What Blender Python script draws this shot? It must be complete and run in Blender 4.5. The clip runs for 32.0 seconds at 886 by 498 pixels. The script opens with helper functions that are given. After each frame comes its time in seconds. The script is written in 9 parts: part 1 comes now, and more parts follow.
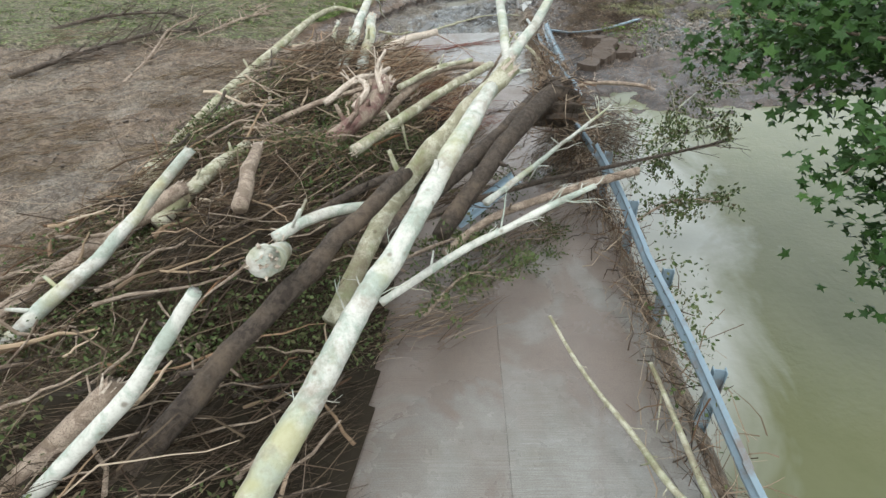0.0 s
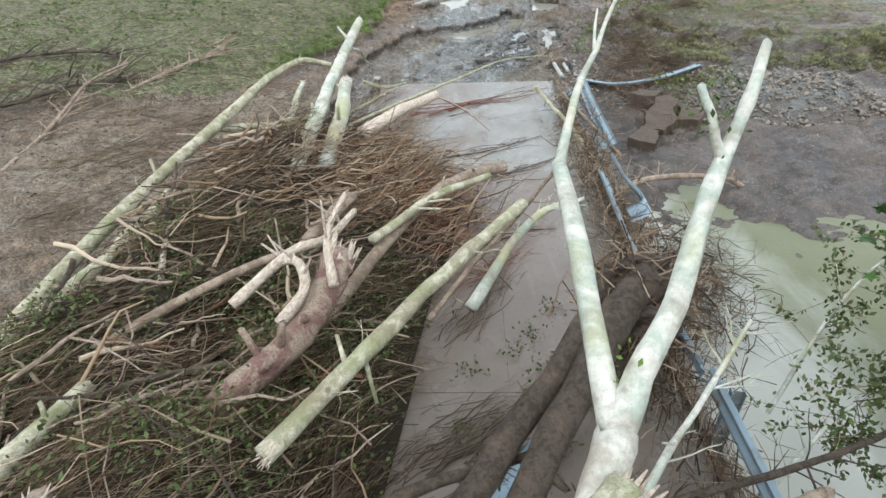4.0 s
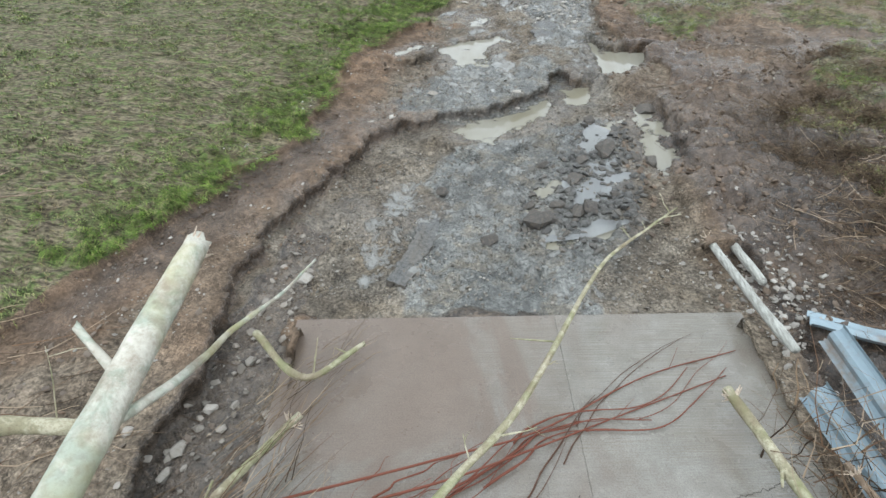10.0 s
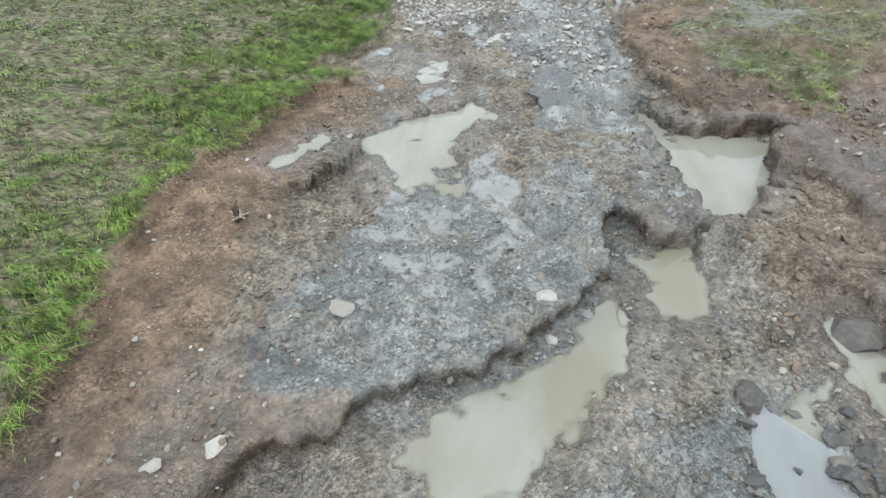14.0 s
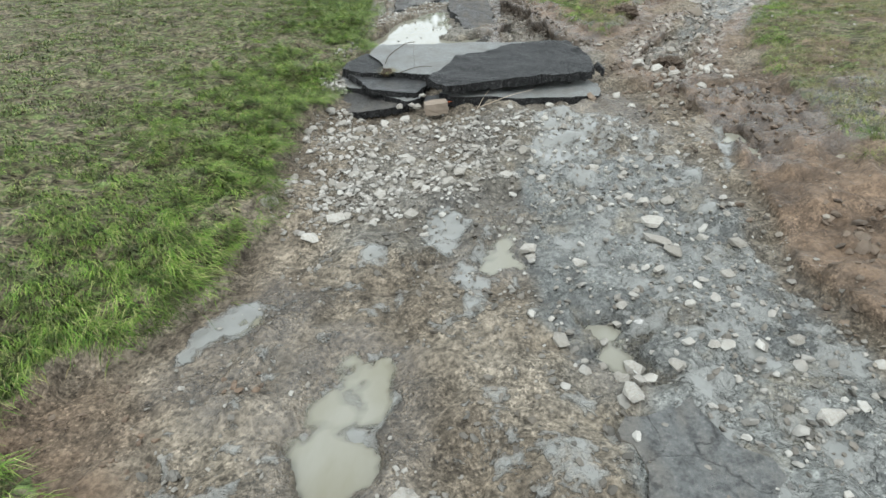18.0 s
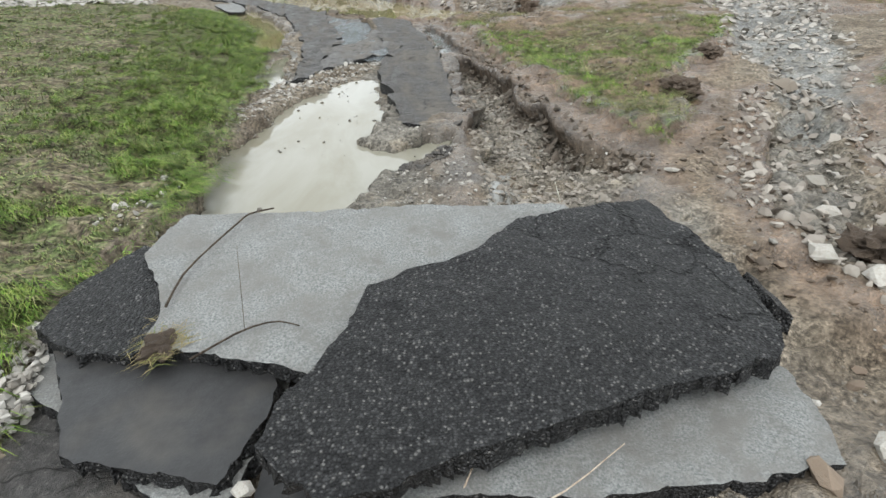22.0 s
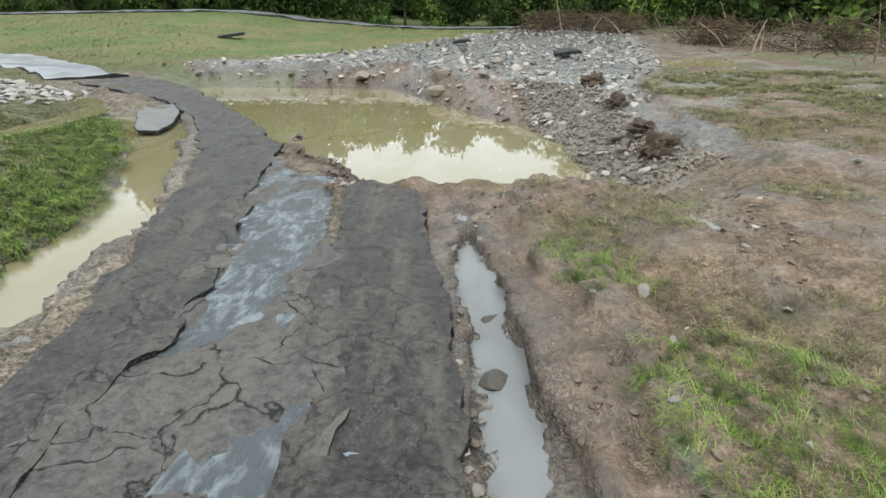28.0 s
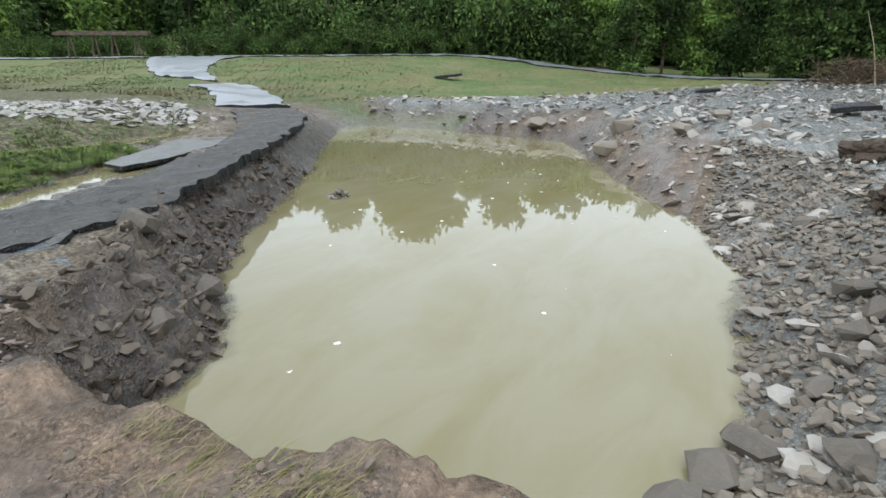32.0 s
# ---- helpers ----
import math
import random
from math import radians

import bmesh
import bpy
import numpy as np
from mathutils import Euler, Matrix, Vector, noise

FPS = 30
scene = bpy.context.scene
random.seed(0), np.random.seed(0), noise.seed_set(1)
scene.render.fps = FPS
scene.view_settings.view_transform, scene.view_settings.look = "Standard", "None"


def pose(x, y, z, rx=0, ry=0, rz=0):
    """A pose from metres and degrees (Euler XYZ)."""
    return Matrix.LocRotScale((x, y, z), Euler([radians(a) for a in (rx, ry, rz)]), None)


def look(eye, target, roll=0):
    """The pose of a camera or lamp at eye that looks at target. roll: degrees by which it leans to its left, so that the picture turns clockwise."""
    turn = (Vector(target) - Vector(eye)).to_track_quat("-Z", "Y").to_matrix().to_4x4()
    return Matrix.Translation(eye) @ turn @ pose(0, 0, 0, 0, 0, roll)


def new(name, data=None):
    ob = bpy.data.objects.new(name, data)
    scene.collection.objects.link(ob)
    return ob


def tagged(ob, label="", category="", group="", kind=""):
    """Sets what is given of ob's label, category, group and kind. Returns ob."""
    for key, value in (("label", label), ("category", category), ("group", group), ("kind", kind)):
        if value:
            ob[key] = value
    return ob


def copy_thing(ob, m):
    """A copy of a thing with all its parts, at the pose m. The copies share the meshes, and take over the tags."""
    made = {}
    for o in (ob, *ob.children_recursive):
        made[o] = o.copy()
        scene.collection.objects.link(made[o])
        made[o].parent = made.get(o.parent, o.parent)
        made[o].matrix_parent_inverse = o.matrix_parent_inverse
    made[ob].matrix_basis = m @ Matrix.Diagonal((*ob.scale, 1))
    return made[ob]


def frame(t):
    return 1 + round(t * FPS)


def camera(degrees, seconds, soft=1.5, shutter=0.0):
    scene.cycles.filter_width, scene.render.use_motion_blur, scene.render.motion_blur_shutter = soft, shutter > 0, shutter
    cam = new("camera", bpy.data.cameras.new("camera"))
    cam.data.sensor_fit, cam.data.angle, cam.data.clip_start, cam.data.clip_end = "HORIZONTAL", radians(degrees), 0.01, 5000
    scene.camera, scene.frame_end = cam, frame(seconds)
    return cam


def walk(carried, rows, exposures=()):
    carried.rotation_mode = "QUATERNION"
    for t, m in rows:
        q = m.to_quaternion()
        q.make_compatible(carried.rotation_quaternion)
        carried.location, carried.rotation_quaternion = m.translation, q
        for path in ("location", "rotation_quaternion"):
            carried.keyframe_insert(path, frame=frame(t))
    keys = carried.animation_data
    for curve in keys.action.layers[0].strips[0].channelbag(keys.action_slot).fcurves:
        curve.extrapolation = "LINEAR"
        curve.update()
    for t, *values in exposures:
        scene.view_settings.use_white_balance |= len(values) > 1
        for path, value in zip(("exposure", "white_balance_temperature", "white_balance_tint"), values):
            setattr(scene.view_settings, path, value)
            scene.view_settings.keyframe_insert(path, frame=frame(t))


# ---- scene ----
cam = camera(77.2, 32.0)
PATH = [
    (0, (3.402, -16.127, 6.022), (3.1, -14.535, 4.85), -2.3),
    (0.5, (3.268, -15.439, 6.02), (2.968, -13.849, 4.845), -2.2),
    (1, (3.132, -14.746, 5.983), (2.832, -13.155, 4.808), -2.1),
    (1.5, (2.982, -14.048, 5.962), (2.685, -12.455, 4.789), -2.1),
    (2, (2.841, -13.331, 5.976), (2.544, -11.739, 4.803), -2.0),
    (2.5, (2.728, -12.538, 5.973), (2.429, -10.947, 4.799), -2.0),
    (3, (2.654, -11.692, 5.976), (2.343, -10.105, 4.798), -2.4),
    (3.5, (2.577, -10.954, 6.072), (2.263, -9.373, 4.888), -2.3),
    (5.5, (1.982, -7.511, 5.892), (1.661, -5.928, 4.713), -2.6),
    (6, (1.799, -6.553, 5.854), (1.48, -4.971, 4.673), -2.6),
    (6.5, (1.607, -5.563, 5.812), (1.289, -3.982, 4.628), -2.5),
    (7, (1.424, -4.525, 5.716), (1.102, -2.945, 4.533), -2.6),
    (7.5, (1.189, -3.447, 5.577), (0.872, -1.864, 4.397), -2.6),
    (8, (0.98, -2.393, 5.461), (0.664, -0.812, 4.277), -2.6),
    (8.5, (0.769, -1.361, 5.331), (0.455, 0.218, 4.144), -2.5),
    (9, (0.581, -0.413, 5.176), (0.266, 1.163, 3.985), -2.6),
    (9.5, (0.383, 0.482, 5.029), (0.071, 2.056, 3.835), -2.5),
    (10, (0.129, 1.447, 4.904), (-0.163, 3.018, 3.701), -2.4),
    (10.5, (-0.119, 2.465, 4.795), (-0.386, 4.031, 3.579), -2.1),
    (11, (-0.391, 3.484, 4.623), (-0.632, 5.052, 3.406), -1.8),
    (11.5, (-0.528, 4.487, 4.508), (-0.761, 6.049, 3.28), -1.6),
    (12, (-0.644, 5.558, 4.285), (-0.868, 7.122, 3.058), -1.7),
    (12.5, (-0.758, 6.647, 4.159), (-0.95, 8.21, 2.926), -1.7),
    (13, (-0.844, 7.743, 4.047), (-1.005, 9.304, 2.807), -1.7),
    (13.5, (-0.917, 8.804, 3.895), (-1.053, 10.365, 2.653), -1.6),
    (15.5, (-0.911, 12.613, 3.259), (-1.05, 14.22, 2.077), -3.5),
    (16, (-1.001, 13.611, 3.19), (-1.119, 15.232, 2.025), -3.0),
    (16.5, (-1.055, 14.522, 3.053), (-1.16, 16.167, 1.921), -3.0),
    (17, (-1.05, 15.404, 2.96), (-1.143, 17.068, 1.855), -3.0),
    (17.5, (-1.043, 16.284, 2.914), (-1.123, 17.962, 1.83), -3.1),
    (18, (-1.051, 17.163, 2.862), (-1.109, 18.855, 1.796), -2.9),
    (18.5, (-1.061, 18.044, 2.807), (-1.094, 19.746, 1.757), -2.6),
    (19, (-1.042, 18.903, 2.739), (-1.053, 20.619, 1.711), -2.7),
    (19.5, (-1.018, 19.771, 2.65), (-1.001, 21.501, 1.648), -2.9),
    (20, (-0.965, 20.636, 2.569), (-0.917, 22.37, 1.574), -2.7),
    (20.5, (-0.899, 21.478, 2.497), (-0.83, 23.213, 1.503), -2.7),
    (21, (-0.841, 22.336, 2.435), (-0.751, 24.07, 1.442), -2.6),
    (21.5, (-0.764, 23.231, 2.39), (-0.668, 24.967, 1.4), -2.7),
    (22, (-0.718, 24.16, 2.376), (-0.614, 25.895, 1.388), -2.4),
    (22.5, (-0.637, 25.11, 2.389), (-0.533, 26.846, 1.4), -2.4),
    (23, (-0.561, 26.074, 2.388), (-0.453, 27.818, 1.415), -2.3),
    (23.5, (-0.504, 27.036, 2.395), (-0.385, 28.789, 1.441), -2.0),
    (24, (-0.431, 27.95, 2.428), (-0.303, 29.713, 1.492), -1.5),
    (24.5, (-0.376, 28.906, 2.48), (-0.238, 30.676, 1.557), -0.8),
    (25, (-0.32, 29.809, 2.487), (-0.185, 31.588, 1.584), -0.6),
    (25.5, (-0.173, 30.658, 2.54), (-0.051, 32.447, 1.653), -0.7),
    (27.5, (-0.023, 34.23, 2.411), (-0.013, 36.06, 1.604), -0.8),
    (28, (-0.009, 35.061, 2.404), (-0.044, 36.899, 1.617), -0.9),
    (28.5, (0.027, 35.874, 2.373), (-0.06, 37.719, 1.605), -0.7),
    (29, (0.121, 36.682, 2.313), (-0.028, 38.531, 1.566), -0.6),
    (29.5, (0.369, 37.504, 2.243), (0.166, 39.355, 1.513), -0.5),
    (30, (0.756, 38.304, 2.086), (0.506, 40.158, 1.377), -0.6),
    (30.5, (1.275, 39.132, 1.904), (0.944, 40.981, 1.217), -0.6),
    (31, (1.746, 39.98, 1.764), (1.263, 41.804, 1.1), -0.2),
    (31.5, (2.154, 40.862, 1.704), (1.461, 42.624, 1.06), -0.3),
    (32, (2.542, 41.656, 1.663), (1.657, 43.338, 1.04), 0.2),
]
walk(cam, [(t, look(eye, target, roll)) for t, eye, target, roll in PATH], ((0, 0.66, 6150, 10), (3, 0.7, 6080, 10), (6, 0.78, 5900, 10), (7, 0.8, 5950, 10), (9, 0.6, 6050, 10), (10, 0.62, 6150, 10), (13, 0.84, 6000, 9), (18, 0.68, 6250, 7), (20, 0.64, 6350, 8), (22, 0.7, 6450, 10), (23, 0.76, 6450, 10), (25, 0.68, 6500, 10), (28, 0.65, 6400, 9), (29.5, 0.55, 6400, 9), (31, 0.58, 6400, 9), (32, 0.52, 6000, 9)))

# ---- world, sun and exposure ----
world = bpy.data.worlds.new("overcast_sky")
scene.world = world
world.use_nodes = True
wt = world.node_tree
wt.nodes.clear()
sky = wt.nodes.new("ShaderNodeTexSky")
sky.sky_type, sky.sun_disc = "NISHITA", False
sky.sun_elevation, sky.sun_rotation = radians(52), radians(150)
sky.dust_density, sky.air_density = 3.0, 1.0
grey = wt.nodes.new("ShaderNodeHueSaturation")
grey.inputs["Saturation"].default_value = 0.22
veil = wt.nodes.new("ShaderNodeMix")
veil.data_type = "RGBA"
veil.inputs["Factor"].default_value = 0.65
veil.inputs["B"].default_value = (9.0, 9.6, 9.8, 1)
shine = wt.nodes.new("ShaderNodeBackground")
shine.inputs["Strength"].default_value = 0.15
wout = wt.nodes.new("ShaderNodeOutputWorld")
wt.links.new(sky.outputs["Color"], grey.inputs["Color"])
wt.links.new(grey.outputs["Color"], veil.inputs["A"])
wt.links.new(veil.outputs["Result"], shine.inputs["Color"])
wt.links.new(shine.outputs["Background"], wout.inputs["Surface"])
sun = new("sun", bpy.data.lights.new("sun", "SUN"))
sun.data.energy, sun.data.angle, sun.data.color = 0.75, radians(18), (1.0, 0.98, 0.94)
sun.matrix_world = look((0, 0, 60), (18, 31, 0))
sun.location = (0, 0, 60)

scene.view_settings.exposure = 0.66

# ---- materials ----


class Mat:
    """A small builder of node materials."""

    def __init__(self, name, rough=0.8, metal=0.0, spec=0.5):
        self.m = bpy.data.materials.new(name)
        self.m.use_nodes = True
        self.t = self.m.node_tree
        self.n, self.l = self.t.nodes, self.t.links
        self.b = self.n["Principled BSDF"]
        self.b.inputs["Roughness"].default_value = rough
        self.b.inputs["Metallic"].default_value = metal
        self.b.inputs["Specular IOR Level"].default_value = spec
        self.co = self.n.new("ShaderNodeTexCoord").outputs["Object"]

    def put(self, socket, value):
        if isinstance(value, (int, float)):
            socket.default_value = value
        elif isinstance(value, tuple):
            socket.default_value = (*value, 1) if len(value) == 3 and len(socket.default_value) == 4 else value
        else:
            self.l.new(value, socket)

    def noise(self, scale, detail=4.0, rough=0.6, stretch=None, distort=0.0):
        n = self.n.new("ShaderNodeTexNoise")
        n.inputs["Scale"].default_value, n.inputs["Detail"].default_value = scale, detail
        n.inputs["Roughness"].default_value, n.inputs["Distortion"].default_value = rough, distort
        co = self.co
        if stretch:
            mp = self.n.new("ShaderNodeMapping")
            mp.inputs["Scale"].default_value = stretch[:3]
            if len(stretch) > 3:
                mp.inputs["Rotation"].default_value = (0, 0, radians(stretch[3]))
            self.l.new(co, mp.inputs["Vector"])
            co = mp.outputs["Vector"]
        self.l.new(co, n.inputs["Vector"])
        return n.outputs["Fac"]

    def voronoi(self, scale, feature="F1", out="Distance"):
        n = self.n.new("ShaderNodeTexVoronoi")
        n.feature = feature
        n.inputs["Scale"].default_value = scale
        self.l.new(self.co, n.inputs["Vector"])
        return n.outputs[out]

    def ramp(self, fac, *stops):
        r = self.n.new("ShaderNodeValToRGB")
        self.l.new(fac, r.inputs["Fac"])
        e = r.color_ramp.elements
        while len(e) < len(stops):
            e.new(0.5)
        for el, (p, c) in zip(e, stops):
            el.position = p
            el.color = (*c, 1) if isinstance(c, tuple) else (c, c, c, 1)
        return r.outputs["Color"]

    def mix(self, fac, a, b, how="MIX"):
        n = self.n.new("ShaderNodeMix")
        n.data_type, n.blend_type = "RGBA", how
        self.put(n.inputs["Factor"], fac)
        self.put(n.inputs["A"], a)
        self.put(n.inputs["B"], b)
        return n.outputs["Result"]

    def math(self, op, a, b=0.0, clamp=False):
        n = self.n.new("ShaderNodeMath")
        n.operation, n.use_clamp = op, clamp
        self.put(n.inputs[0], a)
        self.put(n.inputs[1], b)
        return n.outputs[0]

    def attr(self, name):
        n = self.n.new("ShaderNodeAttribute")
        n.attribute_name = name
        return n.outputs["Fac"]

    def island(self):
        return self.n.new("ShaderNodeNewGeometry").outputs["Random Per Island"]

    def pick(self):
        return self.n.new("ShaderNodeObjectInfo").outputs["Random"]

    def split(self, axis):
        s = self.n.new("ShaderNodeSeparateXYZ")
        self.l.new(self.co, s.inputs[0])
        return s.outputs[axis]

    def bump(self, height, strength=0.5, distance=0.02):
        n = self.n.new("ShaderNodeBump")
        n.inputs["Strength"].default_value, n.inputs["Distance"].default_value = strength, distance
        self.l.new(height, n.inputs["Height"])
        self.l.new(n.outputs["Normal"], self.b.inputs["Normal"])
        return self

    def color(self, c):
        self.put(self.b.inputs["Base Color"], c)
        return self

    def rough(self, r):
        self.put(self.b.inputs["Roughness"], r)
        return self


def mat_ground():
    m = Mat("flooded_soil", 0.8)
    grit, mid, big = m.noise(95, 2, 0.6), m.noise(8, 5, 0.62), m.noise(0.8, 5, 0.62)
    lump = m.noise(24, 3, 0.62)
    patch = m.ramp(big, (0.43, 0.0), (0.57, 1.0))
    silt = m.mix(patch, (0.124, 0.101, 0.075), (0.186, 0.157, 0.12))
    clay = m.mix(m.ramp(m.noise(2.6, 5, 0.65), (0.4, 0.0), (0.6, 1.0)), (0.11, 0.077, 0.053), (0.2, 0.138, 0.092))
    grav = m.mix(patch, (0.094, 0.098, 0.091), (0.15, 0.154, 0.143))
    grav = m.mix(m.ramp(m.noise(1.7, 5, 0.66), (0.5, 0.0), (0.6, 0.75)), grav, (0.15, 0.132, 0.098))
    turf = m.mix(m.ramp(mid, (0.38, 0.0), (0.62, 1.0)), (0.1, 0.082, 0.052), (0.084, 0.114, 0.04))
    streak = m.noise(1.6, 5, 0.7, (1.0, 3.2, 1.0, 32))
    turf = m.mix(m.ramp(streak, (0.47, 0.0), (0.54, 0.8)), turf, (0.14, 0.116, 0.082))
    turf = m.mix(1.0, turf, m.ramp(m.noise(6.5, 3, 0.6, (1.0, 3.0, 1.0, 32)), (0.38, 0.4), (0.5, 1.0), (0.62, 1.45)), "MULTIPLY")
    beyond = m.ramp(m.math("MULTIPLY", m.split("Y"), 0.01), (0.56, 0.0), (0.7, 0.75))
    turf = m.mix(beyond, turf, m.mix(m.ramp(m.noise(0.22, 4, 0.6), (0.42, 0.0), (0.58, 1.0)), (0.17, 0.165, 0.07), (0.1, 0.15, 0.045)))
    base = m.mix(m.attr("clay"), silt, clay)
    base = m.mix(m.attr("gravel"), base, grav)
    # Dark earth colour, which also carries the shade under torn banks.
    earth_shade = m.mix(m.ramp(m.noise(5.5, 5, 0.7), (0.4, 0.0), (0.6, 1.0)), (0.034, 0.025, 0.018), (0.1, 0.074, 0.054))
    base = m.mix(m.attr("loam_shade"), base, earth_shade)
    edge = m.math("ADD", m.attr("turf"), m.math("MULTIPLY", m.math("SUBTRACT", mid, 0.5), 0.9))
    base = m.mix(m.ramp(edge, (0.38, 0.0), (0.58, 1.0)), base, turf)
    calm = m.math("SUBTRACT", 1.0, m.math("MULTIPLY", m.attr("clay"), 0.55))
    base = m.mix(calm, base, m.mix(1.0, base, m.ramp(lump, (0.34, 0.46), (0.5, 1.0), (0.66, 1.42)), "MULTIPLY"))
    base = m.mix(calm, base, m.mix(1.0, base, m.ramp(mid, (0.36, 0.62), (0.5, 1.0), (0.64, 1.24)), "MULTIPLY"))
    base = m.mix(1.0, base, m.ramp(m.noise(3.1, 4, 0.7), (0.38, 0.76), (0.5, 1.0), (0.62, 1.16)), "MULTIPLY")
    # grit of single grains, each with its own shade
    grain, shade = m.voronoi(62), m.voronoi(62, "F1", "Color")
    stony = m.math("MULTIPLY", m.ramp(m.noise(1.9, 4, 0.7), (0.42, 0.12), (0.58, 0.9)), m.math("SUBTRACT", 1.0, m.math("MULTIPLY", m.attr("turf"), 0.7)))
    grains = m.ramp(shade, (0.15, 0.5), (0.45, 0.94), (0.68, 1.05), (0.8, 1.55))
    base = m.mix(stony, base, m.mix(1.0, base, grains, "MULTIPLY"))
    # pebbles pressed into the mud
    size, kind = m.voronoi(21), m.voronoi(21, "F1", "Color")
    where = m.ramp(m.math("ADD", m.noise(1.1, 4, 0.7), m.math("MULTIPLY", m.attr("turf"), -0.6)), (0.52, 0.0), (0.6, 0.9))
    pebble = m.math("MULTIPLY", m.ramp(size, (0.26, 1.0), (0.36, 0.0)), where)
    pebble = m.math("MULTIPLY", pebble, m.ramp(kind, (0.6, 0.0), (0.64, 1.0)))
    base = m.mix(m.math("MULTIPLY", pebble, 0.85), base, m.mix(shade, (0.16, 0.15, 0.13), (0.36, 0.345, 0.31)))
    soak = m.ramp(m.math("ADD", m.attr("wet"), m.math("MULTIPLY", m.math("SUBTRACT", mid, 0.5), 0.5)), (0.2, 0.0), (0.75, 0.5), (1.0, 0.9))
    base = m.mix(soak, base, m.mix(1.0, base, (0.42, 0.38, 0.34), "MULTIPLY"))
    # skin of milky water where the ground lies flat
    skin = m.math("ADD", m.attr("film"), m.math("MULTIPLY", m.math("SUBTRACT", m.noise(3.3, 5, 0.66, None, 0.2), 0.5), 2.3))
    skin = m.ramp(skin, (0.56, 0.0), (0.64, 0.55), (0.85, 1.0))
    milk = m.mix(m.noise(1.4, 4, 0.6), (0.15, 0.153, 0.144), (0.24, 0.24, 0.222))
    base = m.mix(m.math("MULTIPLY", skin, 0.92), base, milk)
    m.color(base)
    damp = m.math("MAXIMUM", m.attr("wet"), m.math("MULTIPLY", m.attr("gravel"), 0.62))
    gloss = m.ramp(m.math("ADD", damp, m.math("MULTIPLY", m.math("SUBTRACT", mid, 0.5), 0.9)), (0.22, 0.8), (0.62, 0.22))
    m.rough(m.mix(skin, gloss, (0.1, 0.1, 0.1)))
    m.put(m.b.inputs["Specular IOR Level"], m.mix(skin, m.ramp(damp, (0.22, 0.14), (0.58, 0.6)), (0.5, 0.5, 0.5)))
    rel = m.math("ADD", m.math("ADD", m.math("MULTIPLY", grit, 0.1), m.math("MULTIPLY", lump, 0.45)), m.math("MULTIPLY", pebble, 0.3))
    rel = m.math("ADD", m.math("ADD", rel, m.math("MULTIPLY", mid, 0.9)), m.math("MULTIPLY", m.math("MULTIPLY", m.math("SUBTRACT", 1.0, grain), stony), 0.22))
    return m.bump(m.math("MULTIPLY", rel, m.math("SUBTRACT", 1.0, m.math("MULTIPLY", skin, 0.93))), 1.0, 0.045).m


def mat_water(name, shallow, deep, rough=0.02, murk=0.0):
    m = Mat(name, rough, 0.0, 0.5)
    m.b.inputs["IOR"].default_value = 1.33
    m.color(m.mix(m.ramp(m.noise(0.75, 5, 0.6, (1.7, 0.6, 1.0), 0.5), (0.36, 0.0), (0.62, 1.0)), deep, shallow))
    if murk:
        m.put(m.b.inputs["Alpha"], m.ramp(m.math("MULTIPLY", m.attr("depth"), 1 / murk), (0.0, 0.22), (0.5, 0.8), (1.0, 1.0)))
    return m.bump(m.noise(3.0, 2, 0.5), 0.03, 0.02).m


def mat_concrete():
    m = Mat("wet_concrete", 0.6)
    mid, fine = m.noise(3.5, 6, 0.65), m.noise(60, 3, 0.6)
    base = m.mix(m.ramp(mid, (0.35, 0.0), (0.65, 1.0)), (0.162, 0.154, 0.133), (0.226, 0.219, 0.196))
    broom = m.noise(17, 2, 0.5, (0.1, 5.0, 1.0))
    worn = m.ramp(m.noise(0.7, 4, 0.6), (0.42, 0.15), (0.6, 1.0))
    base = m.mix(m.math("MULTIPLY", m.ramp(broom, (0.44, 0.0), (0.56, 0.85)), worn), base, (0.15, 0.135, 0.105))
    silt = m.mix(m.noise(1.3, 5, 0.6), (0.105, 0.078, 0.058), (0.185, 0.148, 0.118))
    silt = m.mix(m.ramp(m.noise(9, 5, 0.7), (0.5, 0.0), (0.75, 0.5)), silt, (0.095, 0.074, 0.056))
    along = m.math("MULTIPLY", m.math("ADD", m.split("Y"), 36.0), 1 / 36.0)
    # Pale zones: bare concrete, with the wet sky sheen put into the colour too.
    bare_sheen = m.ramp(along, (0.0, 0.7), (0.47, 0.66), (0.52, 0.25), (0.57, 0.08), (0.8, 0.06), (0.835, 0.2), (0.86, 0.72), (0.91, 0.82), (0.955, 0.55), (1.0, 0.36))
    bare_sheen = m.math("ADD", bare_sheen, m.math("SUBTRACT", m.math("ADD", m.math("MULTIPLY", m.split("X"), 0.07), m.math("MULTIPLY", m.ramp(m.math("ADD", m.split("X"), 0.5), (0.94, 0.0), (0.98, 1.0)), 0.14)), 0.08))
    bare_sheen = m.math("ADD", bare_sheen, m.math("MULTIPLY", m.math("SUBTRACT", m.ramp(m.math("MULTIPLY", m.math("ADD", m.split("X"), 2.0), 0.4), (0.42, 0.0), (0.68, 1.0)), 0.6), 0.16))
    drift = m.math("MULTIPLY", m.math("SUBTRACT", m.noise(0.4, 5, 0.6, (1, 0.6, 1), 1.2), 0.5), 2.6)
    cover = m.ramp(m.math("SUBTRACT", m.math("ADD", drift, 1.0), bare_sheen), (0.15, 0.02), (0.5, 0.45), (0.62, 0.9), (0.9, 1.0))
    base = m.mix(cover, base, silt)
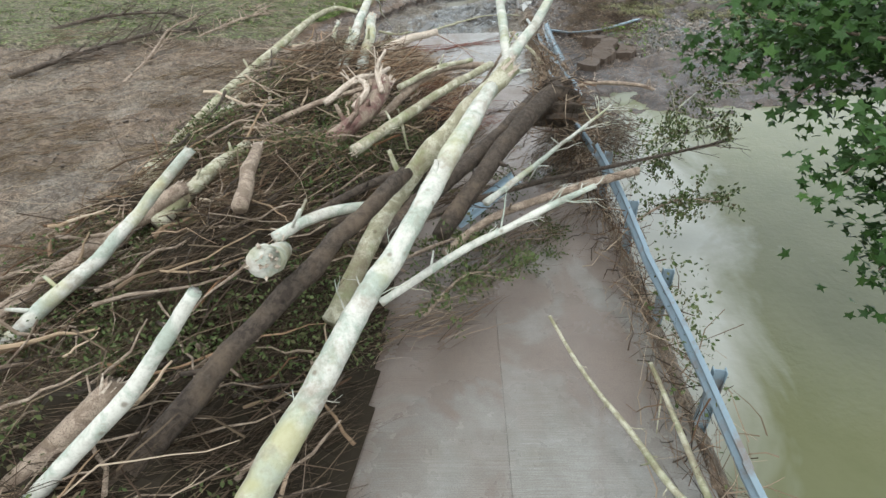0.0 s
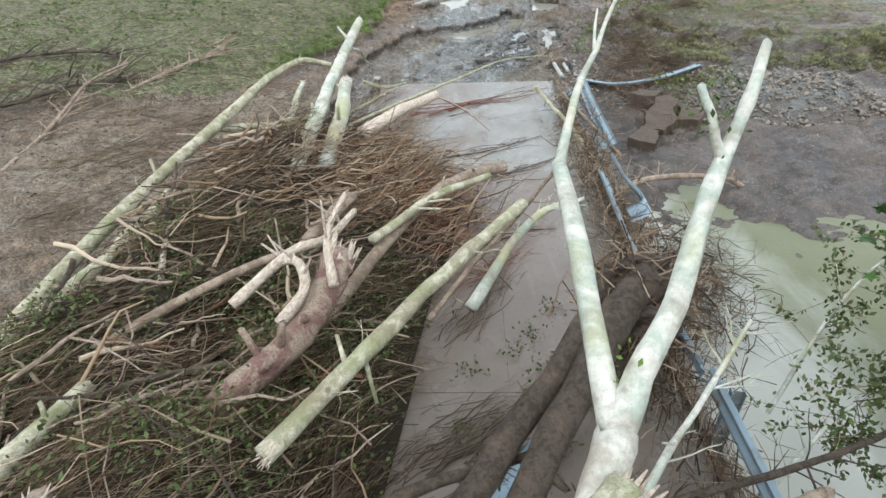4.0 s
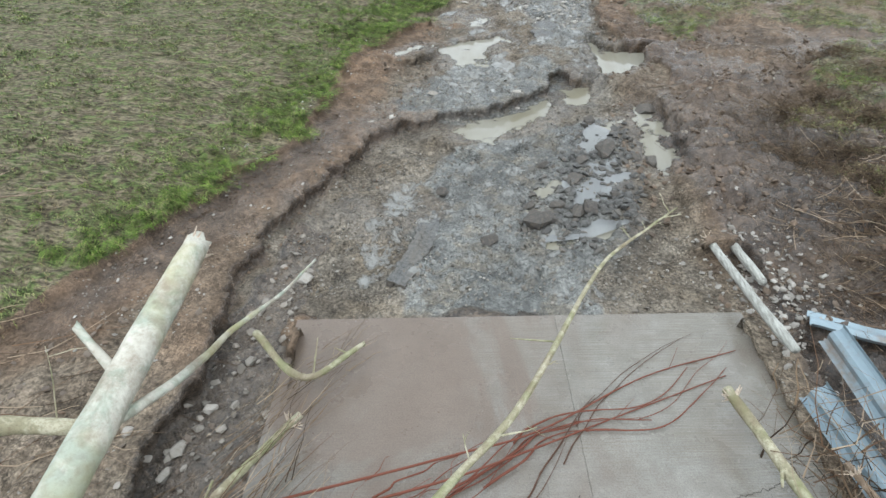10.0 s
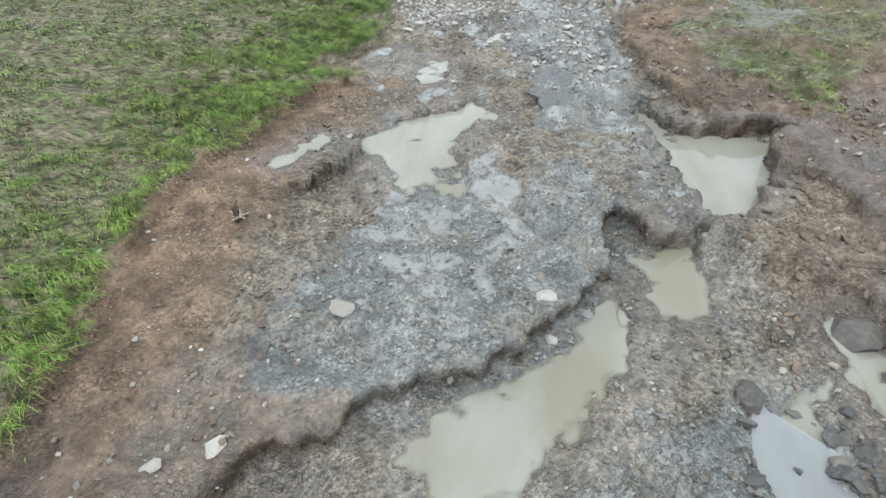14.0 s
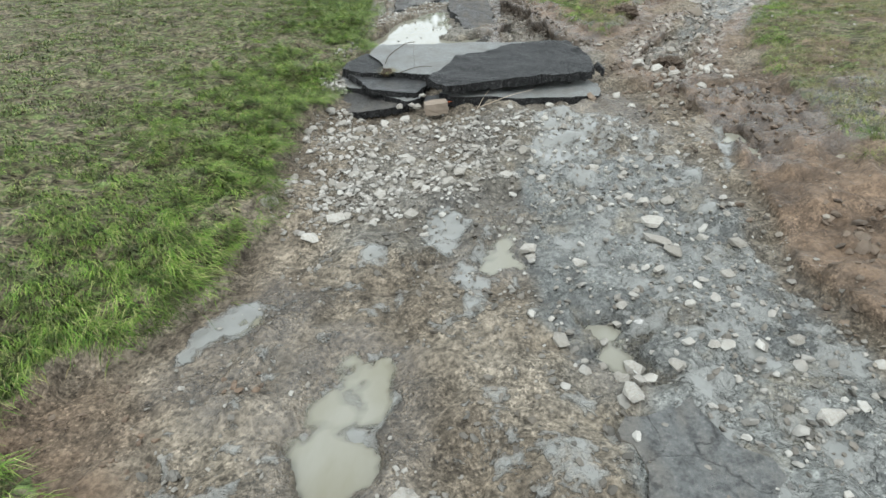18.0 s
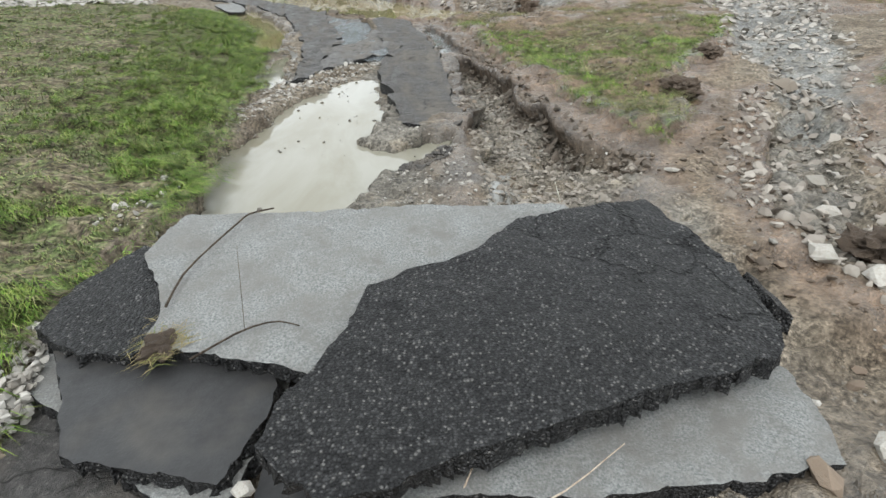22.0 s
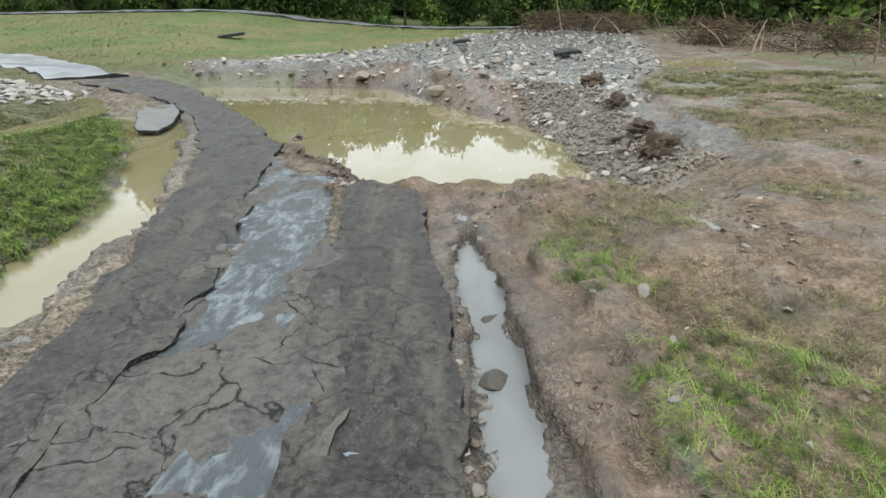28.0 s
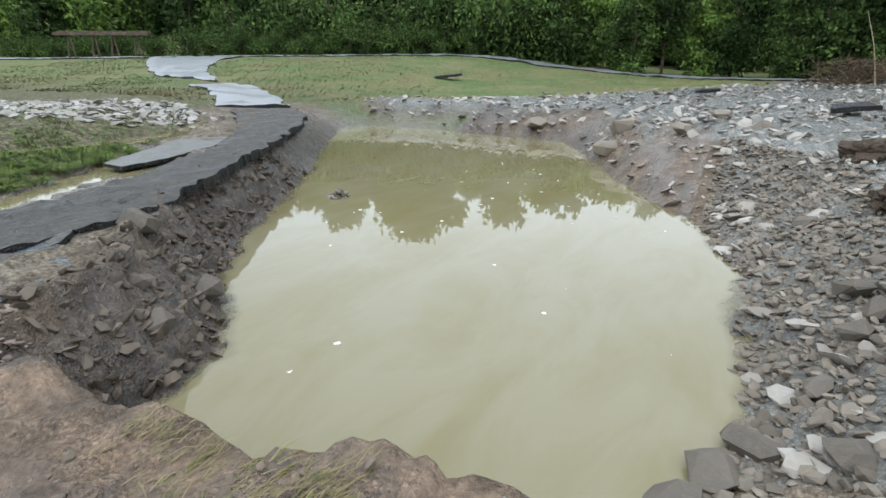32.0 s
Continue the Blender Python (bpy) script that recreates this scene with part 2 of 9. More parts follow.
    base = m.mix(1.0, base, m.ramp(fine, (0.36, 0.82), (0.5, 1.0), (0.66, 1.15)), "MULTIPLY")
    m.color(base)
    m.rough(m.math("ADD", m.ramp(m.noise(0.8, 5, 0.62), (0.4, 0.1), (0.6, 0.38)), m.math("MULTIPLY", cover, 0.12)))
    m.b.inputs["Specular IOR Level"].default_value = 0.55
    return m.bump(m.math("ADD", m.math("MULTIPLY", broom, 0.5), m.math("ADD", m.math("MULTIPLY", mid, 0.8), m.math("MULTIPLY", cover, 0.5))), 0.35, 0.014).m


def mat_asphalt(name="broken_asphalt", low=(0.022, 0.022, 0.023), high=(0.07, 0.066, 0.062), dust=0.35, chips=0.19, cracks=0.0, rare=0.62):
    m = Mat(name, 0.75, 0.0, 0.3)
    fine, mid = m.noise(120, 3, 0.7), m.noise(7, 6, 0.75)
    chip = m.voronoi(75, "F1", "Color")
    base = m.mix(fine, low, high)
    base = m.mix(m.ramp(chip, (rare, 0.0), (0.95, 0.55)), base, (chips, chips * 0.97, chips * 0.9))
    base = m.mix(1.0, base, m.ramp(m.noise(14, 6, 0.75), (0.34, 0.4), (0.5, 1.0), (0.68, 1.5)), "MULTIPLY")
    worn = m.math("ADD", m.math("MULTIPLY", m.noise(1.1, 5, 0.65, (2.2, 0.5, 1.0, 8)), 0.7), m.math("MULTIPLY", mid, 0.3))
    base = m.mix(m.ramp(worn, (0.47, 0.0), (0.6, dust)), base, (0.165, 0.148, 0.125))
    rel = m.math("ADD", fine, m.math("MULTIPLY", mid, 0.9))
    if cracks:
        warp = m.n.new("ShaderNodeVectorMath")
        warp.operation = "MULTIPLY_ADD"
        tex = m.n.new("ShaderNodeTexNoise")
        tex.inputs["Scale"].default_value, tex.inputs["Detail"].default_value = 3.0, 4.0
        m.l.new(m.co, tex.inputs["Vector"])
        m.l.new(tex.outputs["Color"], warp.inputs[0])
        warp.inputs[1].default_value = (0.5, 0.5, 0.5)
        m.l.new(m.co, warp.inputs[2])
        cell = m.n.new("ShaderNodeTexVoronoi")
        cell.feature = "DISTANCE_TO_EDGE"
        cell.inputs["Scale"].default_value = 1.7
        m.l.new(warp.outputs[0], cell.inputs["Vector"])
        line = m.ramp(m.math("ADD", cell.outputs["Distance"], m.math("MULTIPLY", m.math("SUBTRACT", mid, 0.45), 0.12, True)), (0.006, 0.0), (0.028, 1.0))
        base = m.mix(m.math("MULTIPLY", m.math("SUBTRACT", 1.0, line), cracks), base, (0.012, 0.011, 0.01))
        rel = m.math("ADD", rel, m.math("MULTIPLY", line, 1.2 * cracks))
    m.color(base)
    m.rough(m.ramp(worn, (0.42, 0.42), (0.58, 0.85)))
    return m.bump(rel, 0.9, 0.016).m


def mat_stone(name="limestone_chips", a=(0.16, 0.153, 0.136), b=(0.5, 0.485, 0.445), islands=True):
    m = Mat(name, 0.7, 0.0, 0.25)
    pick = m.island() if islands else m.pick()
    mid = m.noise(11, 5, 0.65)
    base = m.mix(pick, a, b)
    base = m.mix(m.ramp(m.noise(4, 3), (0.45, 0.0), (0.75, 0.5)), base, (0.2, 0.16, 0.12))
    base = m.mix(m.math("MULTIPLY", mid, 0.5), base, (0.15, 0.135, 0.115))
    return m.color(base).bump(mid, 0.5, 0.02).m


def mat_bark(name, pale, dark, patch, scale=5.0, mossy=None, deep=0.025, speck=0.85):
    m = Mat(name, 0.72, 0.0, 0.2)
    mid, fine = m.noise(scale, 5, 0.65, distort=0.6), m.noise(scale * 9, 4, 0.7)
    base = m.mix(m.ramp(mid, (0.44, 0.0), (0.56, 1.0)), pale, patch)
    base = m.mix(m.ramp(fine, (0.46, 0.0), (0.74, speck)), base, dark)
    if mossy:
        base = m.mix(m.ramp(m.noise(scale * 0.4, 4), (0.5, 0.0), (0.66, 0.8)), base, mossy)
    base = m.mix(m.ramp(m.noise(1.7, 6, 0.7), (0.5, 0.0), (0.66, 0.65)), base, (0.19, 0.14, 0.095))
    knot = m.ramp(m.voronoi(3.1), (0.05, 1.0), (0.12, 0.0))
    base = m.mix(m.math("MULTIPLY", knot, 0.8), base, dark)
    return m.color(base).bump(m.math("ADD", mid, fine), 0.8, deep).m


def mat_wood(name="splintered_wood", a=(0.36, 0.28, 0.21), b=(0.64, 0.55, 0.44)):
    m = Mat(name, 0.75, 0.0, 0.2)
    g = m.ramp(m.noise(9, 6, 0.7, (4.0, 0.5, 4.0)), (0.36, 0.0), (0.6, 1.0))
    return m.color(m.mix(g, a, b)).bump(g, 0.7, 0.02).m


def mat_varied(name, colours, rough=0.8, spec=0.14, clump=0.0):
    m = Mat(name, rough, 0.0, spec)
    stops = [(i / max(1, len(colours) - 1), c) for i, c in enumerate(colours)]
    base = m.ramp(m.island(), *stops)
    base = m.mix(m.math("MULTIPLY", m.noise(7, 3), 0.35), base, (0.05, 0.04, 0.02))
    # Noise puts light and dark patches into the colour, clump by clump.
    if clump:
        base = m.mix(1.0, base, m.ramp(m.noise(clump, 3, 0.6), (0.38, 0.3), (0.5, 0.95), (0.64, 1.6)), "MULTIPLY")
    return m.color(base).m


def mat_steel():
    m = Mat("galvanised_steel", 0.45, 0.35)
    mid = m.noise(5, 5, 0.65)
    base = m.mix(mid, (0.17, 0.235, 0.275), (0.31, 0.39, 0.43))
    base = m.mix(m.ramp(m.noise(1.7, 5, 0.7), (0.52, 0.0), (0.68, 0.8)), base, (0.2, 0.15, 0.11))
    return m.color(base).rough(m.ramp(mid, (0.3, 0.35), (0.7, 0.65))).bump(mid, 0.15, 0.01).m


M_GROUND = mat_ground()
M_POND = mat_water("muddy_pond_water", (0.226, 0.202, 0.125), (0.195, 0.169, 0.084), 0.015, 0.08)
M_POND.node_tree.nodes["Principled BSDF"].inputs["IOR"].default_value = 1.42
M_PUDDLE = mat_water("milky_puddle_water", (0.235, 0.228, 0.19), (0.18, 0.168, 0.122), 0.03, 0.04)
M_FILM = mat_water("grey_water_film", (0.31, 0.325, 0.325), (0.23, 0.24, 0.238), 0.05)
M_FILM.node_tree.nodes["Principled BSDF"].inputs["Alpha"].default_value = 0.62
m = Mat("blue_grey_running_water", 0.12)
m.b.inputs["IOR"].default_value = 1.33
run, broken = m.noise(2.6, 5, 0.65, (1.6, 0.8, 1.0), 0.8), m.noise(7.0, 5, 0.7, (1.5, 0.7, 1.0), 0.6)
foam = m.ramp(m.math("ADD", m.math("MULTIPLY", run, 0.6), m.math("MULTIPLY", broken, 0.4)), (0.48, 0.0), (0.62, 0.75))
m.color(m.mix(foam, (0.075, 0.085, 0.09), (0.27, 0.31, 0.335)))
m.b.inputs["Alpha"].default_value = 0.88
M_STREAM = m.bump(m.math("ADD", run, broken), 0.5, 0.06).m
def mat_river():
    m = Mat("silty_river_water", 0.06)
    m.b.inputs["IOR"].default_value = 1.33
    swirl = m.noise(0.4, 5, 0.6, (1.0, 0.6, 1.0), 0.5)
    # Pale sky sheen put into the water colour, strongest beside the deck.
    pale_sheen = m.math("ADD", m.math("MULTIPLY", m.math("SUBTRACT", 8.6, m.split("X")), 0.34), m.math("ADD", m.math("MULTIPLY", m.math("SUBTRACT", swirl, 0.5), 1.8), m.math("MULTIPLY", m.math("ABSOLUTE", m.math("ADD", m.split("Y"), 6.0)), -0.11)))
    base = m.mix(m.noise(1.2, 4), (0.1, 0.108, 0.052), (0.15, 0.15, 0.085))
    m.color(m.mix(m.ramp(pale_sheen, (0.1, 0.0), (0.62, 1.0)), base, (0.34, 0.345, 0.3)))
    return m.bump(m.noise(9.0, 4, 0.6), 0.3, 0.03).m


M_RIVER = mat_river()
M_CONCRETE = mat_concrete()
M_ASPHALT = mat_asphalt("worn_asphalt", (0.023, 0.023, 0.023), (0.078, 0.073, 0.069), 0.5, 0.16, 0.7)
M_LANE = mat_asphalt("dark_lane_asphalt", (0.022, 0.021, 0.02), (0.072, 0.065, 0.06), 0.6, 0.13, 0.6)
def mat_fresh(name, cracked=False):
    m = Mat(name, 0.5, 0.0, 0.3)
    cell, kind = m.voronoi(66), m.voronoi(66, "F1", "Color")
    coarse = m.mix(m.noise(9, 5, 0.7), (0.006, 0.006, 0.0065), (0.026, 0.026, 0.027))
    coarse = m.mix(m.ramp(kind, (0.5, 0.0), (0.68, 0.9)), coarse, (0.066, 0.066, 0.067))
    coarse = m.mix(m.ramp(kind, (0.81, 0.0), (0.84, 0.8)), coarse, (0.2, 0.195, 0.185))
    coarse = m.mix(m.ramp(m.noise(5, 6, 0.75), (0.52, 0.0), (0.7, 0.5)), coarse, (0.05, 0.05, 0.049))
    base = m.mix(m.ramp(cell, (0.35, 0.0), (0.6, 0.7)), coarse, (0.003, 0.003, 0.003))
    rel = m.math("ADD", m.math("SUBTRACT", 1.0, cell), m.math("MULTIPLY", m.noise(9, 6, 0.75), 1.6))
    if cracked:
        warp = m.n.new("ShaderNodeVectorMath")
        warp.operation = "MULTIPLY_ADD"
        tex = m.n.new("ShaderNodeTexNoise")
        tex.inputs["Scale"].default_value, tex.inputs["Detail"].default_value = 4.0, 4.0
        m.l.new(m.co, tex.inputs["Vector"])
        m.l.new(tex.outputs["Color"], warp.inputs[0])
        warp.inputs[1].default_value = (0.35, 0.35, 0.35)
        m.l.new(m.co, warp.inputs[2])
        edge = m.n.new("ShaderNodeTexVoronoi")
        edge.feature = "DISTANCE_TO_EDGE"
        edge.inputs["Scale"].default_value = 1.9
        m.l.new(warp.outputs[0], edge.inputs["Vector"])
        corner = m.ramp(m.math("ADD", m.math("MULTIPLY", m.split("X"), 0.5), m.math("MULTIPLY", m.split("Y"), 0.45)), (0.38, 0.0), (0.5, 1.0))
        line = m.math("MULTIPLY", m.ramp(edge.outputs["Distance"], (0.012, 1.0), (0.03, 0.0)), corner)
        base = m.mix(line, base, (0.002, 0.002, 0.002))
        rel = m.math("SUBTRACT", rel, m.math("MULTIPLY", line, 2.5))
    return m.color(base).bump(rel, 1.0, 0.032).m


M_FRESH = mat_fresh("fresh_asphalt_face")
M_CRACKED = mat_fresh("cracked_asphalt_face", True)
m = Mat("slab_underside", 0.7, 0.0, 0.25)
stain = m.noise(2.6, 7, 0.75)
M_UNDER = m.color(m.mix(m.ramp(stain, (0.42, 0.0), (0.62, 1.0)), m.mix(m.ramp(m.noise(75, 3, 0.7), (0.36, 0.0), (0.64, 1.0)), (0.1, 0.105, 0.103), (0.25, 0.256, 0.248)), m.mix(m.noise(9, 4), (0.11, 0.107, 0.1), (0.17, 0.165, 0.153)))).bump(m.noise(60, 3, 0.7), 0.7, 0.012).m
M_STONE = mat_stone()
M_ROCK = mat_stone("single_stone", (0.24, 0.225, 0.195), (0.5, 0.48, 0.435), False)
M_ROCKS = mat_stone("wet_rocks", (0.1, 0.09, 0.075), (0.34, 0.315, 0.275))
M_DARKROCK = mat_stone("dark_rock", (0.03, 0.03, 0.03), (0.075, 0.072, 0.066), False)
M_PALE = mat_bark("pale_sycamore_bark", (0.53, 0.52, 0.45), (0.17, 0.14, 0.1), (0.33, 0.365, 0.3), 2.6, (0.34, 0.32, 0.16), 0.016, 0.4)
M_MOSSY = mat_bark("mossy_bark", (0.5, 0.475, 0.35), (0.13, 0.105, 0.065), (0.31, 0.29, 0.19), 6.0, (0.2, 0.22, 0.1), 0.02, 0.6)
M_DARKBARK = mat_bark("dark_wet_bark", (0.07, 0.053, 0.04), (0.018, 0.014, 0.011), (0.12, 0.094, 0.07), 14.0, None, 0.05)
M_BROWNBARK = mat_bark("peeled_brown_bark", (0.4, 0.315, 0.235), (0.1, 0.072, 0.05), (0.24, 0.18, 0.13), 7.0, None, 0.03, 0.95)
M_REDBARK = mat_bark("reddish_mottled_bark", (0.2, 0.115, 0.095), (0.06, 0.032, 0.028), (0.33, 0.26, 0.19), 5.0, None, 0.03, 0.8)
M_WOOD = mat_wood()
# Darker copy of the twig colours, for soaked twigs and the heap's shaded hollow.
M_DARKTWIG = mat_varied("dark_wet_twigs", [(0.02, 0.014, 0.01), (0.06, 0.042, 0.028), (0.11, 0.08, 0.052), (0.19, 0.145, 0.095), (0.075, 0.047, 0.032), (0.035, 0.026, 0.018)])
M_FIBRE = mat_varied("drift_fibres", [(0.014, 0.01, 0.007), (0.12, 0.078, 0.045), (0.3, 0.22, 0.135), (0.075, 0.05, 0.025), (0.5, 0.4, 0.28)])
M_TWIG = mat_varied("drift_twigs", [(0.012, 0.009, 0.007), (0.085, 0.056, 0.036), (0.2, 0.14, 0.09), (0.45, 0.36, 0.26), (0.15, 0.085, 0.05), (0.03, 0.021, 0.015)])
M_TAN = mat_varied("tan_drift_branches", [(0.018, 0.012, 0.008), (0.2, 0.13, 0.078), (0.4, 0.29, 0.185), (0.05, 0.03, 0.019), (0.27, 0.145, 0.074), (0.54, 0.43, 0.31), (0.04, 0.026, 0.017)])
M_ROOT = mat_varied("reddish_roots", [(0.08, 0.03, 0.022), (0.17, 0.055, 0.04), (0.22, 0.1, 0.06)])
M_ROOTDARK = mat_varied("dark_wet_roots", [(0.05, 0.026, 0.02), (0.09, 0.045, 0.034), (0.12, 0.07, 0.05)])
M_GRASS = mat_varied("flattened_grass", [(0.035, 0.085, 0.011), (0.085, 0.165, 0.023), (0.135, 0.225, 0.034), (0.18, 0.24, 0.052), (0.27, 0.255, 0.12)], 0.6, 0.12, 5.0)
M_STRAW = mat_varied("dead_grass", [(0.16, 0.15, 0.05), (0.3, 0.25, 0.13), (0.22, 0.17, 0.09), (0.13, 0.17, 0.04)], 0.7)
M_LEAF = mat_varied("green_leaves", [(0.018, 0.05, 0.012), (0.03, 0.08, 0.016), (0.05, 0.11, 0.022)], 0.5)
M_SPRIG = mat_varied("muddy_sprigs", [(0.04, 0.062, 0.02), (0.065, 0.1, 0.03), (0.11, 0.14, 0.05), (0.09, 0.075, 0.04)], 0.7)
# Light crowns and the dark gaps between them are put into these leaf colours.
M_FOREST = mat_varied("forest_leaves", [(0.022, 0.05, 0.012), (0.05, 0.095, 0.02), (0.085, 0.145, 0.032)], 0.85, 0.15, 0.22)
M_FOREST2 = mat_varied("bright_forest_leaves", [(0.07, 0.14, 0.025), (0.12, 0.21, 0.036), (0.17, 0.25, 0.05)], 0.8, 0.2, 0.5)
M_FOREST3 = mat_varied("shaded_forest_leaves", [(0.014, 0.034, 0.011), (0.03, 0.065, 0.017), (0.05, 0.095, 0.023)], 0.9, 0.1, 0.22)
# Near-black litter: the shade in the heap's gaps is put into its colour.
M_LITTER = mat_varied("shade_dark_litter", [(0.016, 0.012, 0.008), (0.03, 0.022, 0.015)])
M_STEEL = mat_steel()

# ---- helpers of the build ----


def mesh_of(name, verts, faces, mats, smooth=False):
    me = bpy.data.meshes.new(name)
    me.from_pydata([tuple(v) for v in np.asarray(verts).tolist()], [], faces if isinstance(faces, list) else faces.tolist())
    for m in mats if isinstance(mats, (list, tuple)) else (mats,):
        me.materials.append(m)
    if smooth:
        me.polygons.foreach_set("use_smooth", [True] * len(me.polygons))
    me.update()
    return me


def part(name, bm, material, parent, label="", smooth=False):
    """Links a bmesh, or a pair of verts and faces, as one mesh under a thing."""
    if isinstance(bm, tuple):
        me = mesh_of(name, bm[0], bm[1], material, smooth)
    else:
        me = bpy.data.meshes.new(name)
        bm.to_mesh(me)
        bm.free()
        me.materials.append(material)
    ob = new(name, me)
    ob.parent = parent
    if label:
        ob["label"] = label
    return ob


LATTICE = np.random.RandomState(7).rand(256, 256)


def vnoise(x, y, seed=0):
    x, y = np.asarray(x) + 13.7 * seed + 1000, np.asarray(y) + 7.3 * seed + 1000
    i, j = np.floor(x).astype(int), np.floor(y).astype(int)
    u, v = x - i, y - j
    u, v = u * u * (3 - 2 * u), v * v * (3 - 2 * v)
    a, b = LATTICE[i % 256, j % 256], LATTICE[(i + 1) % 256, j % 256]
    c, d = LATTICE[i % 256, (j + 1) % 256], LATTICE[(i + 1) % 256, (j + 1) % 256]
    return (a * (1 - u) + b * u) * (1 - v) + (c * (1 - u) + d * u) * v - 0.5


def fbm(x, y, scale, octaves=4, seed=0, gain=0.5):
    total, amp = 0.0, 1.0
    for k in range(octaves):
        total = total + amp * vnoise(x * scale, y * scale, seed + k)
        scale, amp = scale * 2.03, amp * gain
    return total


def smooth01(v, a, b):
    u = np.clip((v - a) / (b - a), 0, 1)
    return u * u * (3 - 2 * u)


def sdist(poly, x, y):
    """Distance to a polygon's edge, negative inside."""
    x, y = np.asarray(x, float), np.asarray(y, float)
    best, inside = np.full(x.shape, 1e9), np.zeros(x.shape, bool)
    n = len(poly)
    for k in range(n):
        (ax, ay), (bx, by) = poly[k], poly[(k + 1) % n]
        ex, ey = bx - ax, by - ay
        px, py = x - ax, y - ay
        h = np.clip((px * ex + py * ey) / (ex * ex + ey * ey + 1e-12), 0, 1)
        best = np.minimum(best, (px - h * ex) ** 2 + (py - h * ey) ** 2)
        cross = (ay > y) != (by > y)
        with np.errstate(divide="ignore", invalid="ignore"):
            inside ^= cross & (x < ex * (y - ay) / (ey if ey else 1e-9) + ax)
    return np.where(inside, -1, 1) * np.sqrt(best)


def near(poly, x, y, pad, fill=9.0):
    """sdist, worked out only near the polygon."""
    xs, ys = [p[0] for p in poly], [p[1] for p in poly]
    ok = (x > min(xs) - pad) & (x < max(xs) + pad) & (y > min(ys) - pad) & (y < max(ys) + pad)
    out = np.full(np.shape(x), float(fill))
    if ok.any():
        out[ok] = sdist(poly, x[ok], y[ok])
    return out


# ---- plan ----
# The bridge deck: its far end and the way that it runs.
DECK = Vector((0.08, 6.58))
ACROSS, ALONG = Vector((0.989, 0.148)), Vector((-0.148, 0.989))
HALF = 2.78


def deck_uv(x, y):
    return (x - DECK.x) * ACROSS.x + (y - DECK.y) * ACROSS.y, (x - DECK.x) * ALONG.x + (y - DECK.y) * ALONG.y


def deck_xy(u, v):
    return DECK.x + u * ACROSS.x + v * ALONG.x, DECK.y + u * ACROSS.y + v * ALONG.y


# The edge of the turf on the west side, as x over y.
TURF_Y = [-60, 1, 2.2, 3.2, 3.9, 5.3, 6.6, 8.8, 10.5, 12.3, 14.5, 16.2, 17.2, 18.2, 18.5, 18.75, 19.3, 20.1, 20.9, 22.3, 24.2, 25.4, 27.3, 29.2, 31, 32.4, 34.5, 37.5, 40.2, 43.5, 47, 50, 52, 56]
TURF_X = [-60, -40, -13, -8.4, -6.5, -5.8, -5.4, -4.7, -4.1, -4.35, -4.4, -4.35, -3.95, -3.75, -3.15, -3.1, -3.95, -3.8, -3.05, -3.02, -3.3, -3.05, -3.05, -2.85, -3.05, -3.25, -3.35, -3.65, -4.2, -5.4, -7.0, -9.0, -11.0, -16]
POND = [(-1.3, 44.6), (-2.5, 45.7), (-3.7, 47.1), (-5.2, 49.6), (-6.8, 52.2), (-9.8, 56.5), (-12.6, 61.0), (-11.6, 62.2), (-8, 61.8), (-2.6, 60.5), (-0.8, 57), (0.6, 54), (2.25, 51.2), (2.86, 49), (2.9, 46.5), (2.95, 45.8), (2.7, 44.6), (2.3, 43.75), (1.3, 43.4), (0.85, 43.15), (0.2, 43.1), (-0.6, 43.0), (-1.0, 43.3)]
BED = [(0.6, 14.9), (0.1, 13.6), (-0.8, 12.8), (-1.9, 12.4), (-2.7, 12.0), (-3.1, 11.2), (-3.2, 10.2), (-3.5, 9.2), (-3.85, 7.9), (-3.7, 6.4), (-3.3, 5.4), (-2.7, 6.2), (3.0, 6.9), (2.4, 8.2), (2.3, 9.6), (2.7, 11), (2.95, 12.5), (2.4, 13.9), (1.6, 14.6)]
SIDE = [(-3.5, 8.3), (-3.52, 6.5), (-3.55, 4.6), (-3.5, 2.6), (-3.1, 1.3), (-1.8, 1.0), (-2.2, 3.7), (-2.75, 6.6), (-2.9, 8.0)]
DITCH = [(0.25, 36.4), (0.3, 35.5), (0.12, 33.0), (0.08, 31.3), (0.0, 29.8), (-0.1, 28.6), (0.9, 28.5), (1.7, 29.2), (1.9, 30.0), (1.55, 30.8), (1.25, 32.3), (1.1, 34.8), (0.85, 36.4)]
TRENCH = [(0.05, 42.2), (0.05, 39.5), (0.2, 37.0), (0.75, 37.0), (0.6, 38.8), (0.35, 40.3), (0.25, 42.0)]
GULLY = [(2.3, 27.4), (2.47, 28.24), (2.79, 29.08), (3.3, 30.0), (4.2, 31.4), (4.8, 32.3), (5.6, 32.1), (4.94, 30.96), (4.26, 29.5), (3.63, 28.2), (3.5, 27.2), (2.9, 26.6)]
WASH = [(10.5, 47.8), (8.3, 39.9), (6.4, 36.0), (5.9, 33.4), (4.7, 31.8), (4.1, 30.6), (4.6, 30.4), (5.4, 31.4), (6.3, 32.7), (7.4, 34.1), (9.2, 36.6), (11.0, 40.5), (12.5, 48)]
TURF_E = [(0.7, 42.6), (0.85, 40.5), (1.15, 37.5), (1.4, 35.8), (1.65, 33.4), (1.95, 32.1), (2.1, 30.8), (2.35, 30.1), (3.0, 31.0), (3.9, 33.3), (6.0, 36.2), (9.0, 39.0), (34, 45), (34, 64), (15, 67), (9, 60), (6.0, 54), (5.0, 47.5), (3.9, 44.4), (2.9, 43.2), (1.9, 42.6), (1.2, 42.9)]
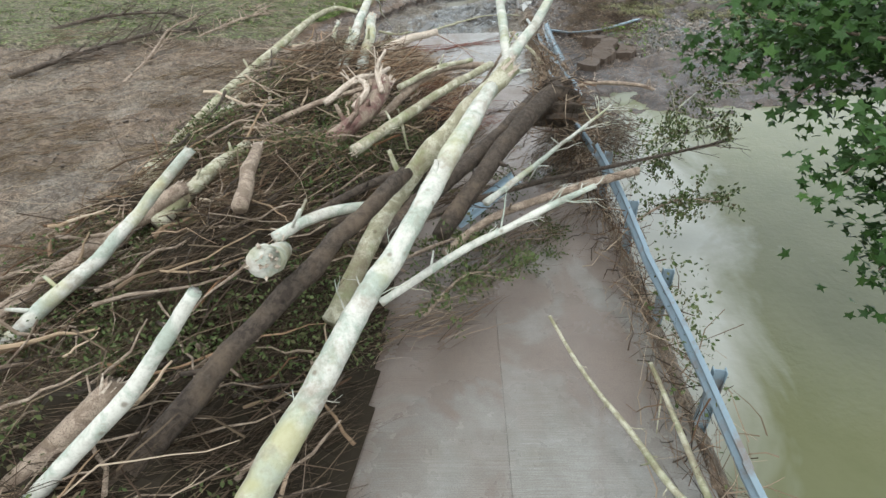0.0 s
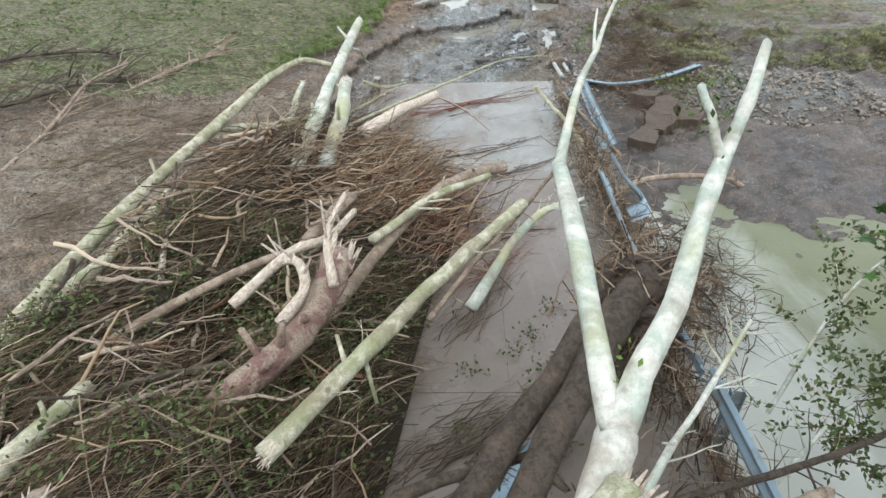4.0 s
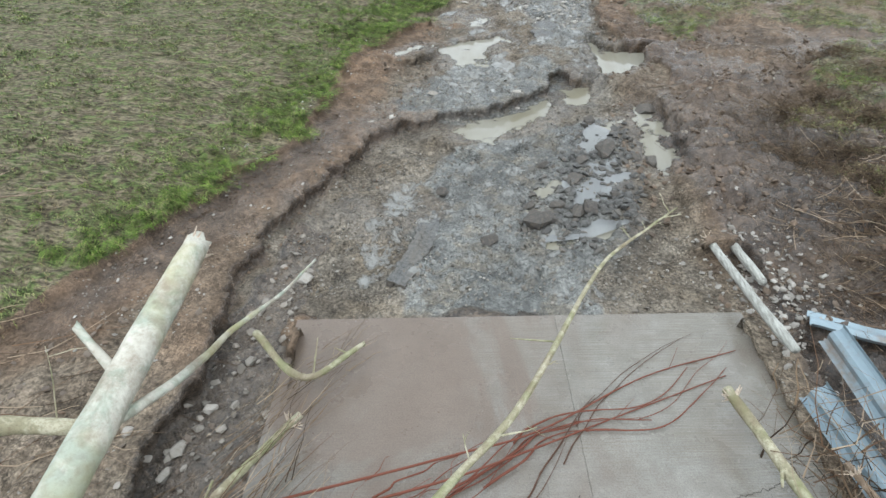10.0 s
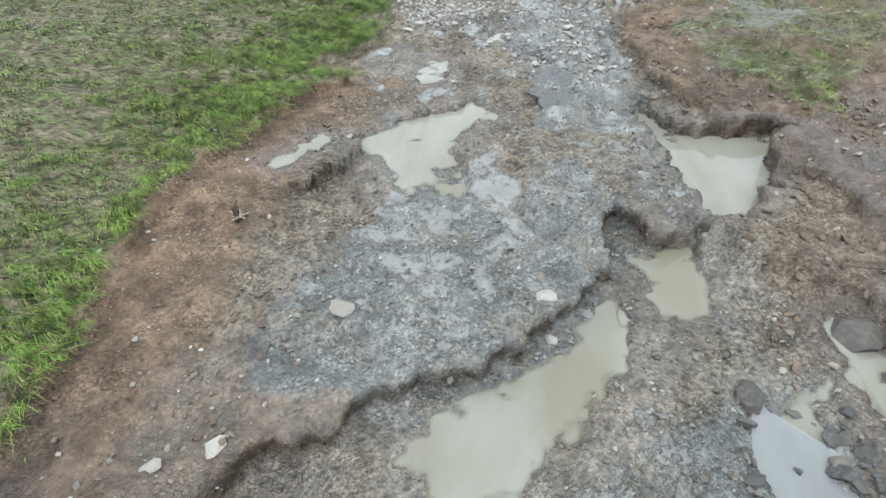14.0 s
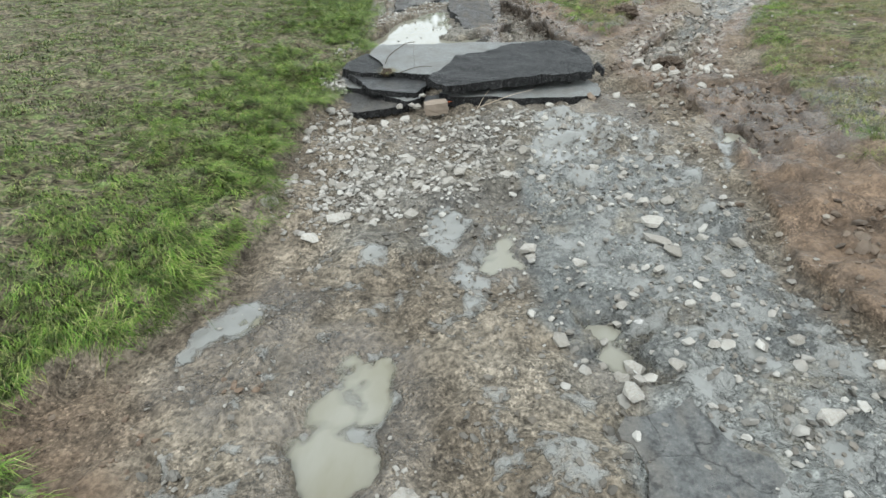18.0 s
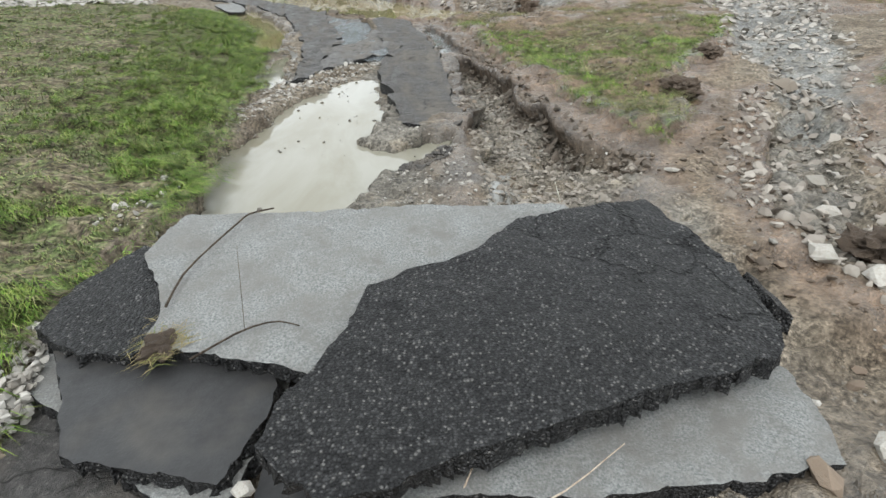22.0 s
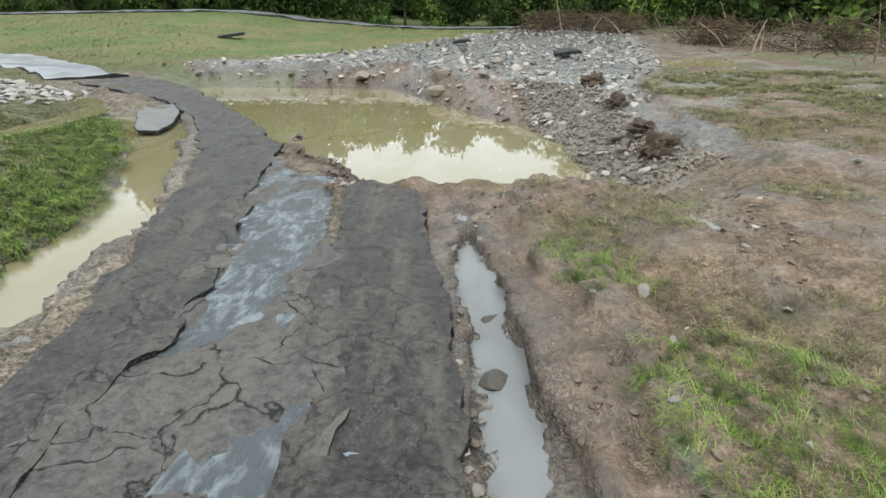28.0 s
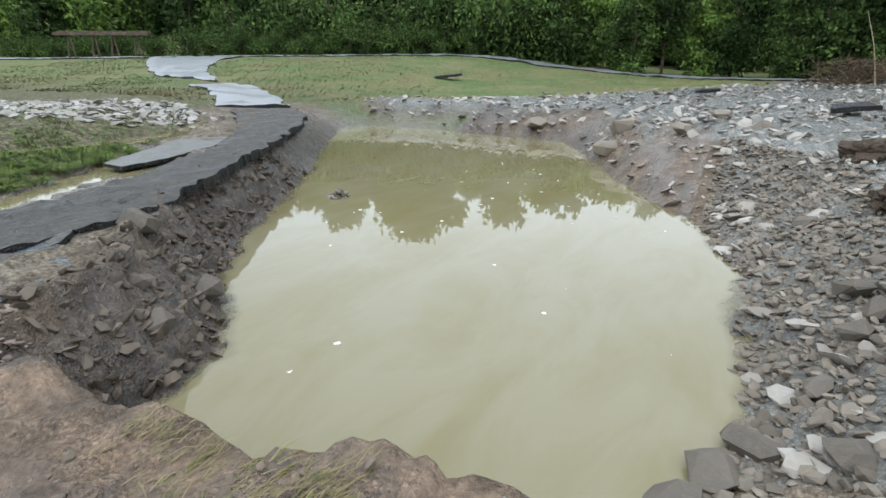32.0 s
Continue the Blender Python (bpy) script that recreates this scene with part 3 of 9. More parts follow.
TURF_SE = [(3.9, 17.0), (2.9, 20.2), (2.75, 21.2), (3.3, 23.0), (3.9, 24.8), (4.4, 27.2), (5.4, 30.0), (7.0, 33.0), (12, 36.0), (40, 45), (40, 20), (10, 17), (7, 18.8), (5.2, 19.0)]
BAR = [(3.1, 45.0), (3.0, 47), (3.1, 49.3), (2.4, 51.6), (0.8, 54.4), (-0.5, 57.4), (-2.4, 61.0), (-7.5, 62.3), (-14, 63.5), (-6, 70), (6, 95), (14, 110), (20, 100), (14, 80), (9.5, 62), (6, 53), (4.4, 48.5), (4.0, 45.6)]
TURF_NE = [(5.7, 14.2), (7.4, 12.7), (8.4, 11), (9.4, 9.9), (14, 9), (40, 14), (40, 21), (10, 17.4), (7.6, 17)]
STONE_FLAT = [(6.3, 6.3), (7.0, 4.9), (8.6, 4.4), (10.8, 5.4), (11.4, 7.6), (9.0, 8.0), (7.2, 7.4)]
BANK_GRASS = [(4.8, 11.4), (6.4, 9.3), (8.6, 8.2), (14, 8.2), (14, 11.4), (9, 11), (6.6, 13), (5.3, 13.4)]
HOLES = {
    "crescent": ([(0.4, 14.1), (0.45, 13.2), (-0.2, 12.25), (-0.65, 11.55), (-1.2, 11.7), (-1.6, 12.05), (-1.2, 12.5), (-0.5, 12.85), (0.12, 13.5)], -0.12, 0.12),
    "square": ([(0.6, 14.6), (1.55, 14.9), (1.45, 14.2), (1.3, 13.65), (0.75, 13.55)], -0.11, 0.1),
    "roadside": ([(1.4, 18.4), (1.85, 17.4), (2.7, 17.35), (3.75, 17.25), (3.0, 16.7), (2.75, 15.7), (2.1, 15.0), (1.7, 15.1), (1.5, 16.1)], -0.08, 0.12),
    "strip": ([(2.25, 13.65), (2.85, 13.6), (2.85, 12.5), (2.9, 11.4), (2.5, 10.6), (2.25, 11.1), (2.15, 12.0)], -0.12, 0.1),
    "bowl": ([(-2.75, 16.9), (-2.1, 17.65), (-1.6, 18.0), (-1.05, 18.5), (-0.55, 17.75), (-0.9, 17.3), (-1.2, 16.6), (-1.1, 15.9), (-1.1, 15.4), (-1.9, 15.4), (-2.15, 16.1), (-2.35, 16.5)], 0.03, 0.07),
    "patch": ([(1.25, 12.7), (2.0, 12.9), (1.7, 11.9), (1.25, 11.3), (1.1, 11.7)], -0.11, 0.07),
    "lake": ([(-1.15, 35.4), (-1.03, 33.65), (-0.96, 31.9), (-1.13, 31.27), (-0.92, 30.96), (-0.14, 31.23), (-0.12, 31.03), (-0.33, 30.71), (-0.8, 30.19), (-1.14, 29.72), (-1.25, 29.3), (-1.2, 28.7), (-1.6, 28.2), (-2.85, 28.2), (-2.95, 29.2), (-3.05, 29.75), (-3.2, 30.63), (-3.1, 31.25), (-2.88, 32.32), (-2.47, 33.7), (-1.76, 34.95)], 0.0, 0.14),
    "apron": ([(-0.54, 32.56), (-0.31, 32.56), (-0.08, 32.65), (-0.02, 32.56), (-0.25, 32.45), (-0.38, 32.3), (-0.41, 32.1), (-0.58, 32.1)], 0.07, 0.05),
    "verge": ([(-3.3, 38.7), (-3.15, 37.9), (-2.95, 35.3), (-3.05, 34.5), (-3.4, 34.7), (-3.5, 35.6), (-3.65, 37.4)], 0.0, 0.1),
    "backwater": ([(-9.0, 50.0), (-7.2, 50.0), (-5.9, 47.6), (-3.85, 42.2), (-3.7, 40.4), (-3.73, 39.1), (-4.2, 38.7), (-4.75, 40.0), (-4.9, 41.2), (-5.05, 42.3), (-5.5, 43.8), (-7.1, 47.0)], -0.06, 0.3),
    "pool": ([(-15.6, 57.3), (-13.7, 55.7), (-11.5, 53.4), (-9.7, 51.2), (-9.3, 49.8), (-9.0, 47.8), (-9.3, 46.6), (-11.0, 47.4), (-10.5, 49.2), (-10.7, 51.4), (-14.3, 55.6)], 0.0, 0.2),
    "runnel": ([(-0.05, 42.0), (0.22, 41.9), (0.3, 40.4), (0.52, 38.9), (0.55, 37.9), (0.55, 36.9), (0.28, 36.9), (0.26, 38.3), (0.04, 39.0)], -0.07, 0.16),
    "seep": ([(-0.95, 21.2), (-0.7, 22.3), (-0.4, 22.2), (-0.5, 21.3)], 0.02, 0.05),
    "hollow": ([(-0.15, 20.7), (0.5, 20.5), (0.4, 19.7), (-0.1, 19.8)], -0.02, 0.06),
    "dent": ([(-2.0, 20.3), (-1.5, 20.2), (-1.5, 18.9), (-1.9, 18.6), (-2.2, 19.4)], 0.03, 0.05),
    "gutter": ([(-3.0, 19.9), (-2.6, 20.9), (-2.4, 20.8), (-2.7, 19.7)], 0.05, 0.06),
    "heel": ([(-3.8, 16.05), (-3.6, 16.2), (-3.3, 16.25), (-3.4, 15.9), (-3.6, 15.75)], 0.2, 0.05),
    "notch": ([(-3.2, 16.9), (-3.05, 16.8), (-3.12, 16.35), (-3.28, 16.45)], 0.16, 0.05),
    "meadow": ([(2.55, 41.2), (2.9, 41.3), (3.0, 40.6), (2.7, 40.5)], 0.2, 0.06),
    "basin": ([(0.86, 8.83), (1.33, 9.14), (1.83, 9.13), (1.61, 8.71), (1.28, 8.38), (0.82, 8.12), (0.37, 8.12), (0.52, 8.5), (0.96, 8.61)], -0.13, 0.07),
    "trough": ([(1.19, 10.37), (1.96, 10.73), (1.82, 10.0), (1.37, 9.56), (1.24, 9.19), (0.79, 9.35), (1.2, 9.77)], -0.13, 0.06),
    "sump": ([(0.2, 10.41), (0.78, 10.52), (0.82, 9.89), (0.37, 9.57), (0.16, 9.74)], -0.13, 0.06),
    "slip": ([(2.35, 24.2), (2.6, 24.4), (2.55, 22.8), (2.3, 22.9)], 0.14, 0.06),
}


SLATE = (
    [(-1.39, 6.5), (-1.93, 7.3), (-1.66, 7.9), (-1.45, 9.1), (-1.66, 10.5), (-1.1, 11.5), (0.26, 12.0), (1.5, 13.0), (1.86, 10.5), (1.6, 8.6), (1.02, 7.4), (1.04, 6.5)],
    [(-0.05, 19.6), (-0.05, 17.3), (0.75, 17.0), (1.35, 18.2), (1.48, 19.6), (1.65, 21.3), (1.66, 23.5), (0.0, 23.9), (-0.53, 21.8), (-0.31, 20.2)],
    [(-2.79, 12.5), (-2.61, 13.7), (-1.97, 15.98), (-2.3, 17.6), (-0.6, 15.2), (0.3, 16.5), (0.64, 14.5), (-0.14, 13.1), (-1.33, 12.4)],
)
LEVELS = []
# flat places where a skin of water lies, and how much of each it covers
SKINS = (
    ([(0.13, 25.36), (1.15, 25.24), (0.9, 24.18), (0.3, 23.3), (-0.14, 23.3), (0.0, 24.26)], 0.88),
    ([(-1.32, 22.2), (-0.98, 22.18), (-0.99, 21.87), (-1.12, 21.5), (-1.32, 21.56)], 0.95),
    ([(-1.98, 21.36), (-1.91, 21.6), (-1.65, 21.63), (-1.7, 21.39), (-1.9, 21.29)], 0.95),
    ([(-0.97, 21.44), (-0.53, 21.78), (-0.59, 21.57), (-0.95, 21.26), (-0.9, 20.78), (-1.1, 20.8)], 0.9),
    ([(-1.3, 23.05), (-0.98, 23.05), (-0.98, 22.8), (-1.28, 22.76)], 0.9),
    ([(2.08, 23.6), (2.4, 24.3), (2.34, 23.54), (1.95, 22.6), (1.82, 22.61)], 0.85),
    ([(-0.02, 22.95), (0.6, 22.97), (0.51, 22.68), (0.07, 22.62)], 0.75),
    ([(-2.04, 18.0), (-2.02, 18.35), (-1.81, 18.65), (-1.38, 18.9), (-1.4, 18.6), (-1.65, 18.33), (-1.75, 18.04)], 0.95),
    ([(-2.85, 18.4), (-2.75, 18.9), (-2.35, 19.1), (-2.35, 18.85), (-2.6, 18.4)], 0.8),
    ([(-2.05, 19.5), (-1.77, 20.05), (-1.55, 20.05), (-1.48, 19.63), (-1.74, 19.33), (-1.88, 19.1)], 0.9),
    ([(-3.16, 20.1), (-3.0, 20.8), (-2.74, 20.78), (-2.78, 20.29)], 0.9),
    ([(-1.12, 21.1), (-0.82, 21.07), (-0.85, 20.27), (-1.06, 20.27)], 0.9),
    ([(0.08, 18.0), (0.28, 17.8), (0.4, 17.3), (0.45, 16.9), (0.05, 17.1), (0.0, 17.6)], 0.8),
    ([(-1.07, 16.2), (-0.9, 16.45), (-0.65, 16.45), (-0.75, 16.04), (-0.4, 15.6), (-0.5, 15.1), (-0.86, 14.7), (-0.9, 15.0), (-1.15, 15.78)], 0.92),
    ([(0.15, 25.2), (1.4, 25.0), (1.75, 23.4), (1.72, 21.0), (1.62, 18.9), (1.2, 18.0), (0.55, 18.4), (0.2, 20.2), (-0.2, 22.0)], 0.6),
    ([(-2.2, 7.0), (-1.9, 7.0), (-2.0, 8.4), (-1.55, 9.3), (-1.6, 10.2), (-2.1, 9.8), (-2.4, 8.4)], 0.68),
    ([(-2.5, 14.5), (-1.0, 13.2), (-0.2, 14.4), (-0.3, 15.4), (-1.6, 15.3), (-2.0, 16.4)], 0.62),
    ([(-3.0, 19.8), (-2.4, 21.6), (0.0, 22.6), (1.7, 24.6), (1.7, 18.8), (1.2, 15.2), (0.4, 14.2), (-2.4, 14.2), (-1.4, 15.4), (-0.9, 18.4), (-2.9, 18.2)], 0.4),
    ([(-2.3, 7.0), (-1.6, 10.5), (-0.6, 12.3), (1.0, 12.9), (2.0, 12.4), (1.9, 9.0), (1.4, 7.1)], 0.47),
    ([(-2.5, 12.8), (-2.3, 17.0), (-1.0, 19.5), (1.3, 19.5), (1.5, 15.0), (0.2, 13.3), (-1.4, 12.8)], 0.42),
    ([(0.9, 15.2), (1.6, 15.4), (1.3, 17.2), (1.2, 18.6), (0.7, 18.0), (0.6, 16.2)], 0.55),
    ([(0.2, 10.4), (1.9, 10.7), (1.8, 9.1), (1.4, 8.4), (0.3, 8.1), (0.5, 9.3)], 0.6),
    ([(1.1, 12.8), (1.9, 12.9), (1.8, 11.8), (1.2, 11.3)], 0.6),
    ([(0.15, 30.6), (0.45, 30.5), (0.5, 29.85), (0.42, 29.4), (0.55, 28.9), (0.0, 28.9), (0.08, 29.6)], 0.7),
    ([(-3.5, 40.0), (-3.0, 37.6), (-2.75, 35.2), (-3.0, 34.4), (-3.6, 34.6), (-3.7, 37.4), (-4.2, 39.4)], 0.5),
    ([(0.2, 36.9), (0.55, 36.9), (0.5, 39.0), (0.2, 42.0), (-0.1, 42.0), (0.1, 39.0)], 0.6),
)


def turf_edge(y):
    return np.interp(y, TURF_Y, TURF_X)


def layout(x, y):
    """Height and kinds of ground cover at the given places."""
    x, y = np.asarray(x, float), np.asarray(y, float)
    far = np.hypot(x, y - 25)
    rough = fbm(x, y, 0.35, 5, 3) * 0.1
    lumpy = fbm(x, y, 2.2, 4, 9)
    crumb = fbm(x, y, 9.0, 2, 21)
    wob = fbm(x, y, 1.3, 4, 31) * 0.55
    grain = fbm(x, y, 6.0, 3, 27)
    z = 0.1 + rough * 0.6 + lumpy * 0.08 + crumb * 0.028 - np.abs(grain) * 0.04 + 0.018
    crust = fbm(x, y, 0.8, 3, 83, 0.5) * 3.6
    crust = np.floor(crust) + smooth01(crust - np.floor(crust), 0.8, 1.0)
    bare = smooth01(x, -7, -4.5) * (1 - smooth01(x, 5.5, 8)) * smooth01(y, 4, 8) * (1 - smooth01(y, 43, 46))
    z = z + crust * 0.05 * bare
    turf, clay, gravel, wet, film, loam_shade = (np.zeros(x.shape) for _ in range(6))
    # west meadow, above the road by a torn sod edge
    west = turf_edge(y) - x + wob * 0.55
    up = smooth01(west, -0.1, 0.12)
    z = z + up * 0.17 + smooth01(west, 0, 6) * 0.15
    turf = np.maximum(turf, smooth01(west, 0.0, 0.25))
    rows = fbm(x * 0.9 - y * 0.6, (y + x * 0.55) * 2.6, 1.3, 3, 92)
    z = z + smooth01(west, 0.1, 0.5) * np.clip(rows, -0.35, 0.35) * 0.13
    # clay shoulder between turf and road
    shoulder = smooth01(west, -1.6, -0.1) * smooth01(y, 3, 7) * (1 - smooth01(y, 17, 21))
    z = z + shoulder * 0.16
    clay = np.maximum(clay, smooth01(shoulder, 0.05, 0.5) * (0.8 + 0.2 * smooth01(lumpy, -0.2, 0.2)))
    wet = np.maximum(wet, shoulder * 0.55 * (1 - smooth01(y, 11, 14)) * (1 - up))
    loam_shade = np.maximum(loam_shade, shoulder * (1 - smooth01(y, 11, 14)) * (0.25 + 0.45 * smooth01(fbm(x * 0.7 + y * 0.2, (y - x) * 0.4, 1.1, 4, 47), -0.1, 0.15)))
    # road bed
    road = (1 - smooth01(x, 1.6, 2.2)) * smooth01(-west, 0.3, 1.0) * smooth01(y, 6, 7.5)
    z = z - road * (rough * 0.5) + road * lumpy * 0.05
    gravel = np.maximum(gravel, road * (1 - 0.55 * shoulder) * (0.1 + 0.4 * smooth01(fbm(x, y, 0.45, 4, 66) + (x + 0.6) * 0.12, -0.15, 0.2)))
    # washed-out bed next to the bridge
    bed = near(BED, x, y, 3) + wob * 0.6 + crumb * 0.04
    gentle = smooth01(x, 0.9, 1.7)
    sink = 1 - smooth01((bed + 0.05 + 0.3 * gentle) / (0.08 + 0.5 * gentle), 0, 1)
    z = z - sink * 0.2
    gravel = np.maximum(gravel, sink * 0.25)
    # Dark band along the lip: undercut shade put into the soil colour.
    lip = np.exp(-((bed - 0.0) / 0.06) ** 2) * (1 - 0.9 * gentle)
    loam_shade = np.maximum(loam_shade, lip * 0.75)
    clay, wet = np.maximum(clay * (1 - sink), lip * (0.35 + 0.65 * (1 - smooth01(x, -2.8, -1.8)))), np.maximum(wet, lip * 0.9)
    gravel = gravel * (1 - lip)
    rim = smooth01(bed, 0.0, 0.1) * (1 - smooth01(bed, 0.2, 1.3)) * smooth01(x, -9, -2.2)
    z = z + rim * 0.08
    clay = np.maximum(clay, rim * (1 - smooth01(x, -2.5, -1.5)) * 0.8)
    # grey beds of the old road showing through the silt
    for poly in SLATE:
        on = 1 - smooth01(near(poly, x, y, 1) + wob * 0.9, -0.1, 0.16)
        gravel, clay = np.maximum(gravel, on), clay * (1 - on)
    # east bank
    bank_x = np.interp(y, [6, 8, 9.5, 12, 14, 15.2, 17.8, 18.5, 19.5, 21, 22.5, 24, 26, 28], [2.6, 2.3, 2.5, 3.0, 3.0, 3.2, 2.2, 1.8, 1.75, 1.76, 2.05, 2.3, 2.5, 2.7])
    east = x - bank_x + wob * 0.22
    rise = smooth01(east / (0.13 + 0.4 * (1 - smooth01(y, 13.5, 15))), 0, 1) * smooth01(y, 7, 9) * (1 - smooth01(y, 25.5, 28))
    z = z + rise * (0.13 + 0.07 * smooth01(lumpy, -0.3, 0.4)) * (1 - 0.4 * smooth01(east, 0.4, 1.6))
    clay = np.maximum(clay, rise * (0.95 - 0.3 * smooth01(east, 0.7, 1.8)) * (1 - smooth01(east, 5, 9)))
    wet = np.maximum(wet, rise * (0.3 + 0.35 * smooth01(fbm(x, y, 0.7, 3, 45), -0.05, 0.2)))
    loam_shade = np.maximum(loam_shade, rise * (1 - smooth01(east, 4, 8)) * (0.15 + 0.5 * smooth01(fbm(x, y, 0.9, 4, 48), -0.1, 0.15)))
    gravel = gravel * (1 - smooth01(east, 0.1, 0.4) * (1 - smooth01(y, 27, 30)))
    for poly, lift in ((TURF_E, 0.14), (TURF_SE, 0.12), (TURF_NE, 0.25)):
        d = near(poly, x, y, 4) + wob * 0.5
        on = 1 - smooth01(d, -0.12, 0.06)
        z = z + on * lift
        soil = (1 - smooth01(d, 0.1, 0.9)) * smooth01(d, -0.55, -0.1) * smooth01(y, 28, 31)
        clay, gravel, wet = np.maximum(clay, soil * 0.9), gravel * (1 - soil * 0.9), np.maximum(wet, soil * 0.55)
        clay, gravel = np.maximum(clay, on * 0.65), gravel * (1 - on)
        wet = np.maximum(wet, on * (0.1 + 0.4 * smooth01(fbm(x, y, 0.9, 3, 49), -0.1, 0.2)) * smooth01(y, 36, 39))
        turf = np.maximum(turf, on * (1 - 0.55 * smooth01(y, 36.5, 39.5) * (1 - smooth01(y, 46, 50))) * (0.3 + 0.5 * smooth01(fbm(x, y, 1.5, 3, 17) + 0.35 * fbm(x, y, 0.35, 2, 19), -0.1, 0.2)))
    # scoured ditch, trench and gully
    for poly, deep, lean in ((DITCH, 0.38, 0.12), (TRENCH, 0.2, 0.1), (GULLY, 0.24, 0.16)):
        d = near(poly, x, y, 3) + wob * 0.3
        on = 1 - smooth01(d, -lean, 0.02)
        if poly is DITCH:
            head = smooth01(y, 29.4, 31.6)
            on = (1 - smooth01(d, -0.12 - 0.55 * (1 - head), 0.02)) * (0.3 + 0.7 * smooth01(y, 28.6, 30.8))
        torn = 0.25 + 0.75 * head if poly is DITCH else 1.0
        if poly is GULLY:
            torn = 0.25 + 0.75 * smooth01(np.interp(y, [27, 28.2, 29.5, 31, 32.2], [2.9, 3.05, 3.55, 4.45, 5.2]) - x, -0.1, 0.3) * smooth01(y, 27.8, 28.8) * (1 - smooth01(y, 30.4, 31.4))
            on = (1 - smooth01(d, -0.5 + 0.35 * torn, 0.02)) * smooth01(y, 27.0, 28.6) * (1 - smooth01(y, 30.6, 32.2))
        z = z - on * deep + on * lumpy * 0.08
        gravel = np.maximum(gravel * (1 - on), on * {0.2: 0.2, 0.38: 0.4, 0.24: 0.5}[deep])
        wet = np.maximum(wet, on * (0.1 + 0.3 * smooth01(lumpy, -0.1, 0.2)))
        turf = turf * (1 - on)
        # Band on each scarp, dark earth and undercut shade in one colour.
        loam_shade = np.maximum(loam_shade, np.exp(-((d + 0.04) / 0.1) ** 2) * 0.85 * (torn if poly is not GULLY else np.maximum(torn - 0.25, 0)))
        rim = smooth01(d, -0.1, 0.0) * (1 - smooth01(d, 0.15, 0.8))
        clay, wet = np.maximum(clay * (1 - on), rim * 0.85), np.maximum(wet, rim * 0.55)
    # pale gravel washed over the east meadow
    d = near(WASH, x, y, 4) + wob * 0.8
    on = 1 - smooth01(d, -0.15, 0.15)
    z, gravel, clay, turf = z - on * 0.07, np.maximum(gravel, on * 0.8), clay * (1 - on), turf * (1 - on)
    # gravel bar beyond the pond
    d = near(BAR, x, y, 12, 40) + wob * 1.2
    on = (1 - smooth01(d, -0.8, 0.6)) * smooth01(y, 44.6, 45.6)
    gravel, turf = np.maximum(gravel, on), turf * (1 - on)
    z = z + on * (lumpy * 0.16 + 0.08)
    # torn brown bank under the road along the pond
    d = near(POND, x, y, 3) + wob * 0.5
    on = (1 - smooth01(d, 0.2, 1.3)) * (1 - smooth01(x, -1.2, -0.6))
    clay, wet, gravel = np.maximum(clay, on * 0.85), np.maximum(wet, on * 0.65), gravel * (1 - on)
    loam_shade = np.maximum(loam_shade, on * 0.95)
    # land south of the field: mud flats and the river on the east side
    u, v = deck_uv(x, y)
    south = 1 - smooth01(y, 1.5, 6.5)
    z = np.where(u < -HALF, z + south * (0.05 + smooth01(-u, 2.5, 9) * 0.35 + lumpy * 0.1), z)
    ruts = fbm(x * 0.72 + y * 0.7, (y * 0.72 - x * 0.7) * 4.0, 0.5, 4, 58)
    z = z + south * (u < -HALF) * np.minimum(ruts, 0.12) * 0.22
    clay = np.maximum(clay, south * (0.15 + 0.3 * smooth01(ruts, -0.15, 0.15)))
    wet = np.maximum(wet, south * (0.02 + 0.3 * smooth01(-ruts, 0.02, 0.2)))
    river = smooth01(u, HALF - 0.1, HALF + 0.9) * (1 - smooth01(y + (x - 5) * 0.35, 4.0, 8.5))
    deep = 1 - smooth01(y - (x - 5) * 0.35 + wob * 2.0, -5.0, 1.5)
    z = z - river * (0.3 + deep * 0.75)
    clay, turf, gravel = (k * (1 - river) for k in (clay, turf, gravel))
    wet, loam_shade = np.maximum(wet, river * 0.85), np.maximum(loam_shade, river * 0.6)
    flat = near(STONE_FLAT, x, y, 3) + wob
    on = 1 - smooth01(flat, -0.8, 0.6)
    gravel, z = np.maximum(gravel, on), z + on * 0.18
    east_wet = smooth01(u, HALF, HALF + 0.6) * (1 - smooth01(y, 11, 17)) * smooth01(y, -4, 2)
    loam_shade = np.maximum(loam_shade, east_wet * (0.55 + 0.45 * smooth01(fbm(x, y, 0.8, 4, 46), -0.15, 0.15)) * (1 - on))
    wet, clay = np.maximum(wet, east_wet * 0.7), np.maximum(clay, east_wet * 0.7 * (1 - on))
    z = z + east_wet * (lumpy * 0.14 + 0.2 * np.minimum(0, fbm(x, y, 0.9, 4, 35)))
    z = z - 0.34 * np.exp(-((x - 5.7) ** 2 / 0.5 + (y - 0.9) ** 2 / 0.6)) * (u > HALF)
    # washed ditch along the west side of the deck
    d = near(SIDE, x, y, 2) + wob * 0.45 + crumb * 0.03
    on = 1 - smooth01(d, -0.07, 0.02)
    # Lip of the ditch, darkened in colour like the shade beneath it.
    lip = np.exp(-((d + 0.02) / 0.07) ** 2) * (x < -2.9)
    z = np.where(on > 0, z * (1 - on) + on * np.minimum(z, -0.14 + lumpy * 0.12 + crumb * 0.05 - 0.03 * (8 - y)), z)
    gravel, clay = gravel * (1 - on) + on * 0.3, clay * (1 - on) + on * 0.3
    wet, loam_shade = np.maximum(wet, np.maximum(on * 0.6, lip * 0.9)), np.maximum(loam_shade, np.maximum(lip * 0.7, on * 0.3))
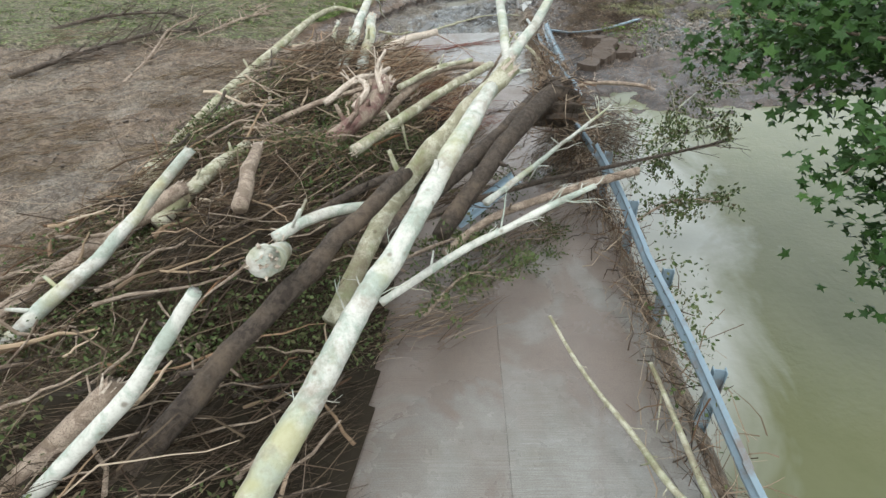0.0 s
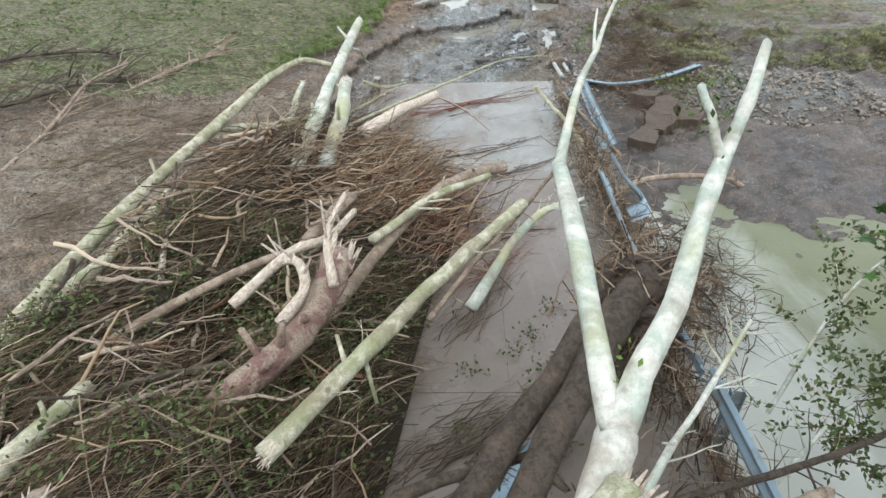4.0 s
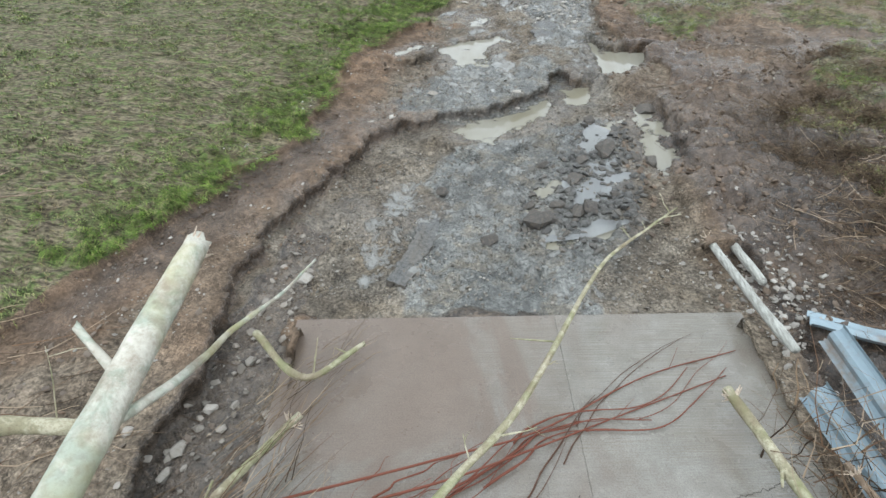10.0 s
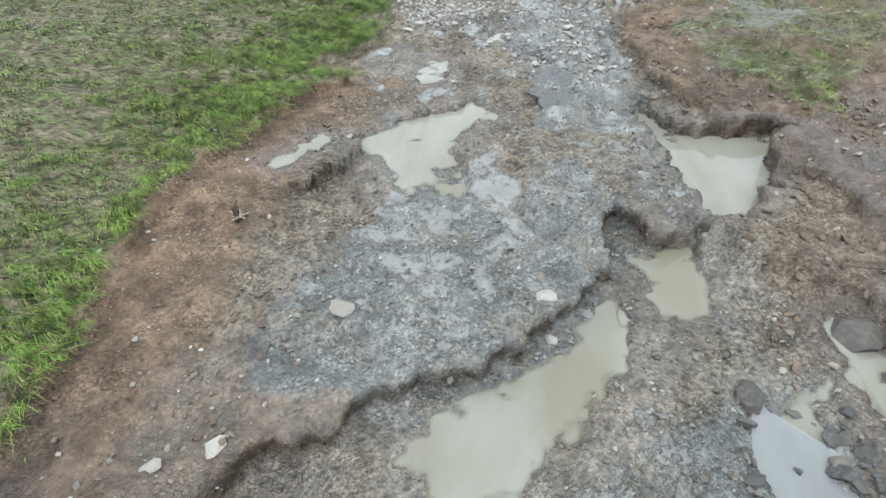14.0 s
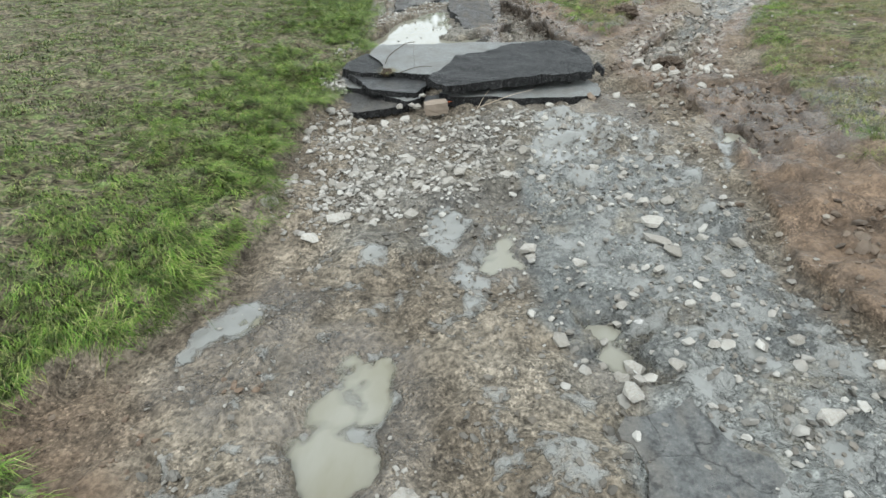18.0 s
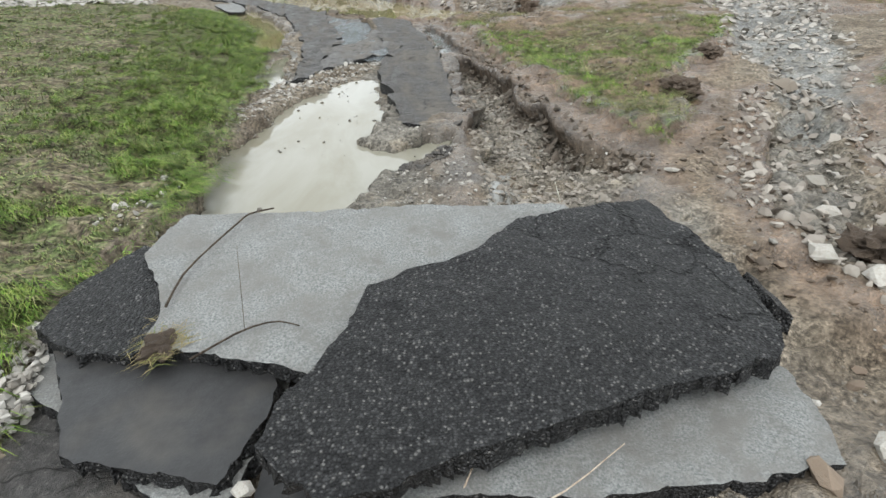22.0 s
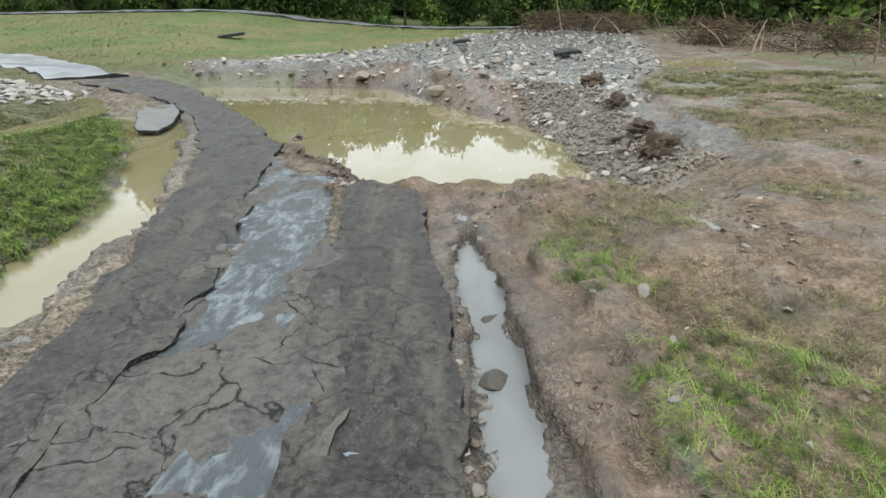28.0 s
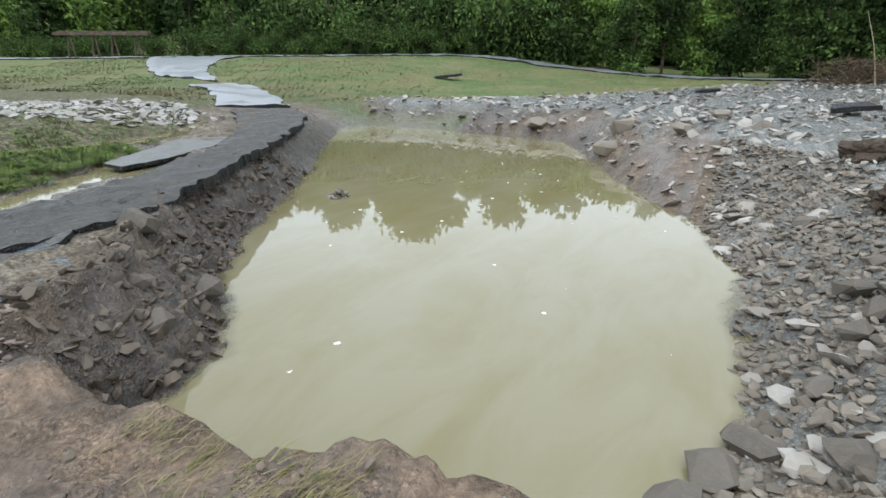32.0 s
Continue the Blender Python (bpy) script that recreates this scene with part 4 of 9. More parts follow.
    # under the deck
    under = (np.abs(u) < HALF - 0.03) & (v < -0.05)
    z = np.where(under, np.minimum(z, -0.45), z)
    ramp = (np.abs(u) < HALF + 0.6) & (v > -0.3) & (v < 1.2)
    z = np.where(ramp & ~under, np.minimum(z, 0.0 - 0.06 + 0.05 * lumpy), z)
    # pond
    d = near(POND, x, y, 6, 20) + wob * 0.3
    width = 0.85 + 1.6 * smooth01(x + (y - 44) * 0.12, 1.6, 3.2) - 0.62 * (1 - smooth01(y, 43.4, 44.6)) * smooth01(x, -1.6, -0.8) * (1 - smooth01(x, 2.0, 2.6)) + 1.2 * smooth01(y, 56, 61)
    slope = np.where(d > 0, -0.75 + d / width * 1.0 + lumpy * 0.1 * smooth01(d, 0, 0.3), -0.75 - 0.6 * smooth01(-d, 0, 0.9))
    slope = slope + crumb * 0.05
    cut = slope < z
    z = np.where(cut, slope, z)
    on = cut * 1.0
    gravel = np.where(cut, np.where((x > 2.3) & (y > 44.9), 0.8, 0.15), gravel)
    turf, clay = turf * (1 - on), np.where(cut, np.where(x < 2.0, 0.95, 0.5), clay)
    wet = np.where(cut & (x < 2.0), np.maximum(wet, 0.35 + 0.4 * smooth01(lumpy, -0.1, 0.2)), wet)
    rim = smooth01(y, 40.5, 42) * (1 - smooth01(y, 44.6, 45.6)) * smooth01(x, -1.6, -0.6) * (1 - smooth01(x, 2.4, 3.4))
    gravel, clay = gravel * (1 - rim * 0.85), np.maximum(clay, rim * 0.95)
    wet = np.maximum(wet, rim * 0.35)
    # islet of rubble in the pond
    z = z + 0.72 * np.exp(-(((x + 4.2) / 0.42) ** 2 + ((y - 50.1) / 0.5) ** 2) * 1.2)
    # trodden flat under the old lanes
    for lane in ([(-1.5, 42.6), (-0.5, 42.4), (0.0, 38.6), (0.1, 32), (-0.9, 31.8), (-1.05, 36.4), (-0.95, 38.2), (-1.4, 41.8)], [(-2.8, 35.2), (-3.1, 39.5), (-4.55, 45.0), (-6.9, 49.8), (-12.3, 56.6), (-11.4, 58.0), (-5.8, 50.9), (-3.05, 45.2), (-2.3, 39.5), (-1.2, 38.4), (-2.0, 35.7)]):
        k = near(lane, x, y, 1) < 0.02
        z = np.where(k, np.minimum(z, 0.06), z)
    k = near([(-2.95, 44.3), (-1.65, 42.4), (-1.25, 39.4), (-0.85, 38.0), (-1.0, 36.3), (-1.9, 35.9), (-2.35, 35.6), (-2.35, 40.5), (-2.95, 42.6)], x, y, 1) < 0.02
    z = np.where(k, np.minimum(z, 0.0), z)
    for key in ("backwater", "verge", "pool"):
        d = near(HOLES[key][0], x, y, 3)
        z = np.where((d > -0.3) & (d < 2.5) & (west > -0.4), np.minimum(z, HOLES[key][1] + 0.03 + 0.2 * np.maximum(d, 0)), z)
    # low rims that hold the water in, and shallow films
    for poly, level, deep in HOLES.values():
        d = near(poly, x, y, 1.2)
        z = np.where(d < 0.45, np.maximum(z, level + 0.014 + 0.05 * np.abs(crumb) + 0.02 * lumpy), z)
    for poly, level in LEVELS:
        d = near(poly, x, y, 1.2)
        z = np.where((d > -0.08 - 0.45 * np.clip(0.5 + wob * 2.2, 0, 1)) & (d < 0.2), np.maximum(z, level + 0.01 + 0.05 * np.abs(crumb)), z)
        wet = np.maximum(wet, (1 - smooth01(d, -0.3, 0.3)) * 0.6)
    # hollows that hold water
    for poly, level, deep in HOLES.values():
        d = near(poly, x, y, 1.2) + wob * 0.36 + grain * 0.1
        on = 1 - smooth01(d, -0.16, 0.04)
        z = np.where(on > 0, z * (1 - on) + on * (level - deep * 0.35 - deep * smooth01(-d, 0.0, 0.5) + lumpy * (0.1 + 1.5 * max(0.0, 0.13 - deep)) + grain * 0.07), z)
        wet = np.maximum(wet, (0.3 if level == 0.0 else 0.6) * (1 - smooth01(d, 0.0, 0.5)))
        turf = turf * (1 - on)
    # the meadow beyond and the foot of the hills
    meadow = smooth01(y, 58, 64) * (1 - smooth01(x, 2, 8)) + smooth01(far, 60, 80)
    turf = np.maximum(turf, np.clip(meadow, 0, 1) * (1 - (near(BAR, x, y, 12, 40) < 0)) * 0.95)
    z = z + smooth01(y, 60, 130) * smooth01(-x, -60, 40) * 1.8 + 12 * smooth01(y, 118, 260) + 10 * smooth01(far, 160, 420) + 16 * smooth01(y, 101, 165) * smooth01(-x, 15, 60) + 1.5 * smooth01(y, 60, 92) * smooth01(-x, 0, 26)
    wet = np.maximum(wet, 0.2 * smooth01(y, 33, 35) * (1 - smooth01(y, 47, 52)) * smooth01(x, -6.5, -5) * (1 - smooth01(x, -2.9, -2.4)) * (1 - up))
    wet = np.maximum(wet, road * (0.12 + (0.4 - 0.3 * smooth01(y, 25.5, 27)) * smooth01(fbm(x, y, 0.8, 4, 44), 0.0, 0.2)))
    # skins of water over the washed road
    for poly, much in SKINS:
        d = near(poly, x, y, 1.0) + wob * 0.35
        film = np.maximum(film, (1 - smooth01(d, -0.12, 0.16)) * much)
    return z, np.clip(turf, 0, 1), np.clip(clay, 0, 1), np.clip(gravel, 0, 1), np.clip(wet, 0, 1), np.clip(film, 0, 1), np.clip(loam_shade * (1 - turf), 0, 1)


def height(x, y):
    return float(layout(np.array([x]), np.array([y]))[0][0])


def heights(x, y):
    return layout(np.asarray(x, float), np.asarray(y, float))[0]


# ---- ground ----


def spread(lo, hi, step, end_lo, end_hi, grow=1.16):
    core = list(np.arange(lo, hi + 1e-6, step))
    a, s = lo, step
    while a > end_lo:
        s *= grow if s < 0.35 else 1.2
        a -= s
        core.insert(0, a)
    b, s = hi, step
    while b < end_hi:
        s *= grow if s < 0.35 else 1.2
        b += s
        core.append(b)
    return np.array(core)


def build_ground():
    xs = spread(-5.2, 4.8, 0.052, -1500, 1500, 1.05)
    ys = spread(-12, 46.5, 0.052, -1500, 1500, 1.05)
    gx, gy = np.meshgrid(xs, ys)
    z, turf, clay, gravel, wet, film, loam_shade = layout(gx.ravel(), gy.ravel())
    nx, ny = len(xs), len(ys)
    # torn banks: the upper edge leans out over a hollowed foot
    zz = z.reshape(ny, nx)
    soft = zz
    for _ in range(2):
        soft = sum(np.roll(soft, k, 0) for k in (-2, -1, 0, 1, 2)) / 5
        soft = sum(np.roll(soft, k, 1) for k in (-2, -1, 0, 1, 2)) / 5
    sy, sx = np.gradient(soft, ys, xs)
    steep = np.hypot(sx, sy) + 1e-6
    out = np.clip(zz - soft, -0.12, 0.12) * smooth01(steep, 0.25, 0.6) * 0.9 * (0.6 + 0.8 * np.clip(fbm(gx, gy, 1.7, 3, 88) + 0.5, 0, 1))
    tame = (gx > -6) & (gx < 5.5) & (gy > 3) & (gy < 48)
    out = np.where(tame, out, 0)
    verts = np.stack([(gx - sx / steep * out).ravel(), (gy - sy / steep * out).ravel(), z], 1)
    i = (np.arange(ny - 1)[:, None] * nx + np.arange(nx - 1)[None]).ravel()
    faces = np.stack([i, i + 1, i + nx + 1, i + nx], 1)
    me = mesh_of("ground", verts, faces, M_GROUND, True)
    for name, values in (("turf", turf), ("clay", clay), ("gravel", gravel), ("wet", wet), ("film", film), ("loam_shade", loam_shade)):
        me.attributes.new(name, "FLOAT", "POINT").data.foreach_set("value", values.astype(np.float32))
    tagged(new("ground", me), "flood-scoured valley ground of mud, gravel and torn turf", "ground", kind="structure")


RUBBLE = [(0.4, 8.3), (1.1, 8.5), (1.8, 9.0), (2.0, 10.4), (2.0, 12.0), (1.3, 12.7), (0.8, 11.4), (0.7, 10.2)]
gx, gy = (g.ravel() for g in np.meshgrid(np.arange(0.4, 2.0, 0.06), np.arange(8.3, 12.7, 0.06)))
k = sdist(RUBBLE, gx, gy) < -0.15
LEVELS.append((RUBBLE, float(np.quantile(heights(gx[k], gy[k]), 0.68))))
build_ground()


def build_water(name, poly, level, material, label, pad=0.5, cell=0.0):
    """A level sheet that ends inside the banks around it; with a cell size it knows its depth."""
    if cell:
        px, py = [p[0] for p in poly], [p[1] for p in poly]
        xs, ys = np.arange(min(px) - pad, max(px) + pad + cell, cell), np.arange(min(py) - pad, max(py) + pad + cell, cell)
        gx, gy = (g.ravel() for g in np.meshgrid(xs, ys))
        depth = np.where(sdist(poly, gx, gy) < pad, level - heights(gx, gy), -1)
        i = (np.arange(len(ys) - 1)[:, None] * len(xs) + np.arange(len(xs) - 1)[None]).ravel()
        f = np.stack([i, i + 1, i + len(xs) + 1, i + len(xs)], 1)
        f = f[(depth[f] > -0.004).any(1)]
        used = np.unique(f)
        back = np.zeros(len(gx), int)
        back[used] = np.arange(len(used))
        me = mesh_of(name, np.stack([gx, gy, np.full(len(gx), level)], 1)[used], back[f], material)
        me.attributes.new("depth", "FLOAT", "POINT").data.foreach_set("value", np.clip(depth[used], 0, 1).astype(np.float32))
        return tagged(new(name, me), label, "water", kind="structure")
    bm = bmesh.new()
    ring = []
    for k, p in enumerate(poly):
        a, b = Vector(poly[k - 1]), Vector(poly[(k + 1) % len(poly)])
        t = (b - a).normalized()
        n = Vector((t.y, -t.x))
        q = Vector(p) + n * pad * (1 if area(poly) > 0 else -1)
        ring.append(bm.verts.new((q.x, q.y, level)))
    bm.faces.new(ring)
    bmesh.ops.triangulate(bm, faces=bm.faces[:])
    bmesh.ops.recalc_face_normals(bm, faces=bm.faces[:])
    for f in bm.faces:
        if f.normal.z < 0:
            f.normal_flip()
    me = bpy.data.meshes.new(name)
    bm.to_mesh(me)
    bm.free()
    me.materials.append(material)
    return tagged(new(name, me), label, "water", kind="structure")


def area(poly):
    return 0.5 * sum(poly[k - 1][0] * p[1] - p[0] * poly[k - 1][1] for k, p in enumerate(poly))


build_water("pond", POND, -0.75, M_POND, "large murky olive pond filling the washed-out hole", 0.5, 0.1)
for key, (poly, level, deep) in HOLES.items():
    mat = M_POND if key in ("backwater", "pool") else M_FILM if key in ("runnel", "meadow") else M_PUDDLE
    build_water("puddle", poly, level, mat, "milky beige rainwater puddle in the broken road" if mat is M_PUDDLE else "grey rainwater lying in a narrow trench" if mat is M_FILM else "murky olive standing water beside the road", 0.3, 0.1 if mat is M_POND else 0.05)
for poly, level in LEVELS:
    build_water("puddle", poly, level, M_FILM, "thin grey film of water lying in the rutted road", 0.0)
STREAMS = (
    [(-3.3, 44.4), (-2.4, 43.9), (-1.7, 42.5), (-1.5, 41.5), (-1.45, 40.4), (-1.5, 39.6), (-1.6, 38.9), (-1.85, 38.5), (-2.2, 38.7), (-2.2, 39.6), (-2.35, 40.6), (-2.6, 42.1), (-2.95, 43.2)],
    [(-1.5, 36.6), (-1.35, 37.4), (-1.22, 37.9), (-1.0, 38.1), (-0.78, 37.9), (-0.8, 37.4), (-0.95, 36.9), (-1.1, 36.5)],
)
for poly in STREAMS:
    build_water("stream", poly, 0.09, M_STREAM, "blue-grey water running between the asphalt strips", 0.25)
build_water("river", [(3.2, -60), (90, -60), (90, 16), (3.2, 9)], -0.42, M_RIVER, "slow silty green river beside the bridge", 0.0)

# ---- bridge deck ----


def curve(points, n):
    """Points along a smooth line through the given ones."""
    p = np.array(points, float)
    if len(p) == 2:
        t = np.linspace(0, 1, n)[:, None]
        return p[0] * (1 - t) + p[1] * t
    q = np.vstack([2 * p[0] - p[1], p, 2 * p[-1] - p[-2]])
    out = []
    for s in np.linspace(0, len(p) - 1 - 1e-6, n):
        i, u = int(s), s - int(s)
        a, b, c, d = q[i : i + 4]
        out.append(0.5 * (2 * b + (c - a) * u + (2 * a - 5 * b + 4 * c - d) * u * u + (3 * b - a - 3 * c + d) * u**3))
    return np.array(out)


M_CRACK = Mat("crack_dirt", 0.9).color((0.045, 0.038, 0.03)).m


def slab(poly, z0, z1, bevel=0.02):
    """A flat piece with a rounded upper edge, as a bmesh."""
    bm = bmesh.new()
    vs = [bm.verts.new((p[0], p[1], z0)) for p in (poly if area(poly) > 0 else poly[::-1])]
    f = bm.faces.new(vs)
    r = bmesh.ops.extrude_face_region(bm, geom=[f])
    top = [g for g in r["geom"] if isinstance(g, bmesh.types.BMVert)]
    for g in top:
        g.co.z += z1 - z0
    bmesh.ops.recalc_face_normals(bm, faces=bm.faces[:])
    if bevel:
        edges = [e for e in bm.edges if e.verts[0].co.z > z1 - 1e-4 and e.verts[1].co.z > z1 - 1e-4]
        bmesh.ops.bevel(bm, geom=edges, offset=bevel, segments=2, affect="EDGES", profile=0.6)
    return bm


def build_deck():
    deck = new("bridge_deck")
    deck.matrix_world = Matrix.Translation((DECK.x, DECK.y, 0)) @ Matrix.Rotation(math.atan2(ACROSS.y, ACROSS.x), 4, "Z")
    tagged(deck, "low concrete bridge deck coated with drying silt", "bridge", kind="structure")
    for side in (-1, 1):
        for k in range(3):
            a, b = -12.0 * (k + 1) + 0.004, -12.0 * k - 0.004
            lo, hi = (-HALF, 0.462) if side < 0 else (0.47, HALF)
            part("deck_panel", slab([(lo, a), (hi, a), (hi, b), (lo, b)], -0.38, 0.0, 0.006), M_CONCRETE, deck)
    part("deck_beam", slab([(-HALF + 0.1, -36), (HALF - 0.1, -36), (HALF - 0.1, -0.1), (-HALF + 0.1, -0.1)], -1.2, -0.383, 0), M_CONCRETE, deck)
    part("joint_filler", slab([(0.455, -36), (0.477, -36), (0.477, -0.02), (0.455, -0.02)], -0.3, -0.008, 0), M_CONCRETE, deck)
    # hairline cracks in the last panel
    for run in (
        [(0.76, 4.28), (0.8, 4.0), (0.82, 3.81)],
        [(1.04, 3.84), (1.3, 4.05), (1.62, 4.23), (2.28, 4.5), (2.7, 4.75), (2.96, 5.21)],
        [(2.7, 4.75), (2.85, 4.76), (3.2, 4.8)],
        [(1.04, 3.84), (1.21, 3.93), (1.74, 3.82), (2.4, 3.98), (2.78, 3.89)],
    ):
        c = curve([(*deck_uv(*p), 0.0035) for p in run], 14 * len(run))
        q = np.random.RandomState(len(run))
        c[:, :2] += q.randn(len(c), 2) * 0.012
        w = 0.002 + 0.003 * q.rand(len(c), 1)
        t = np.gradient(c, axis=0)
        t /= np.linalg.norm(t, axis=1)[:, None]
        n = np.stack([-t[:, 1], t[:, 0], 0 * t[:, 0]], 1) * w
        k = np.arange(len(c) - 1)[:, None]
        part("crack", (np.vstack([c - n, c + n]), np.hstack([k, k + 1, k + 1 + len(c), k + len(c)])), M_CRACK, deck, "dark hairline crack")



build_deck()

# ---- shapes of wood, stone and leaf ----
RNG = np.random.RandomState(11)


def tube(points, r0, r1, sides=10, n=16, lump=0.08, seed=0, cap=True, jag=0.0, wander=0.0):
    """A tapered, slightly knobbly stem: verts and faces."""
    rs = np.random.RandomState(seed)
    c = curve(points, n)
    if wander:
        span = np.linalg.norm(np.diff(c, axis=0), axis=1).sum()
        m = max(4, int(span / 0.45) + 2)
        s, knots = np.linspace(0, 1, n), np.linspace(0, 1, m)
        drift = np.stack([np.interp(s, knots, rs.randn(m)) for _ in range(3)], 1)
        c = c + drift * (np.sin(np.pi * s) ** 0.5)[:, None] * wander * (r0 + r1) * 0.5
        swell = 1 + 0.05 * np.interp(s, knots, rs.randn(m))
    else:
        swell = np.ones(n)
    t = np.gradient(c, axis=0)
    t /= np.linalg.norm(t, axis=1)[:, None] + 1e-9
    ref = np.array([0.0, 0.0, 1.0]) if abs(t[0][2]) < 0.9 else np.array([1.0, 0, 0])
    u = np.cross(t, ref)
    u /= np.linalg.norm(u, axis=1)[:, None] + 1e-9
    w = np.cross(t, u)
    a = np.linspace(0, 2 * np.pi, sides, endpoint=False)
    r = (np.linspace(r0, r1, n) * swell)[:, None] * (1 + lump * rs.randn(n, 1) * 0.8 + lump * rs.randn(n, sides) * 0.5)
    v = c[:, None] + r[..., None] * (np.cos(a)[None, :, None] * u[:, None] + np.sin(a)[None, :, None] * w[:, None])
    if jag:
        v[-1] += t[-1] * (rs.rand(sides, 1) - 0.3) * jag
    v = v.reshape(-1, 3)
    k = np.arange(n - 1)[:, None] * sides
    j = np.arange(sides)[None]
    j2 = (j + 1) % sides
    faces = np.stack([k + j, k + j2, k + sides + j2, k + sides + j], -1).reshape(-1, 4).tolist()
    if cap:
        faces += [list(range(sides))[::-1], list(range((n - 1) * sides, n * sides))]
    return v, faces


def joined(pieces):
    verts, faces, k = [], [], 0
    for v, f in pieces:
        verts.append(np.asarray(v))
        faces += [[i + k for i in q] for q in f]
        k += len(v)
    return np.vstack(verts), faces


def splinters(end, way, r, count, length, seed):
    """Torn fibres at the end of a broken trunk."""
    rs = np.random.RandomState(seed)
    out = []
    way = np.array(way) / np.linalg.norm(way)
    side = np.cross(way, (0, 0, 1.0))
    side /= np.linalg.norm(side) + 1e-9
    up = np.cross(side, way)
    for _ in range(count):
        a, q = rs.rand() * 6.28, r * math.sqrt(rs.rand()) * 0.85
        p = np.array(end) + side * math.cos(a) * q + up * math.sin(a) * q - way * 0.12
        tip = p + way * length * (0.4 + rs.rand()) + side * rs.randn() * 0.05 + up * rs.randn() * 0.05
        out.append(tube([p, tip], r * (0.16 + 0.16 * rs.rand()), 0.004, 4, 3, 0.1, rs.randint(9999)))
    return joined(out)


def log(points, r0, r1, mat, label, seed, torn=(), stubs=0, name="log"):
    """A fallen trunk with torn ends and broken-off side stubs."""
    rs = np.random.RandomState(seed)
    base = points[0]
    thing = new(name)
    thing.location = base
    pts = [tuple(np.subtract(p, base)) for p in points]
    length = sum(np.linalg.norm(np.subtract(a, b)) for a, b in zip(pts, pts[1:]))
    n = int(np.clip(length * 9, 8, 70))
    sides = 14 if r0 > 0.08 else 9 if r0 > 0.035 else 7
    part("trunk", tube(pts, r0, r1, sides, n, 0.035, seed, True, r1 * 0.8, 0.14), mat, thing, smooth=True)
    c = curve(pts, 40)
    for end in torn:
        e, w, r = (c[-1], c[-1] - c[-3], r1) if end else (c[0], c[0] - c[2], r0)
        part("splintered_end", splinters(e, w, r, 26, r * 1.5, seed + 5), M_WOOD, thing, "pale freshly torn wood fibres")["kind"] = "stuff"
    for k in range(stubs):
        i = rs.randint(6, 36)
        d = rs.randn(3) + np.array([0, 0, 0.8])
        d /= np.linalg.norm(d)
        r = (r0 + (r1 - r0) * i / 40) * 0.35
        part("stub", tube([c[i], c[i] + d * (0.15 + 0.35 * rs.rand() + r * 2)], r, r * 0.6, 7, 4, 0.12, seed + k, True, r), mat, thing, smooth=True)
    return tagged(thing, label, "log" if r0 > 0.06 else "branch")


def limb(parent, points, r0, r1, mat, seed, name="limb", label=""):
    base = parent.location
    pts = [tuple(np.subtract(p, base)) for p in points]
    return part(name, tube(pts, r0, r1, 9, 24, 0.06, seed, True, r1, 0.3), mat, parent, label, True)


def pile(x, y):
    """Height of the drift heap."""
    x, y = np.asarray(x, float), np.asarray(y, float)
    right = np.interp(y, [-18, -12, -8.5, -4, -1, 1, 3], [1.8, 1.75, 1.25, 1.1, 1.2, 0.3, -1.0])
    h = smooth01(right - x, 0.0, 1.7) * smooth01((x - np.interp(y, [-12, -7.5], [-6.4, -4.9])) / np.interp(y, [-12, -7.5], [4.0, 1.9]), 0, 1) * smooth01(y + 20, 0, 3) * smooth01(1.6 - y, 0, 3.2)
    return h * (1.15 + 0.9 * fbm(x, y, 0.7, 4, 41))


def rest(x, y):
    """The upper surface that loose things lie on."""
    x, y = np.asarray(x, float), np.asarray(y, float)
    u, v = deck_uv(x, y)
    on = (np.abs(u) < HALF) & (v < 0)
    return np.maximum(np.where(on, 0.0, heights(x, y)), pile(x, y) - 0.05)


def twig_batch(cx, cy, cz, angle, length, radius, pitch, seed, segs=4, sides=4, bend=0.16):
    """Many thin crooked sticks as one set of verts and faces."""
    rs = np.random.RandomState(seed)
    n = len(cx)
    d = np.stack([np.cos(angle) * np.cos(pitch), np.sin(angle) * np.cos(pitch), np.sin(pitch)], 1)
    s = np.stack([-np.sin(angle), np.cos(angle), np.zeros(n)], 1)
    w = np.cross(d, s)
    t = np.linspace(-0.5, 0.5, segs)
    off = np.cumsum(rs.randn(n, segs, 2), axis=1) * bend * 0.5
    off -= off.mean(1, keepdims=True)
    c = np.stack([cx, cy, cz], 1)[:, None] + d[:, None] * (t[None, :, None] * length[:, None, None])
    c = c + (s[:, None] * off[..., :1] + w[:, None] * off[..., 1:]) * length[:, None, None]
    a = np.linspace(0, 2 * np.pi, sides, endpoint=False)
    rad = radius[:, None] * np.linspace(1.0, 0.35, segs)[None]
    ring = np.cos(a)[None, :, None] * s[:, None] + np.sin(a)[None, :, None] * w[:, None]
    v = c[:, :, None] + rad[..., None, None] * ring[:, None]
    v = v.reshape(-1, 3)
    base = (np.arange(n) * segs * sides)[:, None, None]
    k, j = np.arange(segs - 1)[None, :, None] * sides, np.arange(sides)[None, None]
    j2 = (j + 1) % sides
    f = np.stack([base + k + j, base + k + j2, base + k + sides + j2, base + k + sides + j], -1).reshape(-1, 4)
    return v, f


def leaf_batch(cx, cy, cz, size, seed, tilt=0.9):
    """Small bent leaves, four corners each."""
    rs = np.random.RandomState(seed)
    n = len(cx)
    a, b = rs.rand(n) * 6.28, rs.randn(n) * tilt
    d = np.stack([np.cos(a) * np.cos(b), np.sin(a) * np.cos(b), np.sin(b)], 1)
    s = np.cross(d, rs.randn(n, 3))
